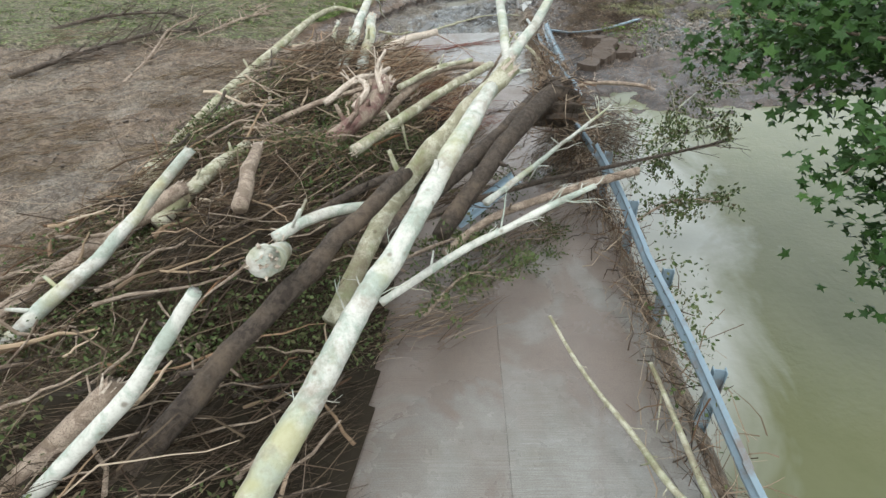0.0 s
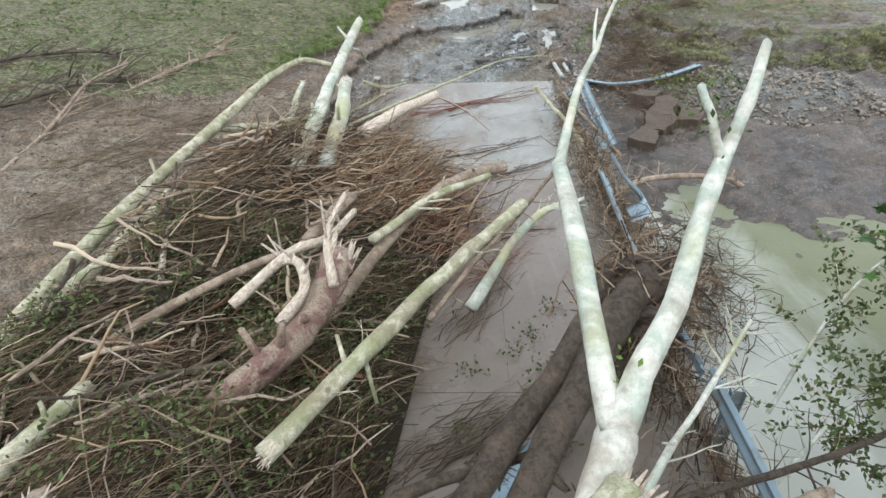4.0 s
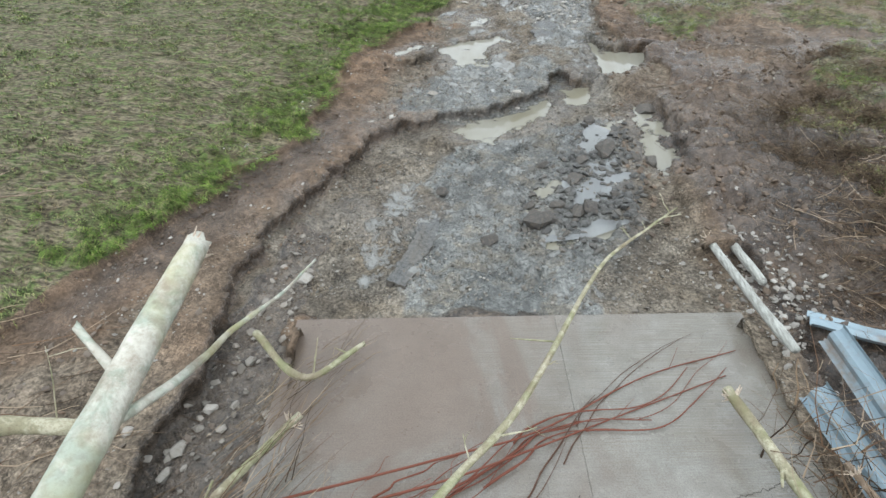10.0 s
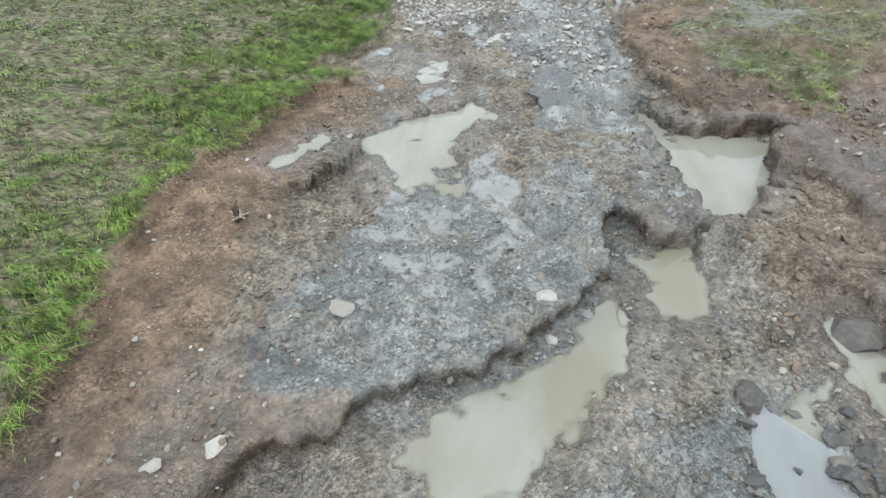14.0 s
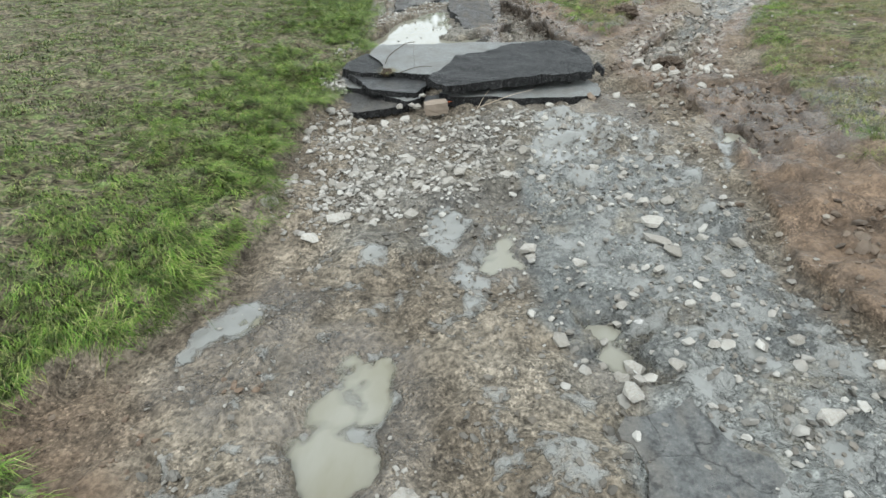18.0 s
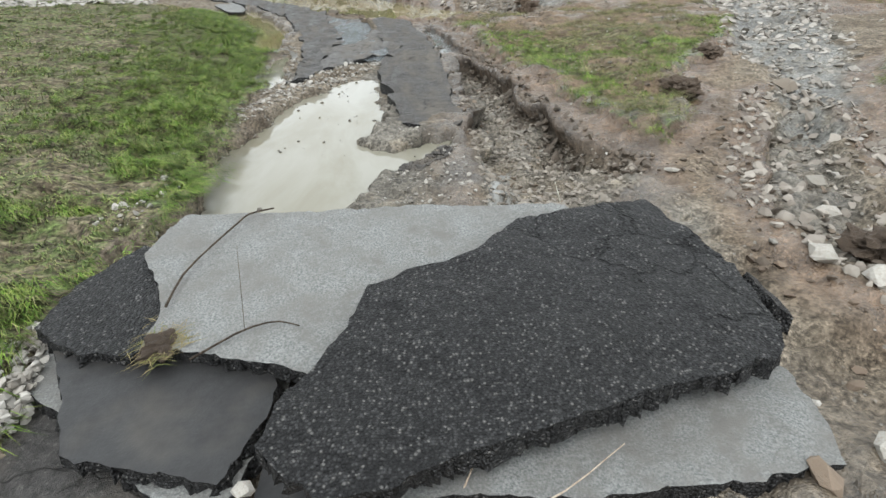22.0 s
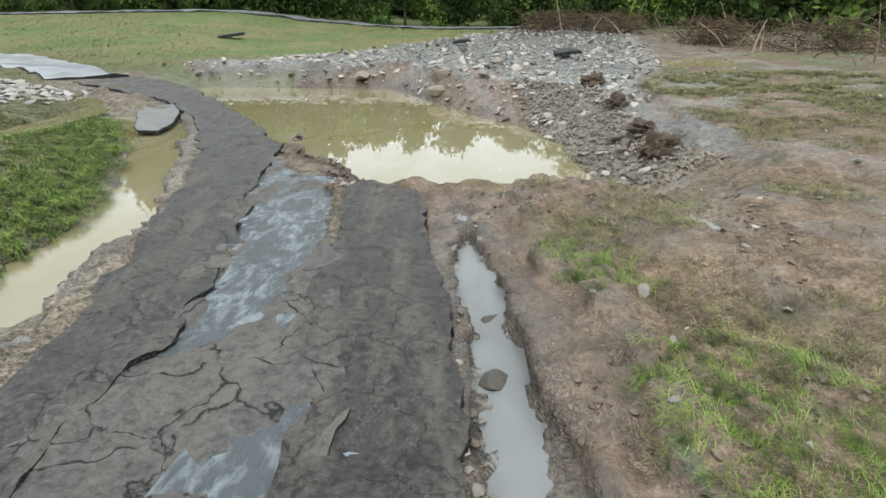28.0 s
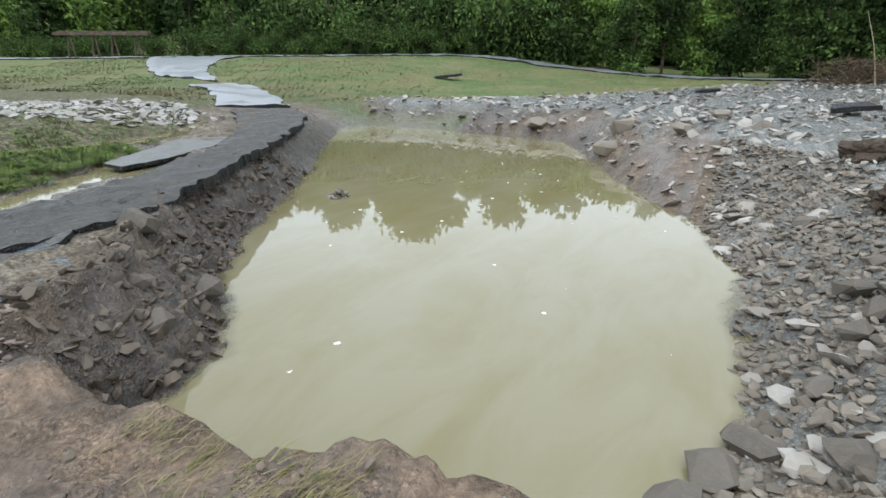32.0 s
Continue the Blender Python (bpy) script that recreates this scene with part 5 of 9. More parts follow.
    s /= np.linalg.norm(s, axis=1)[:, None] + 1e-9
    c = np.stack([cx, cy, cz], 1)
    size = np.asarray(size)[:, None] * (0.6 + 0.8 * rs.rand(n, 1))
    v = np.stack([c, c + d * size * 0.5 + s * size * 0.28, c + d * size, c + d * size * 0.5 - s * size * 0.28], 1).reshape(-1, 3)
    return v, np.arange(n * 4).reshape(-1, 4)


def stuff(name, vf, mat, label, category):
    return tagged(new(name, mesh_of(name, vf[0], vf[1], mat)), label, category, kind="stuff")


def sprout(parent, centre, spread_by, count, size, mat, seed, name="foliage"):
    rs = np.random.RandomState(seed)
    c = np.array(centre) - np.array(parent.location)
    p = c + rs.randn(count, 3) * np.array(spread_by)
    return part(name, leaf_batch(p[:, 0], p[:, 1], p[:, 2], np.full(count, size), seed), mat, parent)


# ---- the drift heap on the bridge ----


def build_heap():
    xs, ys = np.arange(-7.0, 2.4, 0.09), np.arange(-20, 2.4, 0.09)
    gx, gy = np.meshgrid(xs, ys)
    z = pile(gx, gy) + 0.18 * fbm(gx, gy, 5.0, 3, 50) * smooth01(pile(gx, gy), 0.05, 0.3)
    z = np.where(pile(gx, gy) > 0.02, z + np.where(np.abs(deck_uv(gx, gy)[0]) < HALF, 0, 0.1), -0.9)
    nx, ny = len(xs), len(ys)
    i = (np.arange(ny - 1)[:, None] * nx + np.arange(nx - 1)[None]).ravel()
    f = np.stack([i, i + 1, i + nx + 1, i + nx], 1)
    keep = (z.ravel()[f] > -0.8).all(1)
    stuff("debris_mound", (np.stack([gx.ravel(), gy.ravel(), z.ravel()], 1), f[keep]), M_LITTER, "matted mound of mud-soaked leaf litter and sticks, darkened for the shaded gaps", "debris")
    rs = np.random.RandomState(3)
    # long drift sticks over the heap
    n = 6800
    x, y = rs.uniform(-6.5, 2.0, n), rs.uniform(-17.5, 2.0, n)
    keep = pile(x, y) > 0.12 + 0.25 * rs.rand(n)
    x, y = x[keep], y[keep]
    n = len(x)
    z = rest(x, y) + rs.rand(n) ** 1.5 * 0.42 + 0.02
    ang = np.where(rs.rand(n) < 0.65, rs.normal(0.75, 0.38, n), rs.rand(n) * 6.28)
    length = 0.35 + rs.gamma(2.0, 0.33, n)
    radius, pitch = 0.004 + 0.012 * rs.rand(n) ** 2, rs.normal(0.05, 0.25, n)
    # Sticks in the near hollow take the darker colour, which stands for its shade.
    wet = (y < -9.5) & (x > -2.5)
    for k, mat, label in ((~wet, M_TWIG, "tangled brown drift sticks heaped by the flood"), (wet, M_DARKTWIG, "wet drift sticks coloured darker for the shaded hollow of the heap")):
        stuff("drift_sticks", twig_batch(x[k], y[k], z[k], ang[k], length[k], radius[k], pitch[k], 4), mat, label, "sticks")
    # fibrous drift combed one way, clump by clump
    def fibres(name, n, per, box, ok, lift, mat, label, seed, wide=0.11):
        q = np.random.RandomState(seed)
        x, y = q.uniform(box[0], box[1], n), q.uniform(box[2], box[3], n)
        k = ok(x, y)
        x, y = x[k], y[k]
        a = 0.72 + 1.5 * fbm(x, y, 0.5, 2, seed)
        m = len(x) * per
        s, l = q.randn(m) * wide, q.randn(m) * 0.22
        a2 = np.repeat(a, per) + q.randn(m) * 0.28
        fx = np.repeat(x, per) + np.cos(a2) * l - np.sin(a2) * s
        fy = np.repeat(y, per) + np.sin(a2) * l + np.cos(a2) * s
        fz = rest(fx, fy) + 0.02 + np.repeat(lift * q.rand(len(x)), per) * (0.4 + 0.6 * q.rand(m))
        stuff(name, twig_batch(fx, fy, fz, a2, 0.35 + 0.6 * q.rand(m), 0.002 + 0.0035 * q.rand(m) ** 2, q.normal(0.05, 0.22, m), seed, 3, 3, 0.16), mat, label, "sticks")

    fibres("drift_fibres", 1150, 34, (-6, 1.8, -16, 1.2), lambda x, y: (pile(x, y) > 0.15) & ((y > -10) | (x < -1.5)), 0.5, M_FIBRE, "combed tan fibres and stems matted over the heap", 141)
    fibres("wet_fibres", 260, 40, (-3, 1.6, -16, -8), lambda x, y: pile(x, y) > 0.15, 0.4, M_DARKTWIG, "soaked fibres matted in the heap, coloured darker for its shaded hollow", 142)
    fibres("mud_wrack", 750, 22, (-16, -2.8, -14, 6), lambda x, y: (fbm(x * 0.5 + y * 0.5, (y - x) * 1.6, 0.5, 3, 77) > 0.08) & (np.abs(deck_uv(x, y)[0]) > HALF + 0.2) & (y < 1.5 + 0.2 * (-3 - x)), 0.05, M_FIBRE, "streaks of brown wrack combed over the mud", 143, 0.16)
    # springy tan branches on the crown of the heap
    n = 320
    x, y = rs.normal(-0.1, 0.8, n), rs.normal(-1.5, 0.7, n)
    stuff("tan_branches", twig_batch(x, y, rest(x, y) + 0.2 + 0.4 * rs.rand(n), rs.normal(0.6, 0.5, n), 0.7 + rs.gamma(2, 0.3, n), 0.007 + 0.022 * rs.rand(n) ** 2.5, rs.normal(0.15, 0.3, n), 144, 6, 5, 0.07), M_TAN, "springy tan branches swept over the heap", "branches")
    # brushy crown of the heap, swept forward
    n = 1000
    x, y = rs.normal(-0.3, 0.85, n), rs.normal(-1.2, 0.95, n)
    z = rest(x, y) + 0.1 + rs.rand(n) * 0.5
    ang = rs.normal(0.85, 0.6, n)
    stuff("brush", twig_batch(x, y, z, ang, 0.5 + rs.rand(n) * 0.9, 0.005 + 0.009 * rs.rand(n) ** 2, rs.normal(0.12, 0.25, n), 5), M_TAN, "swept brush of fine bare twigs on the heap", "brush")
    n = 420
    x, y = rs.normal(0.35, 0.6, n), rs.normal(-1.6, 0.7, n)
    stuff("roots", twig_batch(x, y, rest(x, y) + 0.12 + rs.rand(n) * 0.3, rs.normal(0.3, 0.5, n), 0.5 + rs.rand(n) * 0.7, np.full(n, 0.006), rs.normal(0, 0.2, n), 6), M_ROOT, "fine reddish roots among the drift", "roots")
    n = 1250
    x, y = rs.uniform(-6.0, 1.6, n), rs.uniform(-16, 0.5, n)
    keep = pile(x, y) > 0.25
    x, y = x[keep], y[keep]
    n = len(x)
    ang = np.where(rs.rand(n) < 0.5, rs.normal(0.8, 0.45, n), rs.rand(n) * 6.28)
    for q, (mat, label) in enumerate(((M_TAN, "broken tan limbs jutting from the heap"), (M_BROWNBARK, "broken brown limbs jutting from the heap"), (M_DARKBARK, "wet dark limbs in the heap"))):
        k = np.arange(n) % 3 == q
        m = k.sum()
        stuff("broken_limbs", twig_batch(x[k], y[k], rest(x[k], y[k]) + 0.16 + rs.rand(m) * 0.4, ang[k], 0.4 + rs.gamma(2, 0.36, m), 0.008 + 0.034 * rs.rand(m) ** 2.4, rs.normal(0.1, 0.25, m), 90 + q, 7, 6, 0.075), mat, label, "branches")
    # leafy muddy sprigs
    n, per = 2600, 30
    x, y = rs.uniform(-5.5, 1.6, n), rs.uniform(-16, -3.5, n)
    keep = (pile(x, y) > 0.2) & (fbm(x, y, 0.9, 3, 46) > 0.1)
    x, y = x[keep], y[keep]
    z = rest(x, y) + 0.15 + 0.3 * rs.rand(len(x))
    px = np.repeat(x, per) + rs.randn(len(x) * per) * 0.2
    py = np.repeat(y, per) + rs.randn(len(x) * per) * 0.2
    pz = np.repeat(z, per) + rs.randn(len(x) * per) * 0.09
    stuff("leafy_sprigs", leaf_batch(px, py, pz, np.full(len(px), 0.065), 8), M_SPRIG, "small muddy green leaves caught in the drift", "leaves")
    # wrack over the mud flat west of the bridge
    n = 2600
    x, y = rs.uniform(-15, -2.6, n), rs.uniform(-16, 5.5, n)
    keep = fbm(x + y, y * 0.5 - x * 0.5, 0.8, 3, 77) > -0.02
    x, y = x[keep], y[keep]
    n = len(x)
    stuff("wrack", twig_batch(x, y, heights(x, y) + 0.03, rs.normal(0.55, 0.3, n), 0.3 + rs.gamma(2, 0.25, n), 0.003 + 0.006 * rs.rand(n), rs.normal(0, 0.05, n), 12), M_TWIG, "thin flood wrack strewn over the mud", "sticks")


build_heap()

# trunks and branches of the drift, each with its own line
LOGS = [
    ([(0.75, -14.9, 0.9), (1.35, -13.4, 1.72), (1.73, -12.2, 2.2), (2.08, -11.2, 2.6), (2.5, -9.8, 3.15), (2.95, -8.4, 3.6)], 0.155, 0.11, M_PALE, "long pale sycamore trunk arching over the heap", (), 2),
    ([(1.15, -11.6, 1.5), (1.5, -10.0, 2.1), (2.2, -9.4, 2.9), (3.0, -8.7, 3.62)], 0.12, 0.13, M_MOSSY, "yellowish broken trunk leaning beside the pale one", (1,), 1),
    ([(-0.6, -14.6, 0.9), (0.35, -12.9, 1.8), (1.22, -11.35, 2.42), (1.75, -9.9, 2.6)], 0.13, 0.1, M_DARKBARK, "thick dark-barked log across the heap", (), 2),
    ([(2.0, -9.0, 1.0), (3.0, -6.5, 1.75), (3.75, -5.0, 2.0)], 0.15, 0.19, M_DARKBARK, "dark wet log ending in a root wad", (), 1),
    ([(0.3, -7.7, 1.8), (1.3, -5.6, 1.98), (2.3, -3.7, 2.07)], 0.1, 0.08, M_MOSSY, "straight pale log lying on the drift", (0,), 2),
    ([(0.4, -11.1, 2.3), (0.85, -10.5, 2.3), (1.3, -9.8, 2.05)], 0.075, 0.065, M_PALE, "short pale branch on the heap", (0,), 2),
    ([(0.4, -11.0, 2.05), (0.78, -11.85, 2.62), (1.08, -12.5, 3.08)], 0.13, 0.15, M_PALE, "stubby broken sycamore bolt with a torn end", (1,), 0),
    ([(-0.75, -14.2, 1.5), (0.1, -13.5, 2.3), (0.7, -13.0, 3.1)], 0.09, 0.06, M_PALE, "slim grey-white stem standing out of the heap", (), 1),
    ([(-1.4, -14.4, 1.2), (-0.35, -13.2, 2.0)], 0.13, 0.11, M_BROWNBARK, "peeled brown log at the edge of the heap", (1,), 0),
    ([(-0.4, -10.4, 2.25), (-0.75, -9.3, 2.3), (-1.02, -8.5, 2.2)], 0.11, 0.08, M_BROWNBARK, "short upright pale-brown log", (1,), 1),
    ([(-3.6, -12.6, 0.7), (-2.3, -11.0, 1.7), (-1.3, -9.8, 2.75)], 0.12, 0.07, M_PALE, "forked grey log leaning out of the drift", (), 3),
    ([(-4.6, -13.0, 0.6), (-3.2, -10.6, 1.2), (-2.3, -8.9, 1.6)], 0.15, 0.12, M_BROWNBARK, "split brown log half sunk in drift", (1,), 1),
    ([(-4.9, -6.5, 0.5), (-4.4, -3.4, 1.2), (-3.75, -0.28, 1.78), (-3.85, 1.4, 1.75), (-3.66, 3.05, 1.72), (-3.0, 3.45, 1.5)], 0.13, 0.06, M_MOSSY, "long curved mossy trunk reaching to the meadow", (), 2),
    ([(-1.95, -1.75, 1.2), (-2.2, 1.2, 1.8), (-2.54, 4.75, 2.26)], 0.17, 0.1, M_PALE, "tall smooth sycamore pole leaning out of the heap", (1,), 2),
    ([(-1.5, -1.35, 1.15), (-1.62, 0.1, 1.55), (-1.79, 1.15, 1.9)], 0.16, 0.14, M_PALE, "thick pale log beside the tall pole", (1,), 1),
    ([(-2.95, 0.3, 1.1), (-3.1, 1.2, 1.35), (-3.21, 2.05, 1.52)], 0.08, 0.06, M_PALE, "short pale stub among the poles", (1,), 0),
    ([(-3.8, -0.6, 1.5), (-3.0, 0.1, 1.35), (-2.2, 0.6, 1.4)], 0.08, 0.07, M_MOSSY, "mossy cross limb between the logs", (), 0),
    ([(-1.15, 0.0, 1.25), (-0.7, 1.3, 1.2), (-0.14, 2.75, 1.05)], 0.15, 0.1, M_WOOD, "barkless splintered log hanging over the deck", (1,), 0),
    ([(-1.9, 0.4, 1.05), (-1.36, 1.7, 0.97), (-0.4, 3.6, 0.88), (0.21, 4.63, 0.85), (1.03, 6.9, 0.58), (1.85, 8.3, 0.3), (2.45, 9.3, 0.03)], 0.05, 0.012, M_MOSSY, "long thin sapling stem lying across the deck", (), 2),
    ([(2.22, 5.42, 0.35), (2.65, 4.1, 0.38), (3.09, 2.8, 0.45), (3.5, 1.7, 0.35)], 0.055, 0.05, M_MOSSY, "greenish-yellow pole lying along the deck edge", (0,), 1),
    ([(0.0, -5.4, 1.3), (0.6, -3.6, 1.6), (1.2, -2.1, 1.5), (1.81, -0.95, 1.14)], 0.085, 0.1, M_BROWNBARK, "crooked brown log with a freshly broken tip", (1,), 2),
    ([(-1.25, -4.2, 0.9), (-0.4, -3.0, 1.6)], 0.12, 0.12, M_BROWNBARK, "weathered grey-brown log poking from the drift", (), 0),
    ([(-2.2, -4.5, 0.8), (-1.76, -3.44, 1.2)], 0.13, 0.11, M_MOSSY, "mossy green log end in the drift", (1,), 0),
    ([(1.1, -4.6, 0.6), (1.6, -3.75, 0.95), (2.3, -3.6, 1.9), (2.8, -3.6, 2.75)], 0.05, 0.02, M_BROWNBARK, "bare crooked branch above the deck", (), 3),
    ([(1.7, -4.6, 0.9), (2.43, -3.37, 1.6), (3.17, -2.81, 1.68)], 0.09, 0.03, M_PALE, "pale broken limb over the deck", (), 2),
    ([(1.7, -11.3, 1.6), (2.61, -10.83, 2.1), (3.4, -10.5, 2.45), (4.13, -10.17, 2.72)], 0.055, 0.035, M_PALE, "pale branch reaching to the guardrail", (), 2),
    ([(2.7, -8.7, 1.5), (3.7, -7.2, 1.7), (4.79, -5.45, 1.88)], 0.06, 0.02, M_PALE, "thin pale branch over the guardrail", (), 3),
    ([(2.1, -9.3, 0.9), (2.86, -8.6, 1.2), (4.3, -7.5, 1.25), (5.2, -7.0, 1.3)], 0.06, 0.08, M_BROWNBARK, "brown bent limb with a pale torn patch", (), 1),
    ([(1.2, -9.2, 1.2), (3.2, -7.6, 1.2), (5.4, -6.6, 1.35), (7.0, -5.6, 1.3)], 0.06, 0.02, M_DARKBARK, "lichen-spotted dark branch crossing the rail", (), 4),
    ([(-0.2, -9.6, 1.4), (1.2, -8.0, 1.6), (2.6, -7.0, 1.3)], 0.08, 0.05, M_DARKBARK, "lichen-spotted dark log in the drift", (), 2),
    ([(-2.6, -6.4, 1.3), (-1.4, -5.2, 1.6), (-0.4, -4.5, 1.75)], 0.07, 0.05, M_BROWNBARK, "grey drift log on top of the heap", (0,), 1),
    ([(3.75, -10.45, 0.85), (4.2, -11.0, 0.45), (4.7, -11.7, 0.35), (5.1, -12.6, 0.5), (5.5, -13.1, 0.7)], 0.022, 0.05, M_MOSSY, "bent yellowish branch lying on the deck", (), 1),
    ([(5.05, -10.9, 0.6), (5.3, -12.0, 0.5), (5.5, -13.2, 0.55)], 0.03, 0.045, M_MOSSY, "thin branch leaning on the guardrail", (), 1),
    ([(-0.5, -7.1, 1.55), (0.0, -6.5, 1.85), (0.2, -5.8, 2.0), (0.24, -5.3, 2.15)], 0.15, 0.2, M_REDBARK, "gnarled reddish stump with bare pale roots", (1,), 4),
    ([(4.1, 0.2, 0.15), (5.0, 0.9, 0.1), (6.5, 1.5, -0.15), (7.2, 1.0, -0.3)], 0.07, 0.05, M_BROWNBARK, "brown drift branch reaching into the shallows", (), 4),
    ([(1.9, -14.75, 0.6), (1.6, -14.2, 0.95), (1.9, -13.7, 0.75)], 0.1, 0.09, M_WOOD, "split timber end lying on the deck", (1,), 0),
    ([(1.1, -9.25, 1.0), (1.48, -8.57, 1.2), (1.95, -7.95, 1.4), (2.46, -6.88, 1.5), (2.88, -6.15, 1.72), (3.4, -4.8, 1.85)], 0.17, 0.13, M_DARKBARK, "thick dark furrowed log lying under the pale trunk", (), 3),
    ([(-4.05, -8.7, 0.85), (-3.95, -6.2, 1.12), (-3.75, -4.7, 1.22), (-3.95, -2.6, 1.15)], 0.13, 0.1, M_MOSSY, "long pale log along the outer flank of the heap", (1,), 2),
    ([(-2.45, -9.6, 1.3), (-2.25, -8.4, 1.5), (-2.1, -7.0, 1.5)], 0.14, 0.09, M_MOSSY, "pale yellow-green log half buried in drift", (), 2),
    ([(-2.1, -9.9, 1.3), (-1.8, -8.9, 1.4)], 0.07, 0.06, M_DARKBARK, "short dark log wedged in the drift", (), 1),
    ([(-0.75, -6.1, 2.0), (-0.3, -5.4, 2.25), (0.0, -5.0, 2.2), (0.08, -4.2, 2.1)], 0.07, 0.04, M_WOOD, "knotted bare root bleached pale", (), 5),
    ([(0.35, -5.8, 2.15), (0.1, -5.2, 2.4), (0.15, -4.6, 2.6)], 0.06, 0.03, M_WOOD, "gnarled pale root standing up from the drift", (), 4),
    ([(-0.1, -6.3, 2.0), (0.1, -6.0, 2.25), (-0.15, -5.6, 2.3), (-0.5, -5.5, 2.1)], 0.07, 0.035, M_WOOD, "twisted pale root crook on the heap", (), 4),
    ([(0.3, -4.3, 1.7), (1.0, -3.2, 1.8), (1.7, -2.4, 1.75)], 0.07, 0.05, M_MOSSY, "grey-green limb lying over the drift", (), 3),
    ([(-2.3, -5.5, 1.3), (-2.8, -4.3, 1.65)], 0.05, 0.035, M_WOOD, "short split stake jutting from the heap", (1,), 0),
    ([(-0.35, -9.5, 1.1), (0.5, -9.05, 1.25), (1.45, -8.6, 1.15)], 0.09, 0.06, M_DARKBARK, "wet dark limb under the drift edge", (), 4),
    ([(-3.3, -0.7, 1.15), (-3.15, 0.25, 1.25)], 0.05, 0.035, M_PALE, "thin pale stem at the heap end", (), 1),
    ([(-2.78, -0.6, 1.15), (-2.84, 0.05, 1.3)], 0.05, 0.045, M_PALE, "broken pale stem at the heap end", (1,), 1),
    ([(-2.6, -0.6, 1.1), (-2.65, 0.15, 1.25)], 0.045, 0.03, M_BROWNBARK, "thin brown stem at the heap end", (), 1),
    ([(-2.6, 1.6, 0.7), (-2.45, 0.9, 0.95), (-2.5, 0.2, 1.0)], 0.04, 0.03, M_BROWNBARK, "dark brown branch between the poles", (), 2),
    ([(-2.9, 5.6, 0.3), (-2.1, 5.0, 0.35), (-1.6, 5.6, 0.3)], 0.05, 0.03, M_MOSSY, "mossy stick resting at the deck corner", (), 3),
    ([(-11.5, 8.2, 0.45), (-10, 8.0, 0.5), (-8.7, 7.9, 0.55)], 0.05, 0.02, M_BROWNBARK, "bare branch stranded on the meadow", (), 4),
    ([(-16.4, 3.2, 0.55), (-14.9, 5.6, 0.75), (-12.6, 6.6, 0.7), (-11.2, 6.4, 0.5)], 0.08, 0.03, M_DARKBARK, "long dark branch stranded on the mud", (), 6),
    ([(-13.4, -1.0, 0.5), (-12.2, 1.0, 0.7), (-10.8, 3.0, 0.8), (-9.9, 4.6, 0.6)], 0.09, 0.04, M_DARKBARK, "dark wet pole lying on the mud", (), 5),
    ([(-9.2, -1.4, 0.45), (-9.6, 0.8, 0.6), (-10.2, 3.2, 0.9), (-9.7, 4.4, 1.1)], 0.06, 0.025, M_BROWNBARK, "brown crooked branch stranded on the mud", (), 5),
    ([(-9.5, 3.0, 0.5), (-8.9, 5.2, 0.65), (-8.3, 7.6, 0.6)], 0.06, 0.025, M_BROWNBARK, "grey-brown branch stranded at the meadow edge", (), 5),
    ([(-14.0, 2.2, 0.45), (-12.6, 3.6, 0.6), (-10.9, 4.6, 0.55)], 0.06, 0.03, M_DARKBARK, "dark forked branch stranded on the mud", (), 6),
    ([(0.35, -9.0, 1.2), (0.95, -8.75, 1.25), (1.6, -8.1, 1.3)], 0.045, 0.03, M_DARKBARK, "thin dark limb lying over the drift edge", (), 3),
]
def spray(parent, points, n, reach, mat, seed):
    """Bare side twigs that fork off a branch."""
    rs = np.random.RandomState(seed)
    c = curve([tuple(np.subtract(p, parent.location)) for p in points], 40)
    k = rs.randint(6, 39, n)
    t = c[k + 1] - c[k]
    a = np.arctan2(t[:, 1], t[:, 0]) + rs.choice([-1, 1], n) * (0.5 + 0.5 * rs.rand(n))
    pitch, length = rs.normal(0.12, 0.25, n), reach * (0.3 + 0.9 * rs.rand(n))
    d = np.stack([np.cos(a) * np.cos(pitch), np.sin(a) * np.cos(pitch), np.sin(pitch)], 1)
    mid = c[k] + d * length[:, None] * 0.5
    fork = mid + d * length[:, None] * 0.25
    b = a + rs.choice([-1, 1], n) * (0.4 + 0.4 * rs.rand(n))
    e = np.stack([np.cos(b), np.sin(b), 0.2 * rs.randn(n)], 1) * length[:, None] * 0.22
    fork = fork + e
    part("twig_spray", twig_batch(np.r_[mid[:, 0], fork[:, 0]], np.r_[mid[:, 1], fork[:, 1]], np.r_[mid[:, 2], fork[:, 2]], np.r_[a, b], np.r_[length, length * 0.45], np.r_[0.006 + 0.008 * rs.rand(n), np.full(n, 0.004)] * (2.2 if reach > 0.8 else 1.0), np.r_[pitch, np.zeros(n)], seed, 5, 5, 0.06), mat, parent)["kind"] = "stuff"


SPRAYS = {0: (10, 0.5), 3: (14, 0.6), 4: (10, 0.4), 12: (8, 0.6), 18: (9, 0.4), 23: (12, 0.5), 24: (10, 0.4), 25: (12, 0.5), 26: (14, 0.5), 28: (34, 0.7), 29: (30, 0.6), 31: (6, 0.3), 34: (20, 0.6), 36: (16, 0.5), 45: (14, 0.5), 51: (26, 0.9), 52: (46, 1.4), 53: (60, 1.4), 54: (24, 1.0), 55: (40, 1.0), 56: (50, 1.3)}
for k, (pts, r0, r1, mat, label, torn, stubs) in enumerate(LOGS):
    made = log(pts, r0, r1, mat, label, 100 + k, torn, stubs)
    if k in SPRAYS:
        spray(made, pts, *SPRAYS[k], mat, 860 + k)
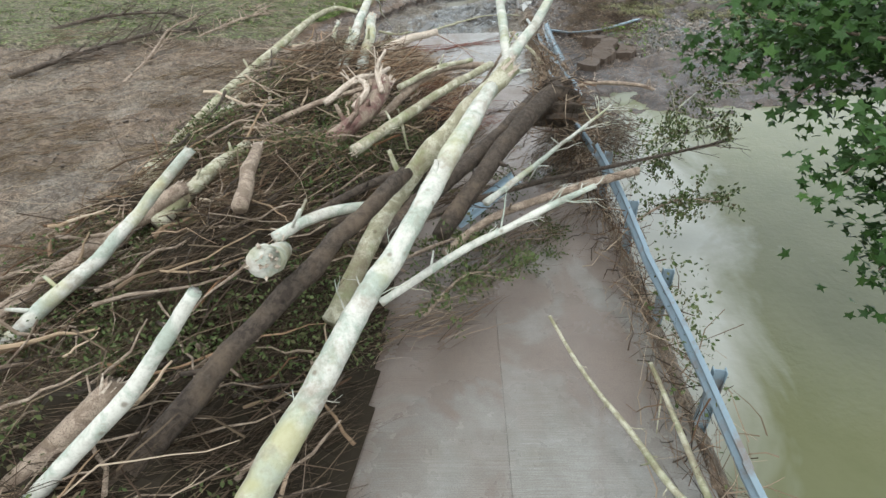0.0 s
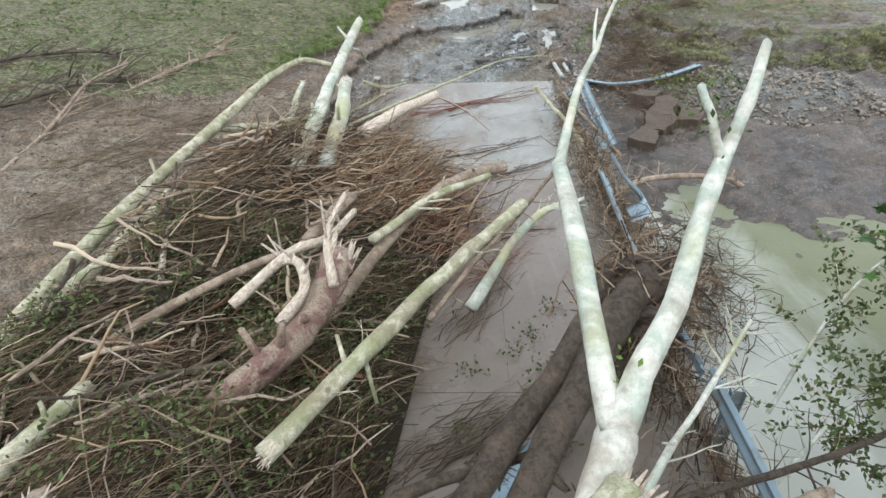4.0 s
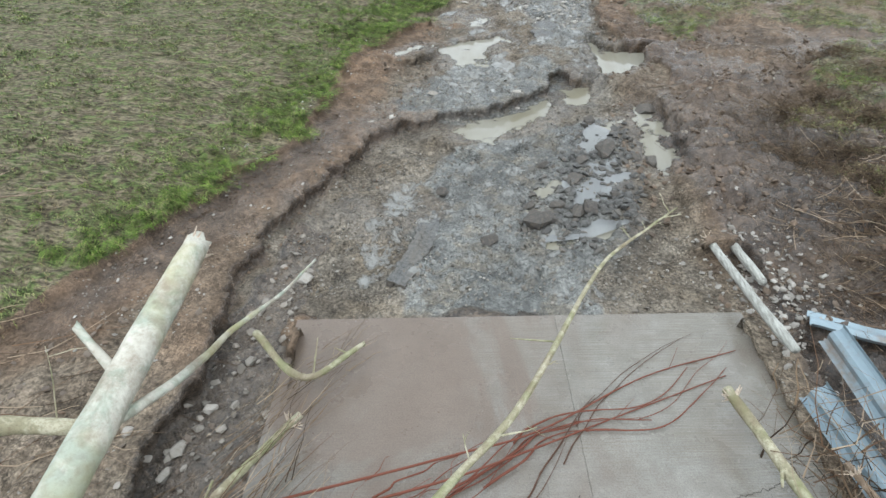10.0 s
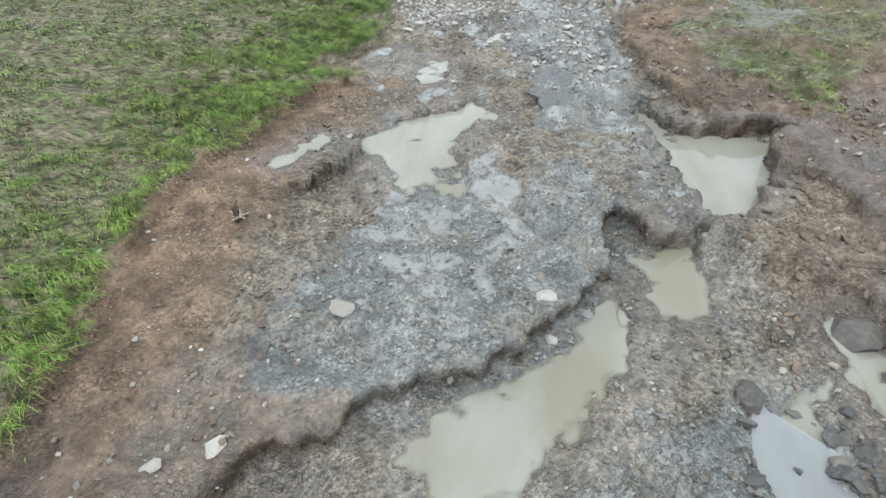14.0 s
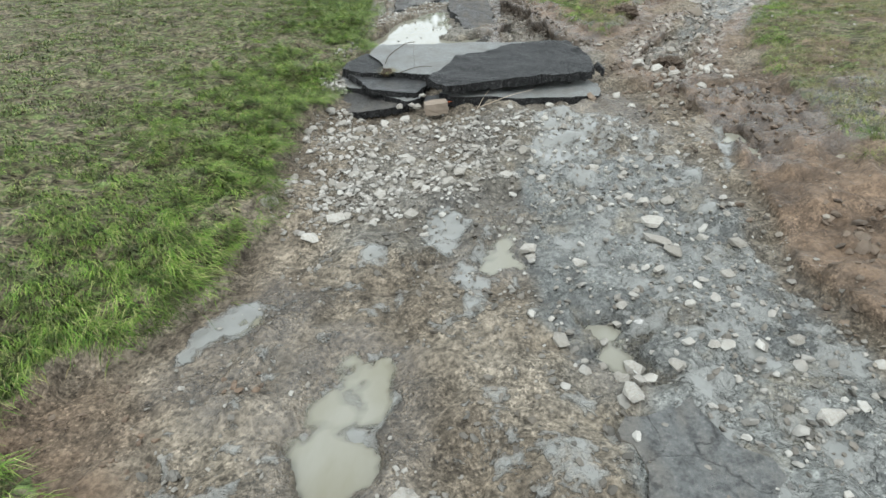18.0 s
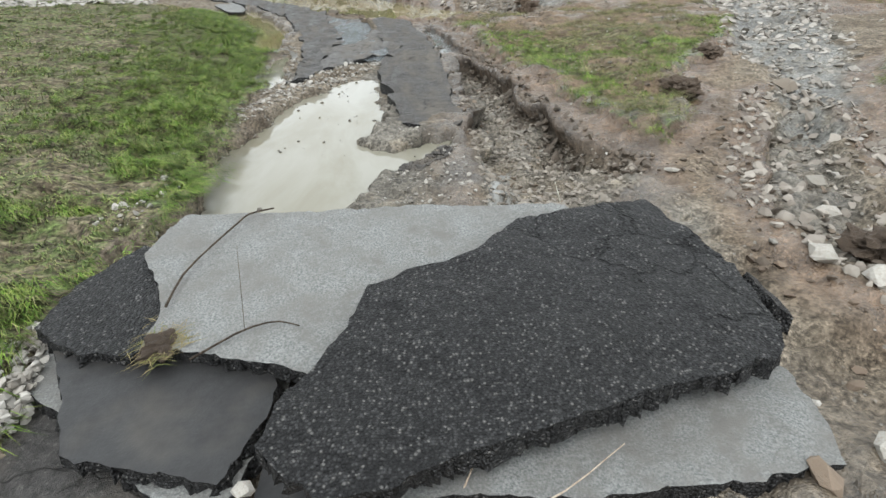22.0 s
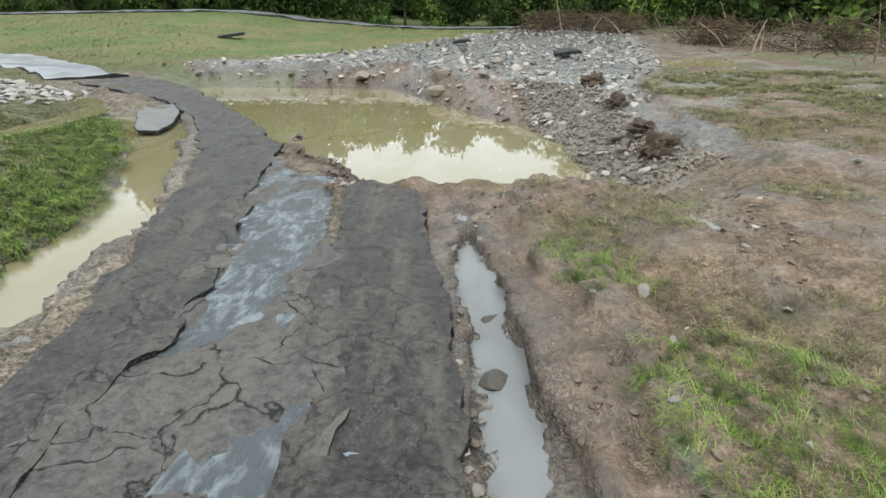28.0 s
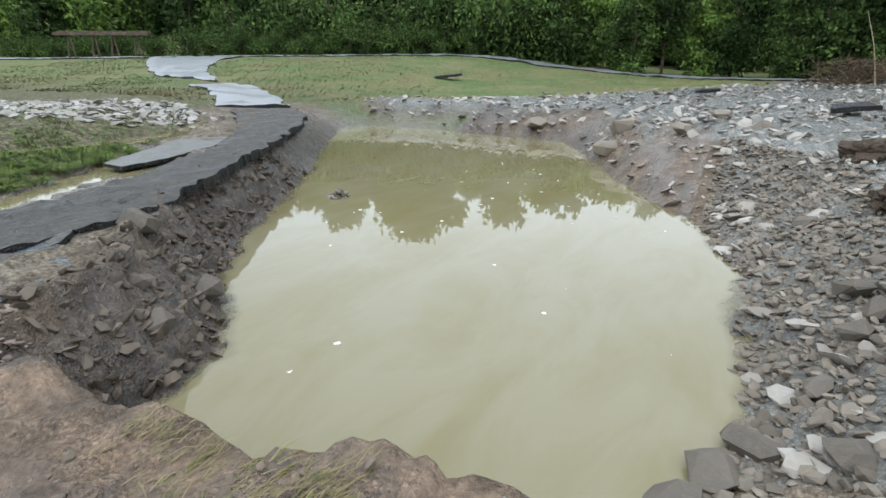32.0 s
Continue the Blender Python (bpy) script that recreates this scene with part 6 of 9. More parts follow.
    if k == 0:
        limb(made, [(2.95, -8.4, 3.6), (3.3, -7.6, 3.95), (3.64, -6.76, 4.32), (3.9, -6.1, 4.9)], 0.085, 0.035, M_PALE, 700)
        limb(made, [(3.64, -6.76, 4.32), (3.45, -6.5, 4.75)], 0.04, 0.025, M_PALE, 701)
        limb(made, [(2.95, -8.4, 3.6), (2.8, -7.4, 3.85), (2.64, -6.29, 3.95), (2.65, -5.94, 3.82), (2.66, -5.5, 3.76), (2.77, -4.79, 3.93), (2.86, -4.15, 3.98), (2.97, -3.9, 4.18), (3.09, -3.62, 4.45), (3.33, -2.85, 4.78)], 0.075, 0.016, M_PALE, 702)
        limb(made, [(2.97, -3.9, 4.18), (2.96, -3.7, 4.35), (2.98, -3.45, 4.5)], 0.022, 0.01, M_PALE, 703)
        for q, c in enumerate([(2.95, -3.4, 4.2), (3.25, -3.1, 4.5), (3.5, -6.6, 4.6), (2.95, -8.0, 3.75)]):
            sprout(made, c, (0.1, 0.12, 0.1), (90, 80, 40, 16)[q], 0.045, M_FOREST2, 720 + q)
    if k == 13:
        limb(made, [(-2.36, 3.1, 2.05), (-2.29, 3.84, 1.75), (-2.53, 4.85, 1.2), (-2.62, 5.83, 0.7), (-2.79, 7.24, 0.12)], 0.04, 0.015, M_PALE, 704)
    if k == 17:
        sprout(made, (-0.3, 3.3, 0.9), (0.1, 0.1, 0.08), 30, 0.05, M_FOREST2, 760)

# root wad at the end of the dark log
rs = np.random.RandomState(21)
n = 260
wad = new("root_wad")
wad.location = (3.75, -4.95, 1.75)
tagged(wad, "dark earthy root wad with broken roots", "root wad")
part("soil_ball", tube([(0.05, -0.3, -0.35), (0, 0, 0.05), (-0.05, 0.25, 0.25)], 0.42, 0.3, 14, 10, 0.22, 5), M_DARKBARK, wad)
part("root_mat", twig_batch(rs.randn(n) * 0.32, rs.randn(n) * 0.35, rs.randn(n) * 0.3, rs.rand(n) * 6.28, 0.3 + 0.6 * rs.rand(n), 0.006 + 0.01 * rs.rand(n), rs.randn(n) * 0.5, 6), M_TWIG, wad)["kind"] = "stuff"


def leafy(parent, points, n, leaves, size, mat, seed):
    """Side twigs with small leaves along a branch."""
    rs = np.random.RandomState(seed)
    c = curve([tuple(np.subtract(p, parent.location)) for p in points], 40)
    root = c[rs.randint(8, 40, n)]
    a, pitch, length = rs.rand(n) * 6.28, rs.normal(0.1, 0.4, n), 0.35 + 0.5 * rs.rand(n)
    d = np.stack([np.cos(a) * np.cos(pitch), np.sin(a) * np.cos(pitch), np.sin(pitch)], 1)
    mid = root + d * length[:, None] * 0.5
    part("twig_spray", twig_batch(mid[:, 0], mid[:, 1], mid[:, 2], a, length, np.full(n, 0.005), pitch, seed, 4, 4, 0.05), M_TWIG, parent)["kind"] = "stuff"
    k = rs.randint(n, size=n * leaves)
    p = root[k] + d[k] * (length[k] * (0.25 + 0.8 * rs.rand(len(k))))[:, None] + rs.randn(len(k), 3) * 0.045
    part("foliage", leaf_batch(p[:, 0], p[:, 1], p[:, 2], np.full(len(k), size), seed), mat, parent)["kind"] = "stuff"


for k, (pts, n, seed) in enumerate((([(5.0, -6.6, 0.5), (5.7, -6.0, 1.2), (6.4, -5.6, 1.5), (7.2, -5.0, 1.4)], 46, 801), ([(5.4, -5.4, 0.4), (6.2, -4.4, 1.3), (7.0, -3.7, 1.7), (7.9, -3.3, 1.6)], 30, 802), ([(5.2, -7.2, 0.3), (5.9, -7.1, 0.8), (6.6, -7.4, 1.0)], 34, 803), ([(2.0, -10.4, 0.6), (2.5, -9.8, 0.9), (3.0, -9.4, 0.7)], 26, 804), ([(1.6, -9.9, 1.2), (2.3, -9.0, 1.0), (2.9, -8.6, 0.6)], 26, 805))):
    made = log(pts, 0.03, 0.008, M_PALE if k < 2 else M_BROWNBARK, "leafy olive-green branch caught at the guardrail" if k < 3 else "leafy broken branch hanging from the heap", seed, (), 2, "branch")
    leafy(made, pts, n, 26, 0.075, M_SPRIG, seed + 10)


def bundle(a, b, n, spread_by, lift, mat, label, seed, name="roots", length=0.9, radius=0.006, fan=0.24):
    """A strand of roots or twigs along a line."""
    rs = np.random.RandomState(seed)
    t = rs.rand(n)
    x = a[0] + (b[0] - a[0]) * t + rs.randn(n) * spread_by
    y = a[1] + (b[1] - a[1]) * t + rs.randn(n) * spread_by
    z = rest(x, y) + 0.012 + rs.rand(n) * lift
    ang = math.atan2(b[1] - a[1], b[0] - a[0]) + rs.randn(n) * fan
    return stuff(name, twig_batch(x, y, z, ang, length * (0.4 + rs.rand(n)), radius * (0.5 + rs.rand(n)), rs.randn(n) * 0.04, seed, 5, 4, 0.06), mat, label, "roots")




def tress(line, n, spread_by, radius, mat, label, seed, name="root_tangle"):
    """A loose tress of winding roots, each its own piece."""
    rs = np.random.RandomState(seed)
    thing = new(name)
    thing.location = (*line[0][:2], 0)
    c = curve(line, 60)
    for k in range(n):
        a, b = sorted(rs.rand(2))
        if b - a < 0.25:
            a, b = max(0, a - 0.2), min(1, b + 0.2)
        i, j = int(a * 59), max(int(b * 59), int(a * 59) + 3)
        p = c[i : j + 1 : max(1, (j - i) // 7)].copy()
        side = np.cumsum(rs.randn(len(p), 2), axis=0) * spread_by * 0.6 + rs.randn(2) * spread_by * 1.2
        p[:, :2] += side
        p[:, 2] = rest(p[:, 0], p[:, 1]) + radius + np.maximum(0, p[:, 2]) * rs.rand() + 0.012 * rs.rand(len(p))
        p -= np.array(thing.location)
        r = radius * (0.45 + 0.9 * rs.rand())
        part("root", tube(p, r, r * 0.35, 5, 4 * len(p), 0.12, seed + k, True, 0.0, 1.2), mat, thing, smooth=True)
    return tagged(thing, label, "roots")


tress([(-3.2, 2.9, 0.25), (-2.15, 3.16, 0.25), (-1.39, 3.53, 0.18), (-0.65, 3.91, 0.12), (0.07, 4.54, 0.05)], 26, 0.09, 0.011, M_ROOT, "tangle of dark red roots spread over the deck", 31)
tress([(-0.65, 3.91, 0.08), (0.07, 4.54, 0.05), (0.36, 4.87, 0.03), (0.88, 5.07, 0.02), (1.6, 5.26, 0.02), (2.2, 5.91, 0.01), (2.65, 6.51, 0.0)], 9, 0.035, 0.011, M_ROOT, "winding red roots trailing over the concrete", 41)
tress([(-0.09, 3.79, 0.05), (0.4, 4.2, 0.03), (0.75, 4.96, 0.03), (1.22, 5.68, 0.02), (2.42, 6.84, 0.0)], 4, 0.03, 0.011, M_ROOTDARK, "dark winding roots lying on the concrete", 42)
tress([(-1.49, 3.63, 0.2), (-1.2, 4.1, 0.1), (-0.94, 4.54, 0.02)], 2, 0.02, 0.007, M_ROOT, "single thin red root on the deck", 45)
bundle((-2.7, 2.5), (-1.9, 4.4), 130, 0.22, 0.55, M_TWIG, "thin bare twigs at the deck edge", 43, "brush", 0.7, 0.0045)
bundle((-2.5, 1.2), (-1.5, 2.3), 300, 0.26, 0.7, M_DARKTWIG, "dark tangle of soaked twigs behind the poles", 44, "brush", 0.6, 0.006)
bundle((-2.0, 2.2), (-0.7, 3.3), 190, 0.2, 0.35, M_TAN, "swept rust-brown brush beside the poles", 46, "brush", 0.7, 0.0045)
bundle((-2.3, -0.4), (-1.2, 1.5), 700, 0.3, 1.0, M_DARKTWIG, "dark brush packed round the standing poles", 58, "brush", 0.6, 0.006, 0.75)
bundle((-1.4, 0.0), (-0.5, 1.6), 420, 0.25, 0.75, M_TWIG, "brown brush packed under the splintered log", 59, "brush", 0.7, 0.006, 0.75)
bundle((-0.9, -1.4), (0.6, 0.2), 520, 0.35, 0.9, M_TWIG, "springy rust-brown brush at the front of the heap", 60, "brush", 0.9, 0.008, 0.75)
log([(-2.74, 2.94, 0.25), (-2.4, 3.7, 0.3), (-1.97, 4.56, 0.32)], 0.05, 0.04, M_MOSSY, "mossy broken stick at the deck corner", 47, (1,), 3)
log([(-0.12, 2.75, 1.0), (0.05, 3.2, 0.75), (0.6, 3.5, 0.35), (1.1, 3.5, 0.2), (1.5, 3.55, 0.05)], 0.018, 0.004, M_WOOD, "thin peeled shoot bent down to the deck", 48, (), 1, "branch")
tress([(0.2, 1.4, 0.1), (1.2, 1.95, 0.03), (1.9, 2.4, 0.02), (2.5, 2.95, 0.0)], 9, 0.11, 0.007, M_ROOTDARK, "dark strand of wet roots across the deck", 34)
tress([(0.4, 0.1, 0.1), (1.3, 0.6, 0.03), (2.2, 1.2, 0.02), (3.1, 2.0, 0.0)], 10, 0.11, 0.007, M_ROOTDARK, "dark strand of wet roots across the deck", 35)
tress([(1.0, -2.2, 0.1), (1.8, -1.6, 0.05), (2.5, -1.2, 0.02), (2.9, -0.6, 0.0)], 10, 0.12, 0.007, M_ROOTDARK, "dark strand of wet roots across the deck", 36)
bundle((1.3, -3.2), (2.3, -1.9), 90, 0.14, 0.1, M_ROOT, "red fibrous roots draped on the deck", 37, length=0.6, radius=0.004)
bundle((3.7, -5.0), (4.8, -2.6), 520, 0.3, 0.9, M_DARKTWIG, "dark tangle of soaked roots against the guardrail", 51, "brush", 0.7, 0.008)
bundle((3.6, -5.4), (4.6, -3.4), 160, 0.3, 0.9, M_TWIG, "brown drift twigs caught at the guardrail", 52, "brush", 0.8, 0.007)
bundle((1.3, -6.6), (2.6, -5.4), 150, 0.22, 0.12, M_DARKTWIG, "dark wet twigs strewn over the silted deck", 53, "brush", 0.7, 0.007)
bundle((1.4, -4.2), (2.1, -2.6), 110, 0.16, 0.12, M_DARKTWIG, "dark wet twigs strewn over the silted deck", 54, "brush", 0.6, 0.006)
bundle((2.6, -8.6), (4.4, -6.2), 150, 0.25, 0.15, M_DARKTWIG, "dark wet twigs strewn over the silted deck", 55, "brush", 0.6, 0.006)
q = np.random.RandomState(56)
c = q.rand(46, 2) * (2.6, 5.6) + (1.4, -9.0)
c = np.repeat(c, 46, 0) + q.randn(46 * 46, 2) * 0.11
stuff("leaf_litter", leaf_batch(c[:, 0], c[:, 1], rest(c[:, 0], c[:, 1]) + 0.02 + 0.07 * q.rand(len(c)), np.full(len(c), 0.06), 57), M_SPRIG, "muddy green leaves clotted on the wet deck", "leaves")
bundle((1.4, -8.4), (3.6, -7.2), 90, 0.2, 0.15, M_TWIG, "dark twigs on the wet deck", 38, length=0.8)
bundle((1.2, -10.6), (2.6, -9.6), 110, 0.25, 0.3, M_TWIG, "bare twigs beside the heap", 39, length=0.8)
bundle((-2.6, 4.2), (-1.7, 5.9), 70, 0.16, 0.16, M_FIBRE, "brushy grass and twigs at the deck corner", 40, length=0.5, radius=0.004)

for k, pts in enumerate(([(-1.9, 3.75, 0.2), (-0.6, 4.35, 0.16), (0.4, 4.9, 0.05), (1.5, 5.75, 0.02), (2.6, 6.3, 0.015)], [(-1.6, 3.6, 0.25), (-0.4, 4.2, 0.15), (0.7, 4.9, 0.03), (1.2, 5.2, 0.02), (2.4, 5.9, 0.015)], [(-0.3, 3.2, 0.9), (0.6, 3.05, 0.5), (1.2, 2.9, 0.1)], [(0.3, 1.5, 0.02), (1.3, 2.0, 0.02), (2.5, 2.95, 0.02)], [(0.5, 0.1, 0.03), (1.8, 0.9, 0.02), (3.1, 2.0, 0.02)], [(1.5, -2.0, 0.03), (2.3, -1.3, 0.02), (2.6, -0.5, 0.02)], [(2.3, -1.3, 0.02), (2.9, -1.2, 0.02)])):
    log(pts, 0.014, 0.006, M_ROOT if k < 3 else M_DARKBARK, "long reddish root trailing over the deck" if k < 3 else "dark wet root lying over the deck", 330 + k, (), 3, "root")

# ---- guardrail ----
PROFILE = [(0.0, 0.0), (0.045, 0.035), (0.045, 0.075), (0.0, 0.13), (0.0, 0.18), (0.045, 0.235), (0.045, 0.275), (0.0, 0.31)]


def wbeam(points, lean=0.0, n=24):
    """A ribbed steel beam along a line of its lower edge; lean tips it over, in degrees."""
    c = curve(points, n)
    t = np.gradient(c, axis=0)
    t /= np.linalg.norm(t, axis=1)[:, None]
    out = np.stack([-t[:, 1], t[:, 0], np.zeros(n)], 1)
    out /= np.linalg.norm(out, axis=1)[:, None]
    up = np.cross(t, out)
    up *= np.sign(up[:, 2:3] + 1e-9)
    a = np.radians(np.linspace(*lean, n) if isinstance(lean, tuple) else np.full(n, lean))[:, None]
    o2, u2 = out * np.cos(a) + up * np.sin(a), up * np.cos(a) - out * np.sin(a)
    rows = []
    for thick in (0.0, -0.006):
        for dx, dz in PROFILE:
            rows.append(c + o2 * (dx + thick) + u2 * dz)
    v = np.stack(rows, 1)
    m, k = v.shape[1], len(PROFILE)
    faces = []
    ring = list(range(k)) + list(range(2 * k - 1, k - 1, -1))
    for i in range(n - 1):
        for p, q in zip(ring, ring[1:] + ring[:1]):
            faces.append([i * m + p, i * m + q, (i + 1) * m + q, (i + 1) * m + p])
    faces += [[j for j in ring], [(n - 1) * m + j for j in ring][::-1]]
    return v.reshape(-1, 3), faces


def post(parent, x, y, z0, z1):
    bm = bmesh.new()
    for dx, dy, w, d in ((0, -0.07, 0.1, 0.012), (0, 0.07, 0.1, 0.012), (0, 0, 0.012, 0.13)):
        m = Matrix.Translation((x + dy, y + dx, (z0 + z1) / 2)) @ Matrix.Diagonal((d, w, z1 - z0, 1))
        bmesh.ops.create_cube(bm, size=1, matrix=m)
    return part("post", bm, M_STEEL, parent)


def edge_xy(v, out=0.0):
    return deck_xy(HALF - 0.02 + out, v)


M_GREYWOOD = mat_wood("weathered_grey_wood", (0.28, 0.28, 0.25), (0.5, 0.51, 0.47))


def build_rail():
    rail = new("guardrail")
    tagged(rail, "dented galvanised guardrail along the deck edge", "guardrail")
    v0, v1 = -27.0, -12.6
    for k in range(4):
        a, b = v0 + k * 3.6, v0 + (k + 1) * 3.6 + 0.1
        pa, pb = edge_xy(a), edge_xy(b)
        mid = edge_xy((a + b) / 2, 0.03)
        part("beam", wbeam([(*pa, 0.74), (*mid, 0.75 + 0.02 * (k % 2)), (*pb, 0.74)], -12 + 3 * k), M_STEEL, rail)
    for k in range(8):
        x, y = edge_xy(v0 + 0.9 + k * 1.9, 0.16)
        post(rail, x, y, -0.4, 1.0)
    for pts, lean, label in (
        ([(*edge_xy(-12.4), 0.7), (*edge_xy(-9.5, -0.05), 0.5), (*edge_xy(-7.2, -0.05), 0.6)], (-15, -40), "twisted blue-grey guardrail length hung with drift"),
        ([(*edge_xy(-8.6, 0.12), 0.45), (4.55, -1.1, 0.5), (4.28, -0.24, 0.52), (4.1, 0.6, 0.55)], (-30, -35), "bent blue-grey guardrail length hung with drift"),
        ([(3.36, 6.25, 0.32), (3.62, 3.9, 0.35), (3.95, 1.3, 0.45)], (-32, -25), "torn-off guardrail beam lying along the deck edge"),
        ([(3.02, 5.6, 0.12), (3.3, 3.9, 0.2), (3.8, 1.4, 0.3)], (-40, -32), "flattened guardrail beam lying on the deck edge"),
        ([(2.15, -7.5, 0.2), (2.67, -6.67, 0.26), (3.18, -5.78, 0.3)], (-70, -60), "blue-grey guardrail length buried under the logs"),
        ([(3.5, 6.7, 0.16), (4.5, 6.5, 0.12), (5.8, 7.0, 0.14), (7.2, 7.9, 0.3)], (-101, -104), "guardrail beam bent away from the bridge"),
    ):
        t = new("guardrail_beam")
        tagged(t, label, "guardrail")
        part("beam", wbeam(pts, lean, 30), M_STEEL, t)
    log([(2.7, 8.4, 0.12), (2.82, 7.1, 0.3), (2.96, 5.9, 0.5)], 0.055, 0.06, M_GREYWOOD, "weathered split timber beside the rail", 301, (0,), 0, "timber")
    log([(3.0, 8.3, 0.12), (3.15, 7.4, 0.18)], 0.06, 0.06, M_GREYWOOD, "short weathered timber offcut", 302, (), 0, "timber")
    log([(2.95, 4.6, 0.5), (3.5, 2.9, 0.55), (4.2, 1.3, 0.4)], 0.03, 0.05, M_BROWNBARK, "rust-brown split pole across the rails", 303, (0,), 1, "timber")
    rs = np.random.RandomState(61)
    n = 4200
    v = rs.uniform(-25, -1.5, n)
    dens = np.interp(v, [-25, -18, -13, -10, -5, -2], [0.2, 0.35, 0.6, 1.0, 1.0, 0.5])
    v = v[rs.rand(n) < dens]
    n = len(v)
    x, y = deck_xy(HALF + rs.normal(-0.1, 0.22, n), v)
    stuff("rail_drift", twig_batch(x, y, 0.05 + rs.rand(n) ** 1.6 * 0.75, rs.normal(1.75, 0.7, n), 0.3 + 0.8 * rs.rand(n), 0.003 + 0.009 * rs.rand(n) ** 2, rs.normal(-0.1, 0.6, n), 14), M_TWIG, "brown drift twigs caught on the guardrail", "sticks")
    n = 520
    x, y = rs.normal(5.3, 0.4, n), rs.normal(-2.2, 0.9, n)
    stuff("bank_drift", twig_batch(x, y, -0.35 + rs.rand(n) ** 1.5 * 0.6, rs.normal(0.3, 1.2, n), 0.3 + 0.9 * rs.rand(n), 0.003 + 0.007 * rs.rand(n), rs.normal(0, 0.35, n), 15), M_DARKTWIG, "pile of dark drift branches beside the bridge", "sticks")
    n = 900
    x, y = rs.normal(5.2, 0.7, n), rs.normal(6.6, 1.8, n)
    stuff("bank_drift", twig_batch(x, y, heights(x, y) + rs.rand(n) ** 2 * 0.35, rs.rand(n) * 6.28, 0.25 + 0.6 * rs.rand(n), 0.003 + 0.004 * rs.rand(n), rs.normal(0.1, 0.35, n), 16), M_TWIG, "dead brush on the eroded east bank", "sticks")
    x, y, z = rs.normal(5.55, 0.15, 420), rs.normal(-10.2, 0.7, 420), rs.normal(0.75, 0.25, 420)
    stuff("rail_sprigs", leaf_batch(x, y, z, np.full(420, 0.07), 17), M_SPRIG, "muddy green sprigs hanging on the rail", "leaves")


build_rail()

# ---- overhanging maple on the river bank ----


def build_maple():
    tree = new("maple_tree")
    tree.location = (12.5, -7.5, -0.6)
    tagged(tree, "maple with dark green lobed leaves hanging over the river", "tree")
    part("trunk", tube([(0, 0, -0.3), (-0.3, 0.1, 2.5), (-0.2, 0, 6.5)], 0.22, 0.12, 12, 14, 0.05, 1), M_BROWNBARK, tree, smooth=True)
    rs = np.random.RandomState(5)
    star = []
    for k in range(10):
        a, r = k / 10 * 6.283, 1.0 if k % 2 == 0 else 0.5
        star.append((math.cos(a) * r * (1.15 if k in (0, 2, 8) else 0.85), math.sin(a) * r))
    star = np.array(star)
    pieces_v, pieces_f, k = [], [], 0
    tips = [(-6.6, -1.3, 4.9), (-5.8, 1.3, 4.2), (-6.1, 2.6, 3.4), (-5.5, -3.0, 4.1), (-4.6, -2.4, 2.7), (-4.9, 0.4, 5.6), (-4.0, 1.6, 4.5), (-4.2, -0.8, 4.0), (-5.0, -1.0, 5.6), (-3.6, -3.6, 3.2), (-4.6, 3.2, 5.0), (-4.5, -2.0, 1.9), (-4.1, -3.2, 2.3), (-5.4, 0.0, 3.5), (-5.3, -1.8, 3.2), (-4.3, -0.9, 2.6), (-6.0, 0.6, 4.6), (-3.6, -2.4, 1.4)]
    for q, tip in enumerate(tips):
        start = (-0.25, 0, 2.2 + 0.35 * q)
        mid = tuple(np.array(start) * 0.45 + np.array(tip) * 0.55 + (0, 0, 0.5))
        part("limb", tube([start, mid, tip], 0.06, 0.012, 7, 12, 0.05, q), M_BROWNBARK, tree, smooth=True)
        c = curve([start, mid, tip], 30)[15:]
        for _ in range(520):
            p = c[rs.randint(len(c))] + rs.randn(3) * np.array([0.34, 0.34, 0.26])
            s = 0.07 + 0.06 * rs.rand()
            m = np.array(Euler((rs.randn() * 0.6, rs.randn() * 0.6, rs.rand() * 6.28)).to_matrix())
            v = np.column_stack([star * s, np.abs(star[:, 1]) * -0.25 * s]) @ m.T + p
            pieces_v.append(v)
            pieces_f.append(list(range(k, k + 10)))
            k += 10
    part("crown", (np.vstack(pieces_v), pieces_f), M_LEAF, tree)


build_maple()

# ---- broken asphalt ----


def ragged(poly, step=0.12, amount=0.035, seed=0, bite=0.0):
    out, rs = [], np.random.RandomState(seed + 9)
    for k, a in enumerate(poly):
        b = poly[(k + 1) % len(poly)]
        d = math.dist(a, b)
        m = max(1, int(d / step))
        for j in range(m):
            t = j / m
            x, y = a[0] + (b[0] - a[0]) * t, a[1] + (b[1] - a[1]) * t
            out.append((x + 4 * amount * float(fbm(np.array(x), np.array(y), 2.2, 4, seed)) + bite * rs.randn(), y + 4 * amount * float(fbm(np.array(x), np.array(y), 2.2, 4, seed + 50)) + bite * rs.randn()))
    return out


def sheet(poly, thick, top, side, seed, step=0.12, amount=0.03, cell=0.16, relief=0.012, bite=0.0):
    """A broken plate: an inner grid for relief, a ragged rim and torn sides. Lies in its own xy plane."""
    p = ragged(poly if area(poly) > 0 else poly[::-1], step, amount, seed, bite)
    bm = bmesh.new()
    vs = [bm.verts.new((x, y, 0)) for x, y in p]
    bm.faces.new(vs)
    xs, ys = [q[0] for q in p], [q[1] for q in p]
    for axis, lo, hi in ((0, min(xs), max(xs)), (1, min(ys), max(ys))):
        for c in np.arange(lo + cell * 0.5, hi, cell):
            co, no = ((c, 0, 0), (1, 0, 0)) if axis == 0 else ((0, c, 0), (0, 1, 0))
            bmesh.ops.bisect_plane(bm, geom=bm.verts[:] + bm.edges[:] + bm.faces[:], plane_co=co, plane_no=no)
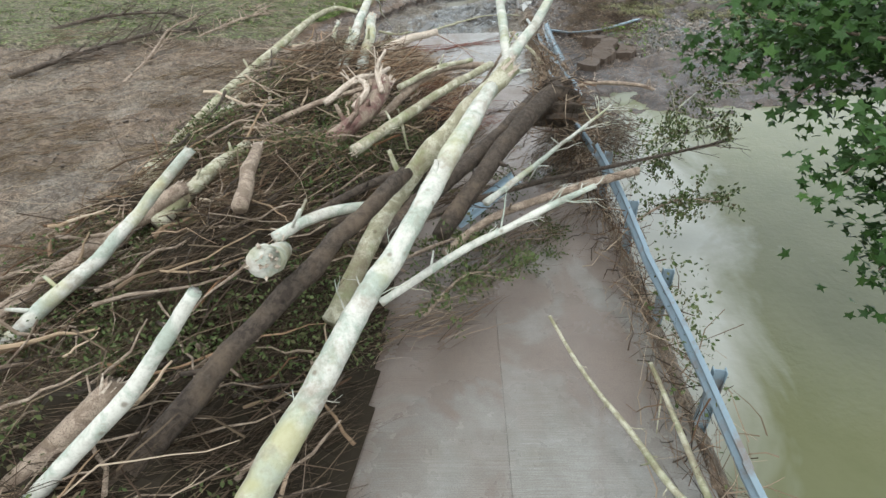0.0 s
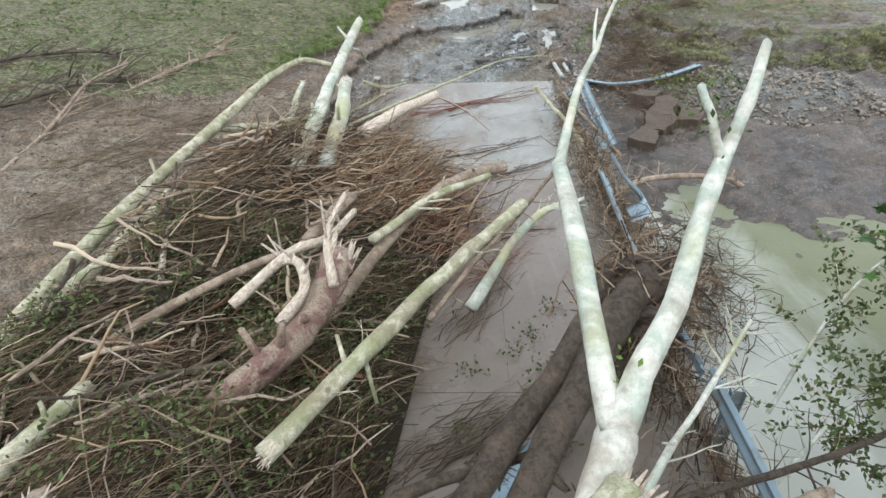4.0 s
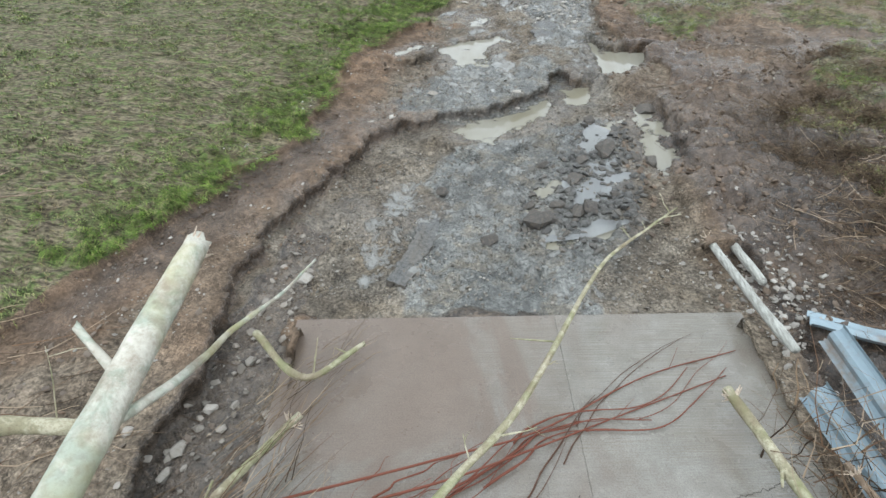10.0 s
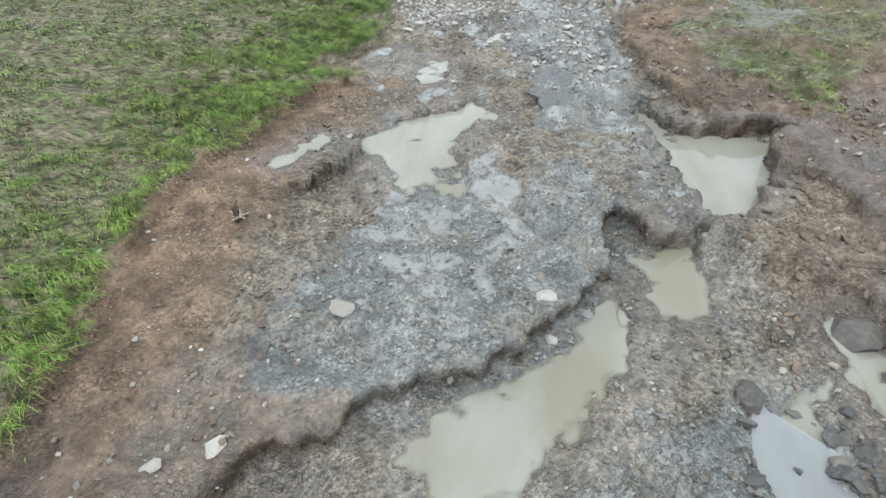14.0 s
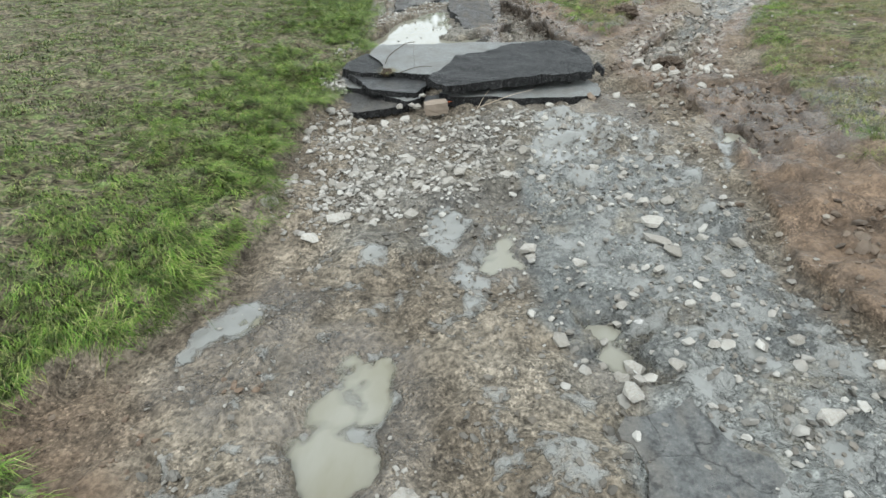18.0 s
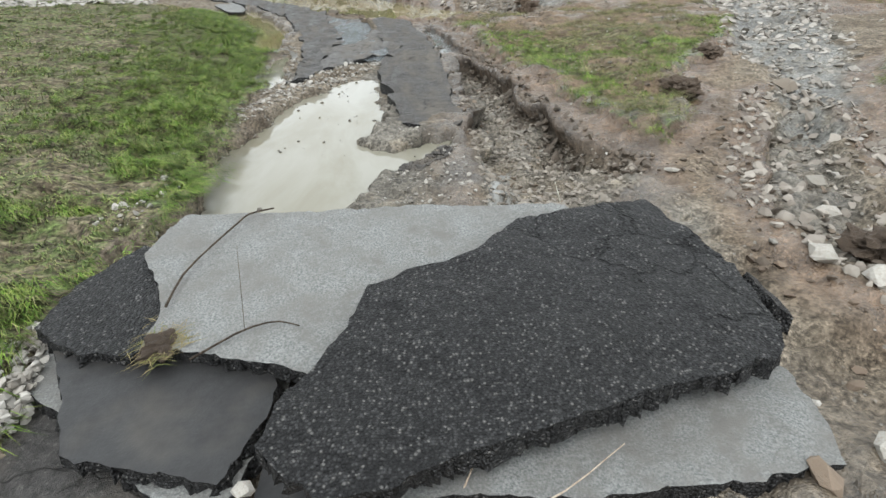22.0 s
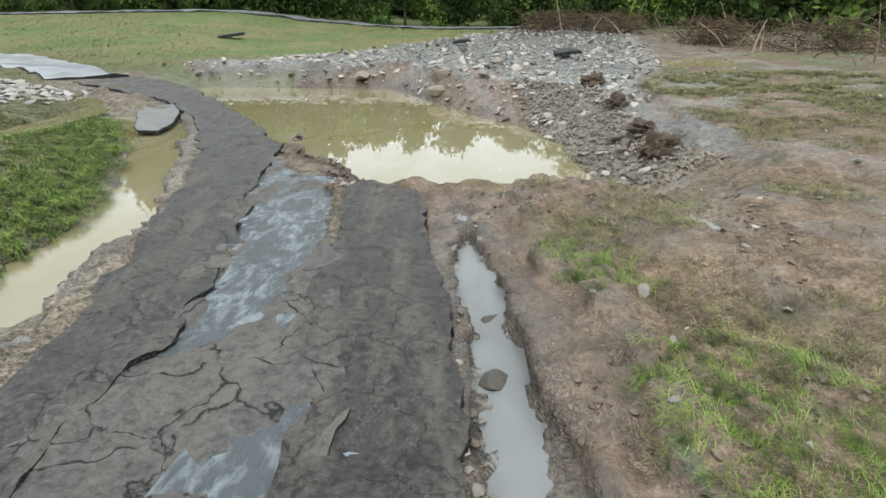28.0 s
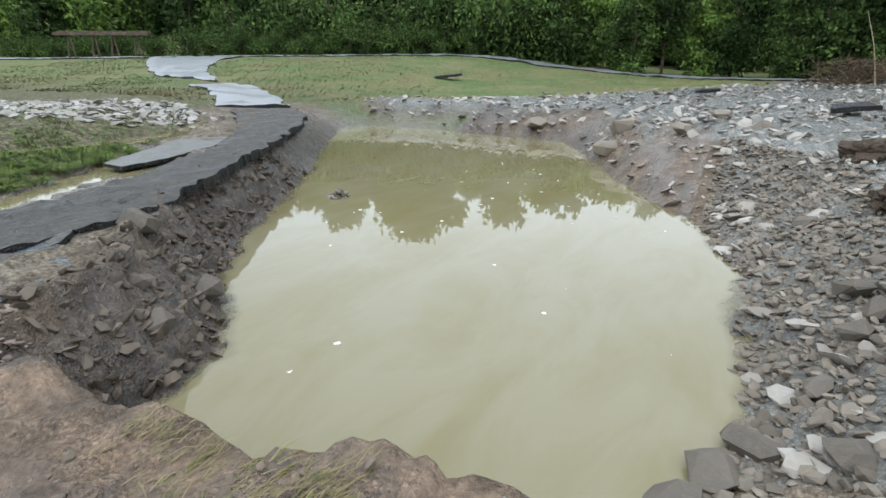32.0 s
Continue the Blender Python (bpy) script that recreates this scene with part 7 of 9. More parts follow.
    rim = [e for e in bm.edges if len(e.link_faces) == 1]
    r = bmesh.ops.extrude_edge_only(bm, edges=rim)
    rs = np.random.RandomState(seed + 1)
    low = [g for g in r["geom"] if isinstance(g, bmesh.types.BMVert)]
    for g in low:
        g.co.z -= thick * (0.85 + 0.3 * rs.rand())
        g.co.x += rs.randn() * 0.018
        g.co.y += rs.randn() * 0.018
    lowset = set(low)
    bm.verts.ensure_lookup_table()
    tops = [v for v in bm.verts if v not in lowset]
    x, y = np.array([v.co.x for v in tops]), np.array([v.co.y for v in tops])
    dz = fbm(x, y, 2.5, 4, seed) * relief * 2
    for v, d in zip(tops, dz):
        v.co.z += float(d)
    bmesh.ops.recalc_face_normals(bm, faces=bm.faces[:])
    if sum(f.normal.z for f in bm.faces) < 0:
        bmesh.ops.reverse_faces(bm, faces=bm.faces[:])
    for f in bm.faces:
        f.material_index = 0 if abs(f.normal.z) > 0.55 else 1
    me = bpy.data.meshes.new("plate")
    bm.to_mesh(me)
    bm.free()
    me.materials.append(top)
    me.materials.append(side)
    return me


def plate(poly, z, thick, top, side, label, seed, tilt=(0, 0), name="asphalt_slab", kind="", group="", category="asphalt slab", **more):
    cx, cy = sum(p[0] for p in poly) / len(poly), sum(p[1] for p in poly) / len(poly)
    me = sheet([(x - cx, y - cy) for x, y in poly], thick, top, side, seed, **more)
    ob = new(name, me)
    ob.matrix_world = pose(cx, cy, z, tilt[0], tilt[1], 0)
    return tagged(ob, label, category, group, kind)


m = Mat("smooth_wet_slab", 0.32, 0.0, 0.4)
mm = m.ramp(m.noise(1.3, 4, 0.6), (0.54, 0.0), (0.68, 0.7))
M_WETSLAB = m.color(m.mix(mm, m.mix(m.noise(30, 4, 0.7), (0.012, 0.012, 0.0125), (0.034, 0.034, 0.034)), (0.06, 0.055, 0.048))).rough(m.ramp(m.noise(3, 4), (0.4, 0.42), (0.6, 0.68))).bump(m.noise(70, 3, 0.7), 0.5, 0.006).m
SLABS = [
    ([(-3.5, 25.3), (-2.9, 25.38), (-2.14, 25.6), (-1.77, 25.78), (-2.4, 26.4), (-3.0, 27.1), (-3.5, 26.6)], 0.15, 0.12, M_ASPHALT, "mud-filmed grey asphalt slab lying flat", (0, 0), 0.012),
    ([(-1.3, 25.86), (-1.05, 25.74), (0.18, 25.68), (1.19, 25.76), (1.26, 25.95), (1.3, 26.35), (1.1, 26.8), (-1.0, 26.7)], 0.21, 0.15, M_UNDER, "pale-topped asphalt slab under the black one", (0, 2), 0.015),
    ([(-3.17, 27.42), (-2.97, 26.68), (-2.49, 26.3), (-1.8, 25.72), (-1.6, 25.92), (-1.45, 26.6), (-2.2, 27.3)], 0.22, 0.1, M_UNDER, "grey upturned asphalt slab", (0, 1), 0.015),
    ([(-2.98, 27.0), (-2.71, 26.63), (-2.42, 26.06), (-1.65, 25.85), (-1.49, 26.3), (-1.55, 26.6), (-2.3, 27.3)], 0.34, 0.09, M_WETSLAB, "smooth wet black asphalt slab filmed with brown mud", (1, 3), 0.008),
    ([(-2.97, 26.96), (-2.9, 27.44), (-2.66, 27.84), (-2.2, 27.5), (-2.15, 27.0), (-2.3, 26.64), (-2.62, 26.68)], 0.46, 0.1, M_FRESH, "black asphalt slab beside the grass", (3, 1), 0.02),
    ([(-2.57, 27.65), (-2.43, 28.13), (-1.27, 28.08), (0.47, 27.95), (0.6, 27.3), (-0.3, 26.5), (-1.2, 26.3), (-1.36, 26.41), (-1.52, 26.49), (-1.91, 26.63), (-2.29, 26.71), (-2.27, 26.85), (-2.25, 27.01)], 0.47, 0.1, M_UNDER, "large pale grey slab turned underside up", (6, 0), 0.012),
    ([(-1.45, 25.85), (-1.33, 26.16), (-1.14, 26.53), (-0.99, 26.89), (-0.7, 27.07), (-0.37, 27.2), (0.09, 27.66), (0.44, 27.73), (1.05, 27.88), (1.18, 27.49), (1.3, 27.15), (1.23, 26.38), (1.14, 26.22), (0.51, 26.07), (0.04, 25.93), (-0.47, 25.78), (-0.91, 25.64), (-1.17, 25.62)], 0.53, 0.12, M_CRACKED, "large coarse black asphalt slab on the stack", (6.3, 3.4), 0.03),
    ([(1.4, 26.68), (1.5, 26.66), (1.57, 27.12), (1.45, 27.14)], 0.34, 0.1, M_FRESH, "small black asphalt chunk", (0, 35), 0.02),
    ([(-1.5, 25.72), (-1.2, 25.74), (-1.22, 26.0), (-1.5, 26.05)], 0.2, 0.08, M_WETSLAB, "small dark piece of asphalt wedged between the slabs", (4, -6), 0.01),
]
for k, (poly, z, thick, mat, label, tilt, relief) in enumerate(SLABS):
    plate(poly, z, thick, mat, M_FRESH, label, 40 + k, tilt, group="stacked asphalt slabs", relief=relief, amount=0.013, step=0.05, bite=0.007, cell=0.07)
plate([(-7.0, 47.3), (-7.6, 48.5), (-8.2, 49.6), (-8.1, 50.4), (-7.8, 50.9), (-7.3, 50.35), (-7.0, 49.3), (-6.65, 48.3), (-6.55, 47.3)], 0.1, 0.06, M_UNDER, M_FRESH, "long pale asphalt slab along the backwater", 61, (0, 3))
M_DUSTY = mat_asphalt("dusty_asphalt", (0.055, 0.053, 0.05), (0.125, 0.118, 0.11), 0.6, 0.16, 1.0)
ROAD = [
    ([(-1.55, 42.5), (-1.32, 42.78), (-0.5, 42.5), (-0.18, 40.0), (0.0, 38.7), (0.14, 36.2), (0.16, 34.9), (0.1, 33.9), (0.05, 32.4), (0.02, 31.4), (-0.8, 31.6), (-0.95, 33.2), (-1.12, 35.2), (-1.05, 36.4), (-0.9, 38.0), (-1.3, 39.4), (-1.46, 41.8)], 0.19, "cracked dark asphalt strip of the old lane"),
    ([(-2.9, 34.4), (-2.75, 35.1), (-2.85, 37.0), (-3.0, 38.0), (-3.2, 39.5), (-3.75, 42.0), (-4.6, 45.0), (-5.5, 47.2), (-7.2, 50.1), (-9.6, 52.8), (-14.6, 57.0), (-12.7, 58.4), (-10.2, 56.1), (-8.7, 54.3), (-7.1, 51.9), (-5.55, 49.3), (-4.2, 47.2), (-3.2, 45.4), (-2.88, 42.6), (-2.3, 40.5), (-2.2, 39.5), (-2.25, 38.4), (-2.4, 36.6), (-2.2, 35.6)], 0.19, "cracked dark asphalt strip bending along the pond"),
    ([(-3.2, 44.6), (-1.65, 42.6), (-1.3, 41.8), (-1.05, 39.4), (-0.65, 38.0), (-0.85, 36.5), (-1.3, 36.9), (-1.9, 36.1), (-2.3, 35.7), (-2.75, 36.6), (-2.65, 38.4), (-2.6, 39.5), (-2.7, 40.5), (-3.25, 42.6)], 0.162, "crumbled wet asphalt between the strips"),
]
for k, (poly, z, label) in enumerate(ROAD):
    laid = plate(poly, z - 0.055, 0.14, (M_LANE, M_ASPHALT, M_DUSTY)[k], M_FRESH, label, 70 + k, name="road", kind="structure", category="road", step=0.1, amount=0.045, cell=0.12, relief=0.045 if k < 2 else 0.05)
    if k == 2:
        co = np.array([v.co[:] for v in laid.data.vertices])
        wx, wy = co[:, 0] + laid.matrix_world.translation.x, co[:, 1] + laid.matrix_world.translation.y
        for bed in STREAMS:
            dip = 0.055 * (1 - smooth01(sdist(bed, wx, wy) + 0.5 * fbm(wx, wy, 1.6, 3, 52), -0.22, 0.12))
            for v, d in zip(laid.data.vertices, dip):
                v.co.z -= float(d)

M_OLDROAD = mat_asphalt("old_road_base", (0.075, 0.078, 0.077), (0.16, 0.163, 0.158), 0.6, 0.2, 0.5)
M_MUDCRUST = mat_asphalt("mud_crusted_base", (0.05, 0.046, 0.04), (0.125, 0.112, 0.096), 0.7, 0.2)
for k, (poly, z, label) in enumerate((
    ([(-0.02, 19.5), (-0.08, 18.7), (-0.04, 17.9), (-0.08, 17.0), (0.3, 16.9), (0.45, 18.0), (0.65, 19.0), (0.4, 19.7)], 0.125, "flat remnant of grey road base showing through silt"),
    ([(-1.88, 7.1), (-1.62, 7.9), (-1.52, 9.2), (-1.7, 10.4), (-1.3, 10.3), (-1.2, 9.2), (-1.25, 7.9), (-1.5, 7.0)], -0.105, "grey ledge of old road base in the washed-out bed"),
)):
    plate(poly, z, 0.16, M_OLDROAD, M_MUDCRUST, label, 640 + k, (1, 1.5), name="road_base", kind="structure", category="road", step=0.07, amount=0.07, cell=0.14, relief=0.04)

# cable on the upturned slab
log([(-2.22, 27.0, 0.5), (-2.2, 27.3, 0.54), (-2.1, 27.6, 0.57), (-1.98, 27.88, 0.6), (-1.92, 28.0, 0.61), (-1.75, 28.05, 0.62)], 0.008, 0.007, M_DARKBARK, "thin black cable trailing over the pale slab", 990, (), 0, "cable")["category"] = "cable"

# ---- far road ----


def follow(name, poly, lift, mat, label, cell=1.0, seed=5):
    """A paved piece that follows the ground."""
    me = sheet(poly, 0.15, mat, M_FRESH, seed, 0.6, 0.1, cell, 0.0)
    x, y = np.array([v.co.x for v in me.vertices]), np.array([v.co.y for v in me.vertices])
    z = heights(x, y)
    for v, h in zip(me.vertices, z):
        v.co.z += float(h) + lift
    return tagged(new(name, me), label, "road", kind="structure")


m = Mat("wet_far_paving", 0.3)
M_PAVED = m.color(m.mix(m.noise(0.6, 5, 0.6), (0.15, 0.16, 0.17), (0.23, 0.24, 0.25))).m
FAR_ROADS = ([(-15.7, 57.2), (-18.8, 59.9), (-22.5, 62.6), (-26.7, 64.9), (-24.7, 66.4), (-21.0, 64.5), (-16.2, 61.0), (-13.2, 58.8)], [(-27.4, 67.8), (-32, 69.2), (-37.8, 70.9), (-44.7, 75.2), (-53, 81), (-64, 89.5), (-50.0, 91.5), (-48, 87), (-45.4, 83.6), (-39.3, 77.0), (-33, 71.8)])
follow("road", FAR_ROADS[0], 0.12, M_PAVED, "pale wet remnant of the paved road")
follow("road", FAR_ROADS[1], 0.1, M_PAVED, "pale wet road leading to the junction")
follow("road", [(-160, 84), (-160, 88), (-40, 95), (0, 98.5), (40, 101), (40, 98.5), (0, 95.5), (-40, 91.5)], 0.12, M_PAVED, "narrow paved road along the foot of the hill", 4.0)

# ---- stones ----


def hull(seed, flat):
    rs = np.random.RandomState(seed)
    bm = bmesh.new()
    for _ in range(19):
        p = rs.randn(3)
        p /= np.linalg.norm(p) ** 0.9
        bm.verts.new(p * (1.0, 0.5 + 0.45 * rs.rand(), flat))
    r = bmesh.ops.convex_hull(bm, input=bm.verts[:])
    loose = [v for v in bm.verts if not v.link_faces]
    bmesh.ops.delete(bm, geom=loose, context="VERTS")
    bm.verts.index_update()
    v = np.array([q.co[:] for q in bm.verts])
    f = [[q.index for q in t.verts] for t in bm.faces]
    bm.free()
    return v / np.abs(v).max(), np.array(f)


CHIPS = [hull(k, 0.62) for k in range(8)]
FLATS = [hull(20 + k, 0.32) for k in range(8)]


def strew(name, x, y, size, mat, label, seed, shapes=CHIPS, z=None, sink=0.25, tilt=0.25):
    """Many loose stones as one mesh."""
    rs = np.random.RandomState(seed)
    z = heights(x, y) if z is None else z
    verts, faces, k = [], [], 0
    a, t1, t2 = rs.rand(len(x)) * 6.28, rs.randn(len(x)) * tilt, rs.randn(len(x)) * tilt
    which = rs.randint(len(shapes), size=len(x))
    for q, (v, f) in enumerate(shapes):
        i = np.where(which == q)[0]
        if not len(i):
            continue
        c, s = np.cos(a[i]), np.sin(a[i])
        p = v[None] * size[i][:, None, None]
        px = p[..., 0] * c[:, None] - p[..., 1] * s[:, None]
        py = p[..., 0] * s[:, None] + p[..., 1] * c[:, None]
        pz = p[..., 2] + px * t1[i][:, None] + py * t2[i][:, None]
        low = np.abs(v[:, 2]).max() * (1 - 2 * sink)
        w = np.stack([px + x[i][:, None], py + y[i][:, None], pz + (z[i] + size[i] * low)[:, None]], -1)
        verts.append(w.reshape(-1, 3))
        faces.append((f[None] + (np.arange(len(i)) * len(v))[:, None, None] + k).reshape(-1, 3))
        k += len(i) * len(v)
    return stuff(name, (np.vstack(verts), np.vstack(faces)), mat, label, "stones")


def inside(poly, n, rs, pad=0.0, bias=None):
    xs, ys = [p[0] for p in poly], [p[1] for p in poly]
    x, y = rs.uniform(min(xs), max(xs), n), rs.uniform(min(ys), max(ys), n)
    k = sdist(poly, x, y) < pad
    return x[k], y[k]


m = Mat("brown_mud", 0.7, 0.0, 0.2)
mm = m.noise(5, 5, 0.65)
M_MUD = m.color(m.mix(mm, (0.055, 0.041, 0.03), (0.11, 0.083, 0.062))).bump(mm, 0.8, 0.06).m
for k, (poly, z) in enumerate((([(4.95, 3.9), (5.45, 5.3), (6.0, 5.45), (6.0, 4.45), (5.6, 3.7)], 0.1), ([(6.05, 5.5), (6.75, 4.9), (6.45, 4.25), (6.05, 4.4)], 0.05), ([(4.6, 3.0), (5.0, 3.85), (5.5, 3.6), (5.25, 2.85)], 0.02), ([(4.9, 5.6), (5.2, 6.1), (5.8, 6.0), (5.5, 5.5)], 0.16))):
    plate(poly, z, 0.5, M_MUD, M_MUD, "slumped slab of smooth brown mud on the river bank", 610 + k, (9 - 5 * k, -7 + 3 * k), "mud_slab", "", "mud slabs on the bank", "mud slab", amount=0.06, relief=0.03)
M_FOAM = Mat("foam", 0.7).color((0.7, 0.68, 0.6)).m
FAN = [(-3.15, 25.5), (-2.0, 25.5), (-0.4, 25.4), (0.4, 25.3), (0.05, 24.4), (-0.3, 23.6), (-0.7, 22.3), (-1.4, 21.9), (-2.5, 21.8), (-2.95, 22.1), (-3.1, 23.6)]
rs = np.random.RandomState(77)
x, y = inside(FAN, 12000, rs, 0.12)
k = rs.rand(len(x)) < (1 - smooth01(sdist(FAN, x, y), -0.5, 0.12) * 0.8) * (0.3 + 0.6 * smooth01(fbm(x, y, 1.3, 3, 67) + 0.12 * (y - 24), -0.15, 0.15))
x, y = x[k], y[k]
strew("gravel", x, y, 0.006 + 0.044 * rs.rand(len(x)) ** 4.6, M_STONE, "fan of pale broken limestone gravel", 1, sink=0.2)
x, y = rs.uniform(-3.2, 2.0, 9000), rs.uniform(6.8, 25.2, 9000)
k = (x > turf_edge(y) + 0.4) & (fbm(x, y, 0.9, 3, 61) > -0.12)
x, y = x[k], y[k]
strew("road_chippings", x, y, 0.006 + 0.022 * rs.rand(len(x)) ** 3, mat_stone("road_chips", (0.13, 0.12, 0.1), (0.36, 0.345, 0.31)), "small stone chips pressed into the washed road", 2, sink=0.2)
# crumbs of mud and earth, each with its own shadow
def crumbs(name, n, box, ok, size, a, b, label, seed):
    q = np.random.RandomState(seed)
    x, y = q.uniform(box[0], box[1], n), q.uniform(box[2], box[3], n)
    k = ok(x, y)
    x, y = x[k], y[k]
    strew(name, x, y, size[0] + size[1] * q.rand(len(x)) ** 2.6, mat_stone(name + "_soil", a, b), label, seed, CHIPS, sink=0.3, tilt=0.35)


def dry(x, y):
    wetness = np.ones(len(x), bool)
    for poly, level, deep in HOLES.values():
        wetness &= near(poly, x, y, 1) > 0.05
    return wetness


crumbs("road_crumbs", 9000, (-3.6, 2.2, 6.8, 25.2), lambda x, y: (x > turf_edge(y) + 0.6) & (fbm(x, y, 1.1, 4, 62) > 0.02) & dry(x, y), (0.006, 0.036), (0.055, 0.053, 0.047), (0.18, 0.17, 0.15), "grey-brown lumps of mud and grit on the washed road", 201)
crumbs("shoulder_crumbs", 5500, (-6.2, -2.4, 3, 20), lambda x, y: (x > turf_edge(y)) & (x < turf_edge(y) + 2.0) & (fbm(x, y, 1.4, 3, 63) > -0.05), (0.006, 0.03), (0.06, 0.038, 0.024), (0.19, 0.125, 0.08), "crumbled orange-brown clay along the shoulder", 202)
crumbs("bank_crumbs", 9000, (1.7, 7.5, 6.5, 28), lambda x, y: (layout(x, y)[1] < 0.3) & (fbm(x, y, 1.2, 3, 64) > -0.05) & dry(x, y), (0.008, 0.06), (0.05, 0.034, 0.023), (0.165, 0.115, 0.078), "crumbled brown earth on the east bank", 203)
crumbs("rim_crumbs", 6000, (-1.2, 3.6, 28, 44.5), lambda x, y: (layout(x, y)[1] < 0.5) & (near(POND, x, y, 2) > 0) & (fbm(x, y, 1.2, 3, 65) > -0.02) & dry(x, y) & (x > 0.1), (0.006, 0.04), (0.055, 0.04, 0.029), (0.19, 0.145, 0.105), "brown earth crumbs along the ditch and pond rim", 204)
crumbs("mud_crumbs", 6000, (-12, -3.0, -10, 6), lambda x, y: (np.abs(deck_uv(x, y)[0]) > HALF + 0.1) & (fbm(x * 0.72 + y * 0.7, (y * 0.72 - x * 0.7) * 4.0, 0.5, 3, 58) > 0.0), (0.008, 0.05), (0.05, 0.037, 0.028), (0.17, 0.135, 0.105), "lumps of brown mud on the silted flat", 205)
x, y = inside([(0.3, 25.2), (2.1, 24.6), (1.8, 21.5), (1.7, 18.8), (0.4, 18.4), (-0.6, 20.0), (-0.8, 21.8), (0.0, 24.0)], 620, rs)
strew("road_stones", x, y, 0.012 + 0.045 * rs.rand(len(x)) ** 2.2, M_STONE, "pale angular stones lying on the wet road", 3, CHIPS)
q = np.random.RandomState(441)
x, y = inside(GULLY, 1500, q, 0.35)
strew("gully_stones", x, y, 0.012 + 0.075 * q.rand(len(x)) ** 2.6, mat_stone("gully_rubble", (0.13, 0.11, 0.09), (0.4, 0.365, 0.32)), "brown and pale rubble along the washed gully", 442, FLATS + CHIPS, sink=0.25, tilt=0.4)
q = np.random.RandomState(431)
x, y = inside([(0.0, 8.0), (1.9, 8.0), (2.1, 10.8), (2.0, 12.6), (1.1, 12.7), (0.6, 11.0), (0.0, 10.6)], 420, q)
strew("rubble", x, y, 0.02 + 0.075 * q.rand(len(x)) ** 2.0, mat_stone("asphalt_rubble", (0.035, 0.037, 0.038), (0.1, 0.104, 0.1)), "broken grey asphalt rubble standing in the water", 432, CHIPS, sink=0.3, tilt=0.3)
x, y = inside(DITCH, 7500, rs, -0.05)
strew("ditch_gravel", x, y, 0.007 + 0.042 * rs.rand(len(x)) ** 4, mat_stone("brown_gravel", (0.12, 0.105, 0.088), (0.33, 0.3, 0.255)), "brown-grey gravel in the scoured ditch", 4, FLATS + CHIPS)
n = 750
y = rs.uniform(29.6, 37.2, n)
x = np.interp(y, [29.2, 30, 30.8, 32.3, 34.8, 37.5], [1.7, 1.9, 1.55, 1.25, 1.1, 0.8]) + rs.normal(-0.08, 0.1, n)
strew("ditch_shale", x, y, 0.012 + 0.06 * rs.rand(n) ** 2.4, mat_stone("dark_brown_shale", (0.035, 0.027, 0.02), (0.11, 0.085, 0.065)), "dark shaly lumps fallen from the torn ditch bank", 24, CHIPS, sink=0.2, tilt=0.5)
x, y = inside(GULLY, 900, rs, 0.2)
strew("gully_gravel", x, y, 0.01 + 0.05 * rs.rand(len(x)) ** 2.6, M_ROCKS, "pale gravel washed down the gully", 5)
x, y = rs.uniform(-2.9, -0.9, 900), rs.uniform(34.2, 37.5, 900)
k = np.abs((x + 2.7) - (y - 34.2) * 0.55) < 0.55
strew("verge_gravel", x[k], y[k], 0.015 + 0.045 * rs.rand(k.sum()) ** 2, M_STONE, "pale gravel between road and puddle", 6)
x, y = rs.uniform(-3.4, -2.6, 500), rs.uniform(28.5, 35, 500)
strew("verge_stones", x, y, 0.01 + 0.035 * rs.rand(500) ** 2, M_STONE, "small stones on the muddy verge", 7)
x, y = rs.uniform(0.0, 0.3, 240), rs.uniform(36.5, 41.6, 240)
strew("trench_stones", x, y, 0.008 + 0.045 * rs.rand(240) ** 3.5, M_ROCKS, "broken stones along the asphalt edge", 8)
# pond banks
x, y = rs.uniform(-6.5, -0.6, 9000), rs.uniform(43.2, 53, 9000)
d = near(POND, x, y, 4)
k = (d > -0.08) & (d < 0.9)
strew("bank_rubble", x[k], y[k], 0.015 + 0.07 * rs.rand(k.sum()) ** 2.6, mat_stone("brown_shale", (0.036, 0.026, 0.019), (0.14, 0.105, 0.077)), "dark shaly rubble on the cut bank under the road", 9, FLATS + CHIPS, sink=0.3, tilt=0.5)
x, y = rs.uniform(2.2, 5.5, 12000), rs.uniform(44.2, 56, 12000)
d = near(POND, x, y, 4)
k = (d > -0.1) & (d < 2.4) & (x < 4.6 - (y - 46) * 0.03)
M_SHALE = mat_stone("grey_shale", (0.092, 0.074, 0.056), (0.275, 0.235, 0.188))
strew("shore_stones", x[k], y[k], 0.014 + 0.058 * rs.rand(k.sum()) ** 2.2, M_SHALE, "flat grey stones along the pond shore", 10, FLATS + CHIPS, tilt=0.3)
x, y = inside(BAR, 16000, rs, 0.3)
k = rs.rand(len(x)) < np.clip((62 / (y + 2)) ** 4, 0.05, 1)
x, y = x[k], y[k]
strew("gravel_bar", x, y, (0.04 + 0.13 * rs.rand(len(x)) ** 2.2) * (0.6 + y / 110), mat_stone("bar_stones", (0.24, 0.215, 0.185), (0.5, 0.47, 0.425)), "broad bar of pale flood-washed stones", 11, FLATS, tilt=0.3)
x, y = inside([(-21, 51.5), (-16.5, 56.4), (-12.2, 54.6), (-11.3, 50.6), (-14, 48.8)], 1900, rs)
strew("rubble_patch", x, y, 0.05 + 0.16 * rs.rand(len(x)) ** 2, mat_stone("pale_rubble", (0.24, 0.23, 0.21), (0.46, 0.445, 0.415)), "pale rubble beside the flooded verge", 12, FLATS)
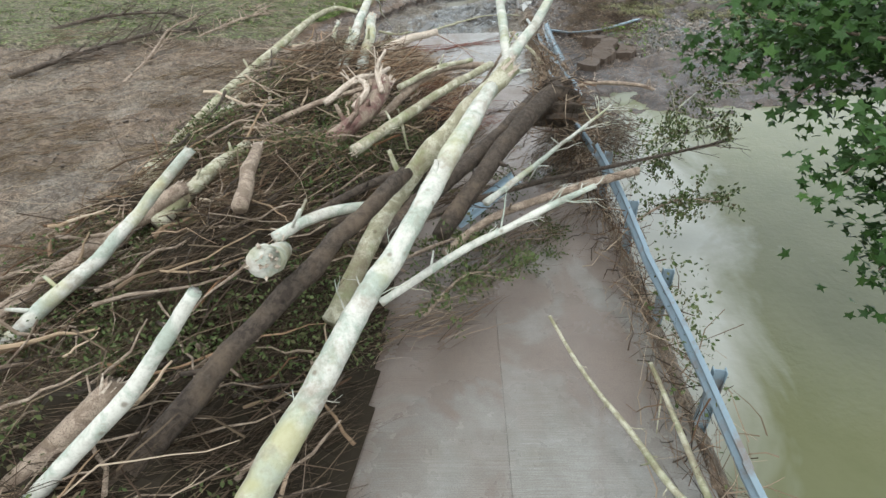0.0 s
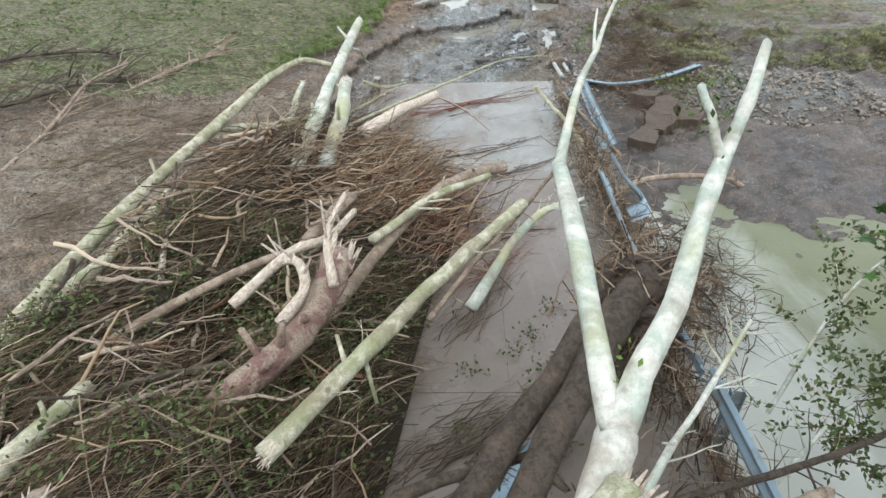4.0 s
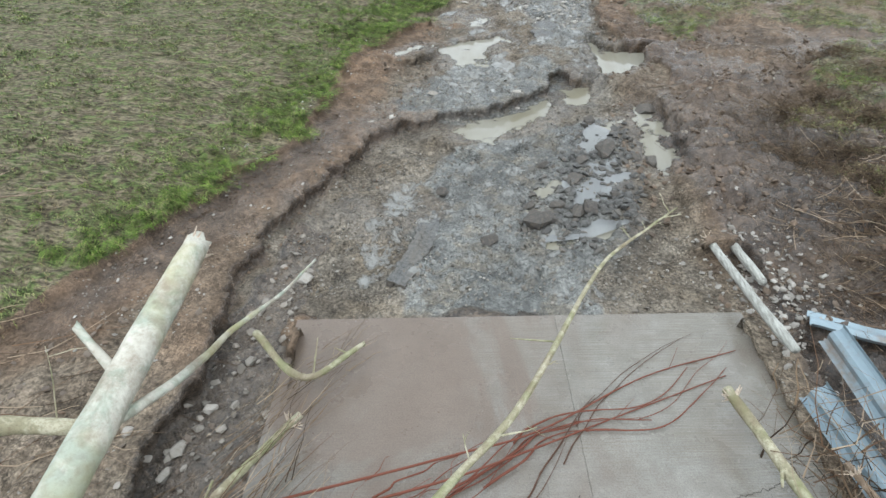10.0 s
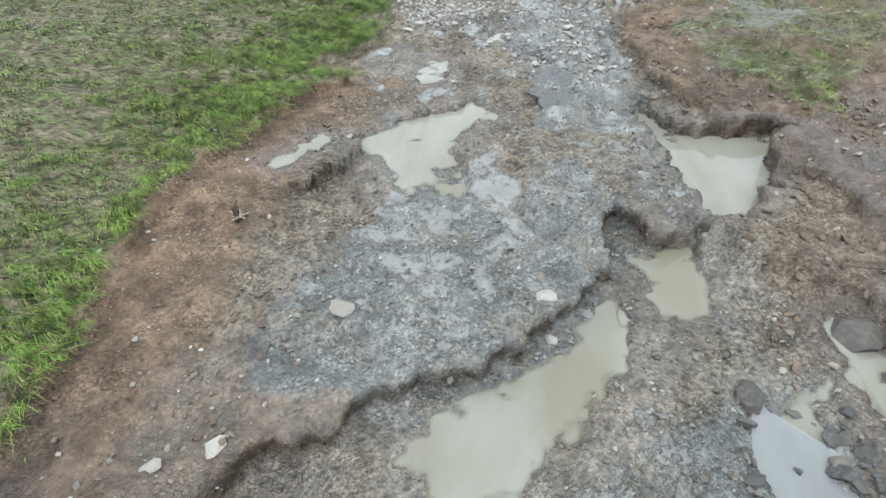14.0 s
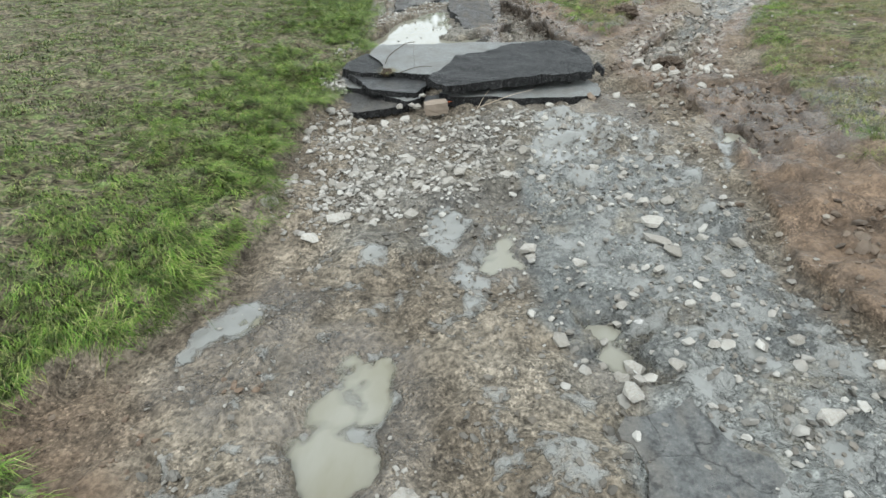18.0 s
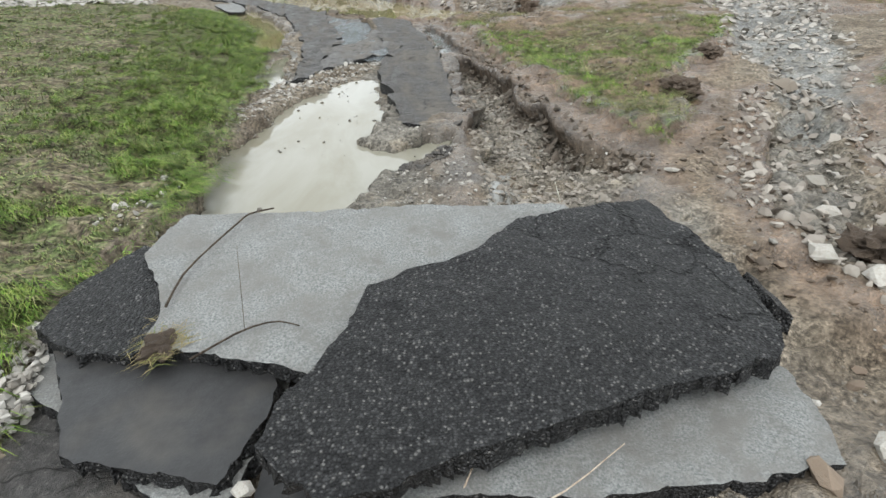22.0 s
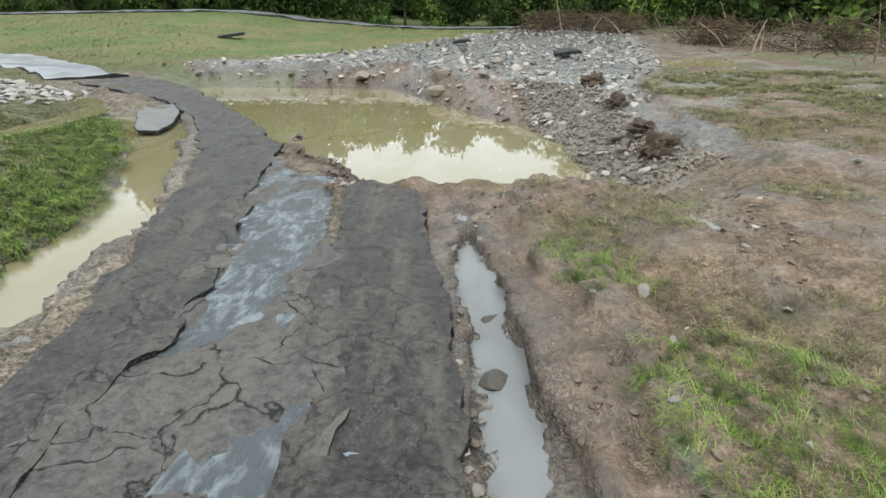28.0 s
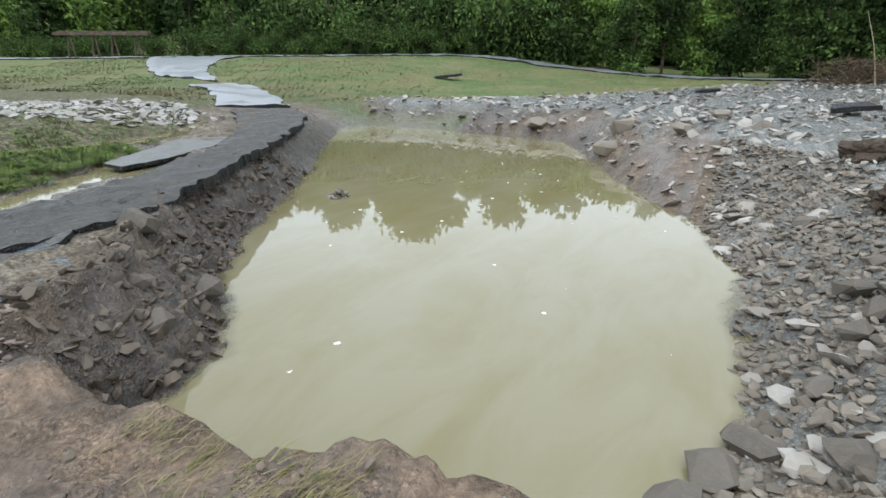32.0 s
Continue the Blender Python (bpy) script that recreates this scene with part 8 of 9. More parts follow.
x, y = -4.2 + rs.randn(160) * 0.28, 50.1 + rs.randn(160) * 0.3
strew("islet_stones", x, y, 0.02 + 0.05 * rs.rand(160), M_SHALE, "small heap of stones standing out of the pond", 13)
x, y = rs.uniform(1.6, 7, 1600), rs.uniform(7, 27, 1600)
strew("bank_stones", x, y, 0.008 + 0.04 * rs.rand(1600) ** 3, mat_stone("earthy_stones", (0.16, 0.135, 0.105), (0.34, 0.31, 0.26)), "scattered stones on the east bank", 14)
x, y = rs.normal(3.3, 0.45, 420), rs.normal(7.5, 0.7, 420)
strew("bank_stones", x, y, 0.012 + 0.045 * rs.rand(420) ** 2, M_STONE, "pale stones at the end of the guardrail", 15)
x, y = inside(STONE_FLAT, 1900, rs, 0.5)
strew("flat_stones", x, y, 0.02 + 0.06 * rs.rand(len(x)) ** 2, M_SHALE, "grey stones on the river flat", 16)
x, y = rs.uniform(-5.5, -3.2, 420), rs.uniform(5, 17, 420)
strew("shoulder_stones", x, y, 0.007 + 0.03 * rs.rand(420) ** 4, M_STONE, "small stones on the clay shoulder", 17)
x, y = rs.uniform(1.0, 14, 900), rs.uniform(26, 58, 900)
strew("meadow_stones", x, y, 0.012 + 0.05 * rs.rand(900) ** 3, M_STONE, "stray stones left on the flooded meadow", 18)
x, y = rs.uniform(-1.1, -0.05, 500), rs.uniform(28.2, 31.2, 500)
strew("bed_stones", x, y, 0.006 + 0.03 * rs.rand(500) ** 5, M_STONE, "stones in the brown road bed", 19)
M_TAR = mat_asphalt("crumbled_asphalt", (0.05, 0.05, 0.048), (0.13, 0.13, 0.122), 0.2)
x, y = inside(HOLES["lake"][0], 420, rs, -0.1)
k = fbm(x, y, 1.1, 3, 36) > 0.13
strew("puddle_debris", x[k], y[k], 0.006 + 0.03 * rs.rand(k.sum()) ** 2.5, mat_stone("soaked_crumbs", (0.06, 0.055, 0.048), (0.2, 0.185, 0.16)), "dark crumbs of asphalt and stone in the shallow puddle", 25, CHIPS, np.full(k.sum(), 0.0), 0.35)
# crumbs of dark asphalt in the washed-out bed
x, y = inside([(0.5, 8.4), (1.9, 8.9), (2.1, 10.4), (2.1, 12.2), (1.2, 12.7), (0.7, 11.2)], 420, rs)
strew("asphalt_crumbs", x, y, 0.02 + 0.1 * rs.rand(len(x)) ** 2.6, M_TAR, "dark crumbled asphalt standing in shallow water", 20, CHIPS, sink=0.35)

x, y = rs.uniform(-3.5, 2.4, 90), rs.uniform(44.5, 57, 90)
k = near(POND, x, y, 2) < -0.4
strew("foam_flecks", x[k], y[k], 0.012 + 0.03 * rs.rand(k.sum()) ** 2, M_FOAM, "white flecks of foam floating on the pond", 23, FLATS, np.full(k.sum(), -0.755), 0.4, 0.02)

# single stones
STONES = []


def single(x, y, size, label, mat=None, shapes=CHIPS, name="stone", group="loose stones on the road", sink=0.3, z=None, category="stone"):
    k = len(STONES)
    v, f = shapes[k % len(shapes)]
    key = (id(shapes), k % len(shapes), (mat or M_ROCK).name)
    me = MESHES.get(key)
    if me is None:
        me = MESHES[key] = mesh_of("stone", v, f, mat or M_ROCK)
    ob = new(name, me)
    h = np.abs(v[:, 2]).max() * size
    ground = height(x, y) if z is None else z
    ob.matrix_world = pose(x, y, ground + h * (1 - 2 * sink), RNG.randn() * 8, RNG.randn() * 8, RNG.rand() * 360) @ Matrix.Diagonal((size, size, size, 1))
    STONES.append(ob)
    return tagged(ob, label, category, group)


MESHES = {}
for x, y, s in ((-2.14, 13.4, 0.16), (-0.3, 13.57, 0.1), (-0.25, 13.3, 0.08), (-3.2, 11.77, 0.08), (-1.48, 22.9, 0.1), (0.83, 21.9, 0.13), (0.88, 21.4, 0.11), (0.8, 21.65, 0.16), (-2.23, 22.12, 0.1), (-2.48, 21.77, 0.11), (0.55, 23.25, 0.11), (-0.08, 29.57, 0.06), (-0.42, 28.9, 0.09), (2.09, 29.53, 0.09), (-1.4, 19.0, 0.09), (-2.75, 11.9, 0.1), (0.0, 37.6, 0.09), (-2.95, 33.3, 0.14), (3.7, 41.5, 0.06), (2.8, 40.0, 0.05)):
    single(x, y, s, "pale flat limestone piece on the wet ground", None, FLATS)
for x, y, s in ((-3.24, 4.86, 0.09), (-3.27, 4.61, 0.08), (-3.34, 4.33, 0.12), (-3.03, 4.98, 0.07), (-3.32, 4.04, 0.1), (-3.75, 4.27, 0.07), (-3.25, 3.31, 0.16), (-2.94, 7.11, 0.13), (-3.1, 5.6, 0.1), (-3.2, 6.0, 0.08)):
    single(x, y, s, "grey-brown rock in the washed ditch beside the deck", None, CHIPS)
q = np.random.RandomState(455)
x, y = inside(SIDE, 900, q, -0.03)
strew("ditch_stones", x, y, 0.008 + 0.06 * q.rand(len(x)) ** 3, M_ROCKS, "grey-brown stones in the wet ditch beside the deck", 456, CHIPS + FLATS)
for x, y in zip(*inside(FAN, 105, rs, 0.05)):
    single(float(x), float(y), 0.045 + 0.065 * rs.rand() ** 1.5, "pale angular limestone chunk in the gravel fan", group="chunks of the gravel fan")
for x, y in zip(*inside([(0.2, 25.0), (2.0, 24.3), (1.7, 21.0), (1.6, 18.8), (0.6, 18.6), (-0.4, 20.3), (-0.6, 21.8)], 90, rs)):
    single(float(x), float(y), 0.03 + 0.06 * rs.rand() ** 1.6, "pale angular stone on the wet road", None, CHIPS)
for x, y, s in ((0.29, 8.8, 0.28), (0.5, 8.9, 0.2), (1.11, 9.2, 0.2), (0.95, 9.1, 0.17), (-0.42, 8.31, 0.15), (2.04, 11.09, 0.12), (0.35, 10.7, 0.13), (1.05, 10.9, 0.14), (0.9, 10.2, 0.16), (0.6, 9.3, 0.15), (1.55, 9.7, 0.13), (1.3, 8.85, 0.09), (0.15, 9.3, 0.12), (-1.35, 9.5, 0.14), (1.49, 11.34, 0.3), (2.49, 13.46, 0.26), (2.38, 12.75, 0.15), (1.27, 12.7, 0.16), (2.31, 11.0, 0.16), (0.3, 39.3, 0.2), (0.28, 38.4, 0.14), (0.25, 40.2, 0.13)):
    single(x, y, s, "dark lump of broken asphalt in the wash", M_DARKROCK, CHIPS, "asphalt_lump", "asphalt lumps", 0.35)
for x, y, s in ((2.93, 45.3, 0.22), (2.7, 44.95, 0.2), (2.5, 44.55, 0.24), (2.75, 46.4, 0.12), (3.74, 47.93, 0.2), (3.9, 47.4, 0.24), (-0.6, 43.72, 0.24), (-0.35, 43.5, 0.12), (3.3, 46.0, 0.16), (3.4, 45.2, 0.18), (3.6, 46.8, 0.15), (4.0, 48.6, 0.16), (3.5, 50.4, 0.18), (-1.5, 44.3, 0.2), (-2.2, 45.3, 0.24), (-2.95, 45.2, 0.26), (-1.9, 44.4, 0.15)):
    single(x, y, s, "brown-grey slab of rock on the pond bank", mat_stone("bank_rock", (0.075, 0.064, 0.052), (0.15, 0.132, 0.11), False) if not MESHES.get("bank") else MESHES["bank"], CHIPS, "rock", "rocks on the pond bank", 0.3)
single(1.12, 54.6, 0.3, "round boulder standing in the pond", M_DARKROCK, CHIPS, "boulder", "boulders", 0.2, -0.95, "boulder")
for x, y, s in ((-0.4, 58.4, 0.55), (-0.6, 57.0, 0.45), (1.2, 57.2, 0.35), (3.0, 58.3, 0.4), (-4.1, 61.6, 0.45), (-7.9, 58.0, 0.3), (2.0, 60.5, 0.3), (5.2, 32.5, 0.22)):
    single(x, y, s, "weathered boulder on the gravel bar", M_SHALE, CHIPS, "boulder", "boulders", 0.3, None, "boulder")
for poly, label in (([(5.0, 63.4), (6.3, 63.6), (6.0, 64.6), (5.1, 64.5)], "slab of black asphalt stranded on the stones"), ([(0.1, 75), (1.3, 75.2), (1.1, 76), (0.2, 75.9)], "far slab of black asphalt on the stones"), ([(-16, 75.6), (-14.3, 76.0), (-14.6, 76.8), (-15.8, 76.4)], "far slab of black asphalt on the meadow")):
    h = height(*poly[0])
    plate(poly, h + 0.28, 0.16, M_FRESH, M_FRESH, label, 91, (4, -5))
# the reddish block at the foot of the slabs
bm = bmesh.new()
bmesh.ops.create_cube(bm, size=1, matrix=Matrix.Diagonal((0.35, 0.19, 0.18, 1)))
bmesh.ops.subdivide_edges(bm, edges=bm.edges[:], cuts=4, use_grid_fill=True)
for v in bm.verts:
    v.co *= 1 - 0.1 * max(0.0, abs(v.co.x) / 0.175 + abs(v.co.y) / 0.095 + abs(v.co.z) / 0.09 - 2)
    v.co += v.co.normalized() * 0.022 * noise.fractal(v.co * 16, 0.8, 2.0, 3)
block = new("stone_block", bpy.data.meshes.new("stone_block"))
bm.to_mesh(block.data)
bm.free()
block.data.materials.append(mat_stone("tan_block", (0.15, 0.105, 0.075), (0.3, 0.245, 0.19), False))
block.matrix_world = pose(-1.33, 25.42, 0.2, 4, -3, 8)
tagged(block, "squared tan stone block beside the slabs", "stone block")
log([(-3.57, 14.66, 0.05), (-3.57, 14.63, 0.42)], 0.045, 0.035, M_DARKBARK, "short rotten post stub in a hole", 311, (1,), 0, "post_stub")
log([(0.62, 29.2, -0.2), (0.9, 28.86, -0.16), (1.25, 28.8, -0.14)], 0.015, 0.008, M_PALE, "thin pale stick lying in the ditch", 312, (), 3, "stick")
log([(-1.96, 26.56, 0.44), (-1.72, 26.74, 0.47), (-1.54, 26.8, 0.475), (-1.4, 26.75, 0.47)], 0.007, 0.004, M_DARKBARK, "thin dark root on the pale slab", 314, (), 1, "root")
log([(-0.7, 25.58, 0.1), (-0.6, 25.72, 0.22), (-0.49, 25.9, 0.3)], 0.007, 0.004, M_WOOD, "straw-coloured stick against the slabs", 315, (), 0, "stick")
log([(-0.66, 25.6, 0.12), (-0.2, 25.66, 0.26), (0.2, 25.9, 0.27)], 0.006, 0.003, M_WOOD, "straw-coloured stick against the slabs", 316, (), 0, "stick")


for x, y, s in ((-1.69, 26.0, 0.07), (-1.55, 25.84, 0.06), (-1.45, 25.62, 0.08), (-1.72, 25.66, 0.06), (-1.9, 25.6, 0.07), (-1.62, 25.56, 0.08)):
    single(x, y, s, "pale chunk of limestone lodged at the slab edge", None, CHIPS, z=0.16 if y < 25.7 else 0.25, group="chunks of the gravel fan")
single(1.07, 25.7, 0.1, "rusty tan rock at the corner of the slabs", mat_stone("rusty_rock", (0.17, 0.12, 0.085), (0.31, 0.24, 0.17), False), CHIPS)
for x, y, s in ((2.55, 27.2, 0.13), (2.4, 26.6, 0.1), (2.75, 26.9, 0.11), (2.3, 27.5, 0.15), (2.6, 26.2, 0.09), (2.2, 26.1, 0.08), (3.1, 27.5, 0.14), (3.3, 26.9, 0.12), (2.9, 26.1, 0.1), (3.6, 27.6, 0.12), (3.4, 26.3, 0.09), (2.1, 25.4, 0.08), (2.5, 25.7, 0.07), (3.2, 28.6, 0.13), (3.5, 29.2, 0.12), (1.5, 25.85, 0.1), (1.62, 25.45, 0.07)):
    single(x, y, s, "pale broken stone at the mouth of the gully", None, CHIPS, group="stones at the gully mouth")
m = Mat("orange_plastic", 0.5, 0.0, 0.3)
M_ORANGE = m.color(m.mix(m.noise(30, 3), (0.3, 0.06, 0.025), (0.45, 0.12, 0.05))).m
plate([(-1.27, 25.7), (-1.24, 25.66), (-1.06, 25.74), (-1.07, 25.79)], 0.19, 0.012, M_ORANGE, M_ORANGE, "crumpled orange-red plastic scrap under the slab", 66, (14, -8), "plastic_scrap", category="scrap", amount=0.01, cell=0.05, relief=0.02)
q = np.random.RandomState(447)
x, y = inside([(-3.36, 26.95), (-3.12, 27.26), (-2.85, 26.47), (-2.99, 26.3), (-3.25, 26.5)], 700, q, 0.02)
strew("gravel_heap", x, y, 0.014 + 0.03 * q.rand(len(x)), M_STONE, "pale gravel heaped between grass and slabs", 448, CHIPS, 0.15 + 0.14 * q.rand(len(x)))
x, y = inside(WASH, 9500, q, 0.25)
k = (y > 32.3) & (q.rand(len(y)) < 0.75)
x, y = x[k], y[k]
strew("wash_gravel", x, y, (0.015 + 0.085 * q.rand(len(x)) ** 3.2) * (1 + 0.06 * np.maximum(0, y - 34)), mat_stone("washed_stones", (0.17, 0.155, 0.135), (0.46, 0.435, 0.395)), "pale stones washed across the east meadow", 449, CHIPS + FLATS, sink=0.3)
x, y = inside([(-1.9, 43.4), (-1.1, 43.1), (-1.3, 42.7), (-1.65, 42.6), (-1.8, 42.9)], 240, q, 0.1)
strew("red_rubble", x, y, 0.012 + 0.045 * q.rand(len(x)) ** 2.6, mat_stone("reddish_stones", (0.17, 0.105, 0.085), (0.4, 0.33, 0.28)), "reddish and pale rubble between the road strip and the pond", 457, CHIPS + FLATS)
x, y = inside([(-0.81, 30.25), (-0.72, 30.42), (-0.3, 30.58), (-0.2, 30.5), (-0.35, 30.3), (-0.7, 30.1)], 900, q, 0.03)
strew("asphalt_crumbs", x, y, 0.01 + 0.03 * q.rand(len(x)) ** 2, mat_stone("wet_tar_crumbs", (0.016, 0.016, 0.017), (0.055, 0.054, 0.053)), "dark patch of crumbled asphalt at the puddle's edge", 450, CHIPS, np.maximum(heights(x, y), 0.0), 0.3)
y = q.uniform(31, 36.6, 2200)
x = turf_edge(y) + q.rand(2200) * 1.7
k = near(HOLES["lake"][0], x, y, 1) > 0.02
strew("verge_stones", x[k], y[k], 0.008 + 0.04 * q.rand(k.sum()) ** 3.2, mat_stone("verge_chips", (0.14, 0.13, 0.11), (0.42, 0.4, 0.36)), "grey gravel on the bank between grass and puddle", 451, CHIPS + FLATS)


def clod(x, y, s, seed, label="torn clod of brown earth with roots"):
    rs = np.random.RandomState(seed)
    bm = bmesh.new()
    bmesh.ops.create_icosphere(bm, subdivisions=4, radius=1)
    for v in bm.verts:
        n = noise.fractal(v.co * 1.9 + Vector((seed, 0, 0)), 0.8, 2.1, 4)
        v.co *= 1 + 0.55 * n
        v.co.z *= 0.6
    thing = new("earth_clod", bpy.data.meshes.new("earth_clod"))
    bm.to_mesh(thing.data)
    bm.free()
    thing.data.materials.append(M_CLOD)
    thing.matrix_world = pose(x, y, height(x, y) + 0.3 * s, 0, 0, rs.rand() * 360) @ Matrix.Diagonal((s * (1 + 0.6 * rs.rand()), s, s * (0.9 + 0.8 * rs.rand()), 1))
    return tagged(thing, label, "earth clod", "earth clods")


m = Mat("torn_earth", 0.9)
mm = m.noise(9, 6, 0.75)
M_CLOD = m.color(m.mix(mm, (0.03, 0.021, 0.014), (0.135, 0.095, 0.064))).bump(mm, 1.0, 0.05).m
for k, (x, y, s) in enumerate(((4.4, 50.3, 0.26), (4.3, 47.7, 0.3), (4.15, 46.1, 0.3), (4.5, 53.4, 0.3), (2.9, 27.6, 0.22), (3.3, 32.0, 0.22), (5.0, 34.6, 0.25))):
    clod(x, y, s, 500 + k)

sod = clod(-2.17, 26.72, 0.09, 540, "small sod of earth hanging on the slab corner")
sod.location.z = 0.42

rs = np.random.RandomState(91)
n = 7500
k = rs.randint(14, size=n)
cx = np.array([4.64, 5.51, 6.2, 6.4, 6.5, 4.8, 4.8, 5.6, 5.9, 7.6, 6.7, 5.2, 7.0, 5.9])[k]
cy = np.array([11.0, 10.2, 8.2, 12.5, 6.9, 7.8, 12.4, 11.3, 8.4, 14.4, 15.7, 9.0, 10.5, 13.6])[k]
r = np.abs(rs.randn(n)) * 0.75
a = rs.rand(n) * 6.28
x, y = cx + np.cos(a) * r * 1.3, cy + np.sin(a) * r
stuff("torn_brush", twig_batch(x, y, heights(x, y) + 0.04 + np.maximum(0, 0.3 - r * 0.5) * rs.rand(n), a + rs.randn(n) * 0.7, 0.15 + 0.4 * rs.rand(n), 0.0025 + 0.005 * rs.rand(n) ** 2, rs.normal(0.2, 0.4, n), 44, 4, 3), M_DARKTWIG, "torn roots and dead brush on the eroded bank", "brush")
x, y = np.array([6.4, 7.0, 7.6, 6.0])[rs.randint(4, size=420)] + rs.randn(420) * 0.22, np.array([6.4, 7.2, 6.3, 5.0])[rs.randint(4, size=420)] + rs.randn(420) * 0.22
stuff("weeds", leaf_batch(x, y, heights(x, y) + 0.05 + rs.rand(420) * 0.25, np.full(420, 0.09), 45), M_FOREST2, "green weeds on the river bank", "plants")

# ---- grass ----


def blades(x, y, length, width, heading, seed, lift=0.55, z=None):
    """Bent grass blades: a four-cornered foot and a pointed tip each."""
    rs = np.random.RandomState(seed)
    n = len(x)
    z = heights(x, y) - 0.01 if z is None else z
    a = heading + rs.randn(n) * 0.3
    d = np.stack([np.cos(a), np.sin(a), np.zeros(n)], 1)
    s = np.stack([-np.sin(a), np.cos(a), np.zeros(n)], 1) * width[:, None] * 0.5
    base = np.stack([x, y, z], 1)
    up = np.array([0, 0, 1.0])
    rise = lift * (0.5 + rs.rand(n, 1))
    mid = base + d * length[:, None] * 0.45 + up * length[:, None] * rise * 0.6
    tip = base + d * length[:, None] * (0.95 + 0.1 * rs.rand(n, 1)) + up * length[:, None] * rise * (0.15 + 0.5 * rs.rand(n, 1))
    v = np.stack([base - s, base + s, mid + s, mid - s, tip], 1).reshape(-1, 3)
    i = np.arange(n)[:, None] * 5
    quads = (i + np.array([[0, 1, 2, 3]])).tolist()
    return v, quads + (i + np.array([[3, 2, 4]])).tolist()


M_FIELD = mat_varied("field_grass", [(0.05, 0.088, 0.02), (0.11, 0.168, 0.038), (0.17, 0.22, 0.06), (0.3, 0.27, 0.14)], 0.55, 0.3, 3.2)
M_TUFT = mat_varied("muddy_grass", [(0.1, 0.125, 0.036), (0.165, 0.18, 0.062), (0.27, 0.24, 0.14), (0.15, 0.12, 0.075), (0.13, 0.17, 0.045)], 0.7, 0.12, 5.0)
rs = np.random.RandomState(55)
COMB = -0.72


def build_grass():
    # lush fringe along the torn edge
    n, per = 9500, 20
    y = rs.uniform(6.5, 49, n)
    x = turf_edge(y) - rs.gamma(1.5, 0.42, n) * (1 + 0.9 * smooth01(y, 14, 19)) + 0.02
    k = fbm(x, y, 0.8, 3, 71) + 0.25 * fbm(x * 1.2 + y, y - x, 1.2, 2, 8) > -0.2
    k &= layout(x, y)[1] > 0.35
    k &= (y > 17) | (rs.rand(n) < 0.45)
    x, y = x[k], y[k]
    way = COMB + 1.1 * fbm(x, y, 0.5, 2, 5) + 0.25 * rs.randn(len(x))
    body, long = heights(x, y) - 0.01 + 0.06 * rs.rand(len(x)) ** 2, 0.16 + 0.2 * rs.rand(len(x))
    m = len(x) * per
    side, along = rs.randn(m) * 0.035, rs.randn(m) * 0.05
    x, y, way, body, long = (np.repeat(v, per) for v in (x, y, way, body, long))
    x, y = x + np.cos(way) * along - np.sin(way) * side, y + np.sin(way) * along + np.cos(way) * side
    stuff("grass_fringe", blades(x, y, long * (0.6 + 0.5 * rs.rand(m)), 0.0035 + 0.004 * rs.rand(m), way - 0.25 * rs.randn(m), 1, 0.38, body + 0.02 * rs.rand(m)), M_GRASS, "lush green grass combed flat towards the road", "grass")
    # thinner sward behind, streaked by the flood
    n = 24000
    y = rs.uniform(4.5, 52, n)
    x = turf_edge(y) - 0.3 - rs.rand(n) ** 1.5 * 16
    streak = fbm(x * 0.9 - y * 0.6, (y + x * 0.55) * 2.6, 0.75, 3, 91)
    k = (streak + 0.07 * rs.randn(n) > 0.0)
    x, y = np.repeat(x[k], 9), np.repeat(y[k], 9)
    x, y = x + rs.randn(len(x)) * 0.07, y + rs.randn(len(x)) * 0.07
    far = np.maximum(0, turf_edge(y) - x)
    stuff("meadow_grass", blades(x, y, 0.06 + 0.13 * rs.rand(len(x)), 0.006 + 0.0012 * far, COMB + 0.4 * fbm(x, y, 0.4, 2, 6), 2, 0.55), M_FIELD, "short meadow grass laid flat in rows", "grass")
    n = 22000
    y = rs.uniform(4.5, 52, n)
    x = turf_edge(y) - 0.1 - rs.rand(n) ** 1.2 * 8
    k = fbm(x * 0.9 - y * 0.6, (y + x * 0.55) * 2.6, 0.75, 3, 91) < 0.1
    x, y = x[k], y[k]
    stuff("dead_grass", blades(x, y, 0.08 + 0.16 * rs.rand(len(x)), 0.006 + 0.004 * rs.rand(len(x)), COMB, 3, 0.25), M_STRAW, "straw-coloured dead grass in the meadow", "grass")
    # east meadow: splayed tufts with bare mud between
    def clumps(x, y, per, reach):
        n = len(x) * per
        a, r = rs.rand(n) * 6.28, reach * rs.rand(n) ** 0.7
        return np.repeat(x, per) + np.cos(a) * r, np.repeat(y, per) + np.sin(a) * r, a

    for poly, n, seed in ((TURF_E, 30000, 4), (TURF_SE, 22000, 5), (TURF_NE, 6000, 6)):
        x, y = inside([(min(p[0], 14), min(p[1], 56)) for p in poly], n, rs, 0.02)
        d = sdist(poly, x, y)
        tuft = fbm(x, y, 0.9, 4, 17) + 0.5 * fbm(x, y, 0.25, 2, 19)
        tuft = tuft + 0.28 * smooth01(d, -2.2, -0.5) * (1 - smooth01(y, 39, 42)) * (seed == 4)
        lush = tuft + 0.35 * smooth01(d, -1.5, -0.3) * (1 - smooth01(y, 40, 43)) - (0.14 if seed >= 5 else 0.04)
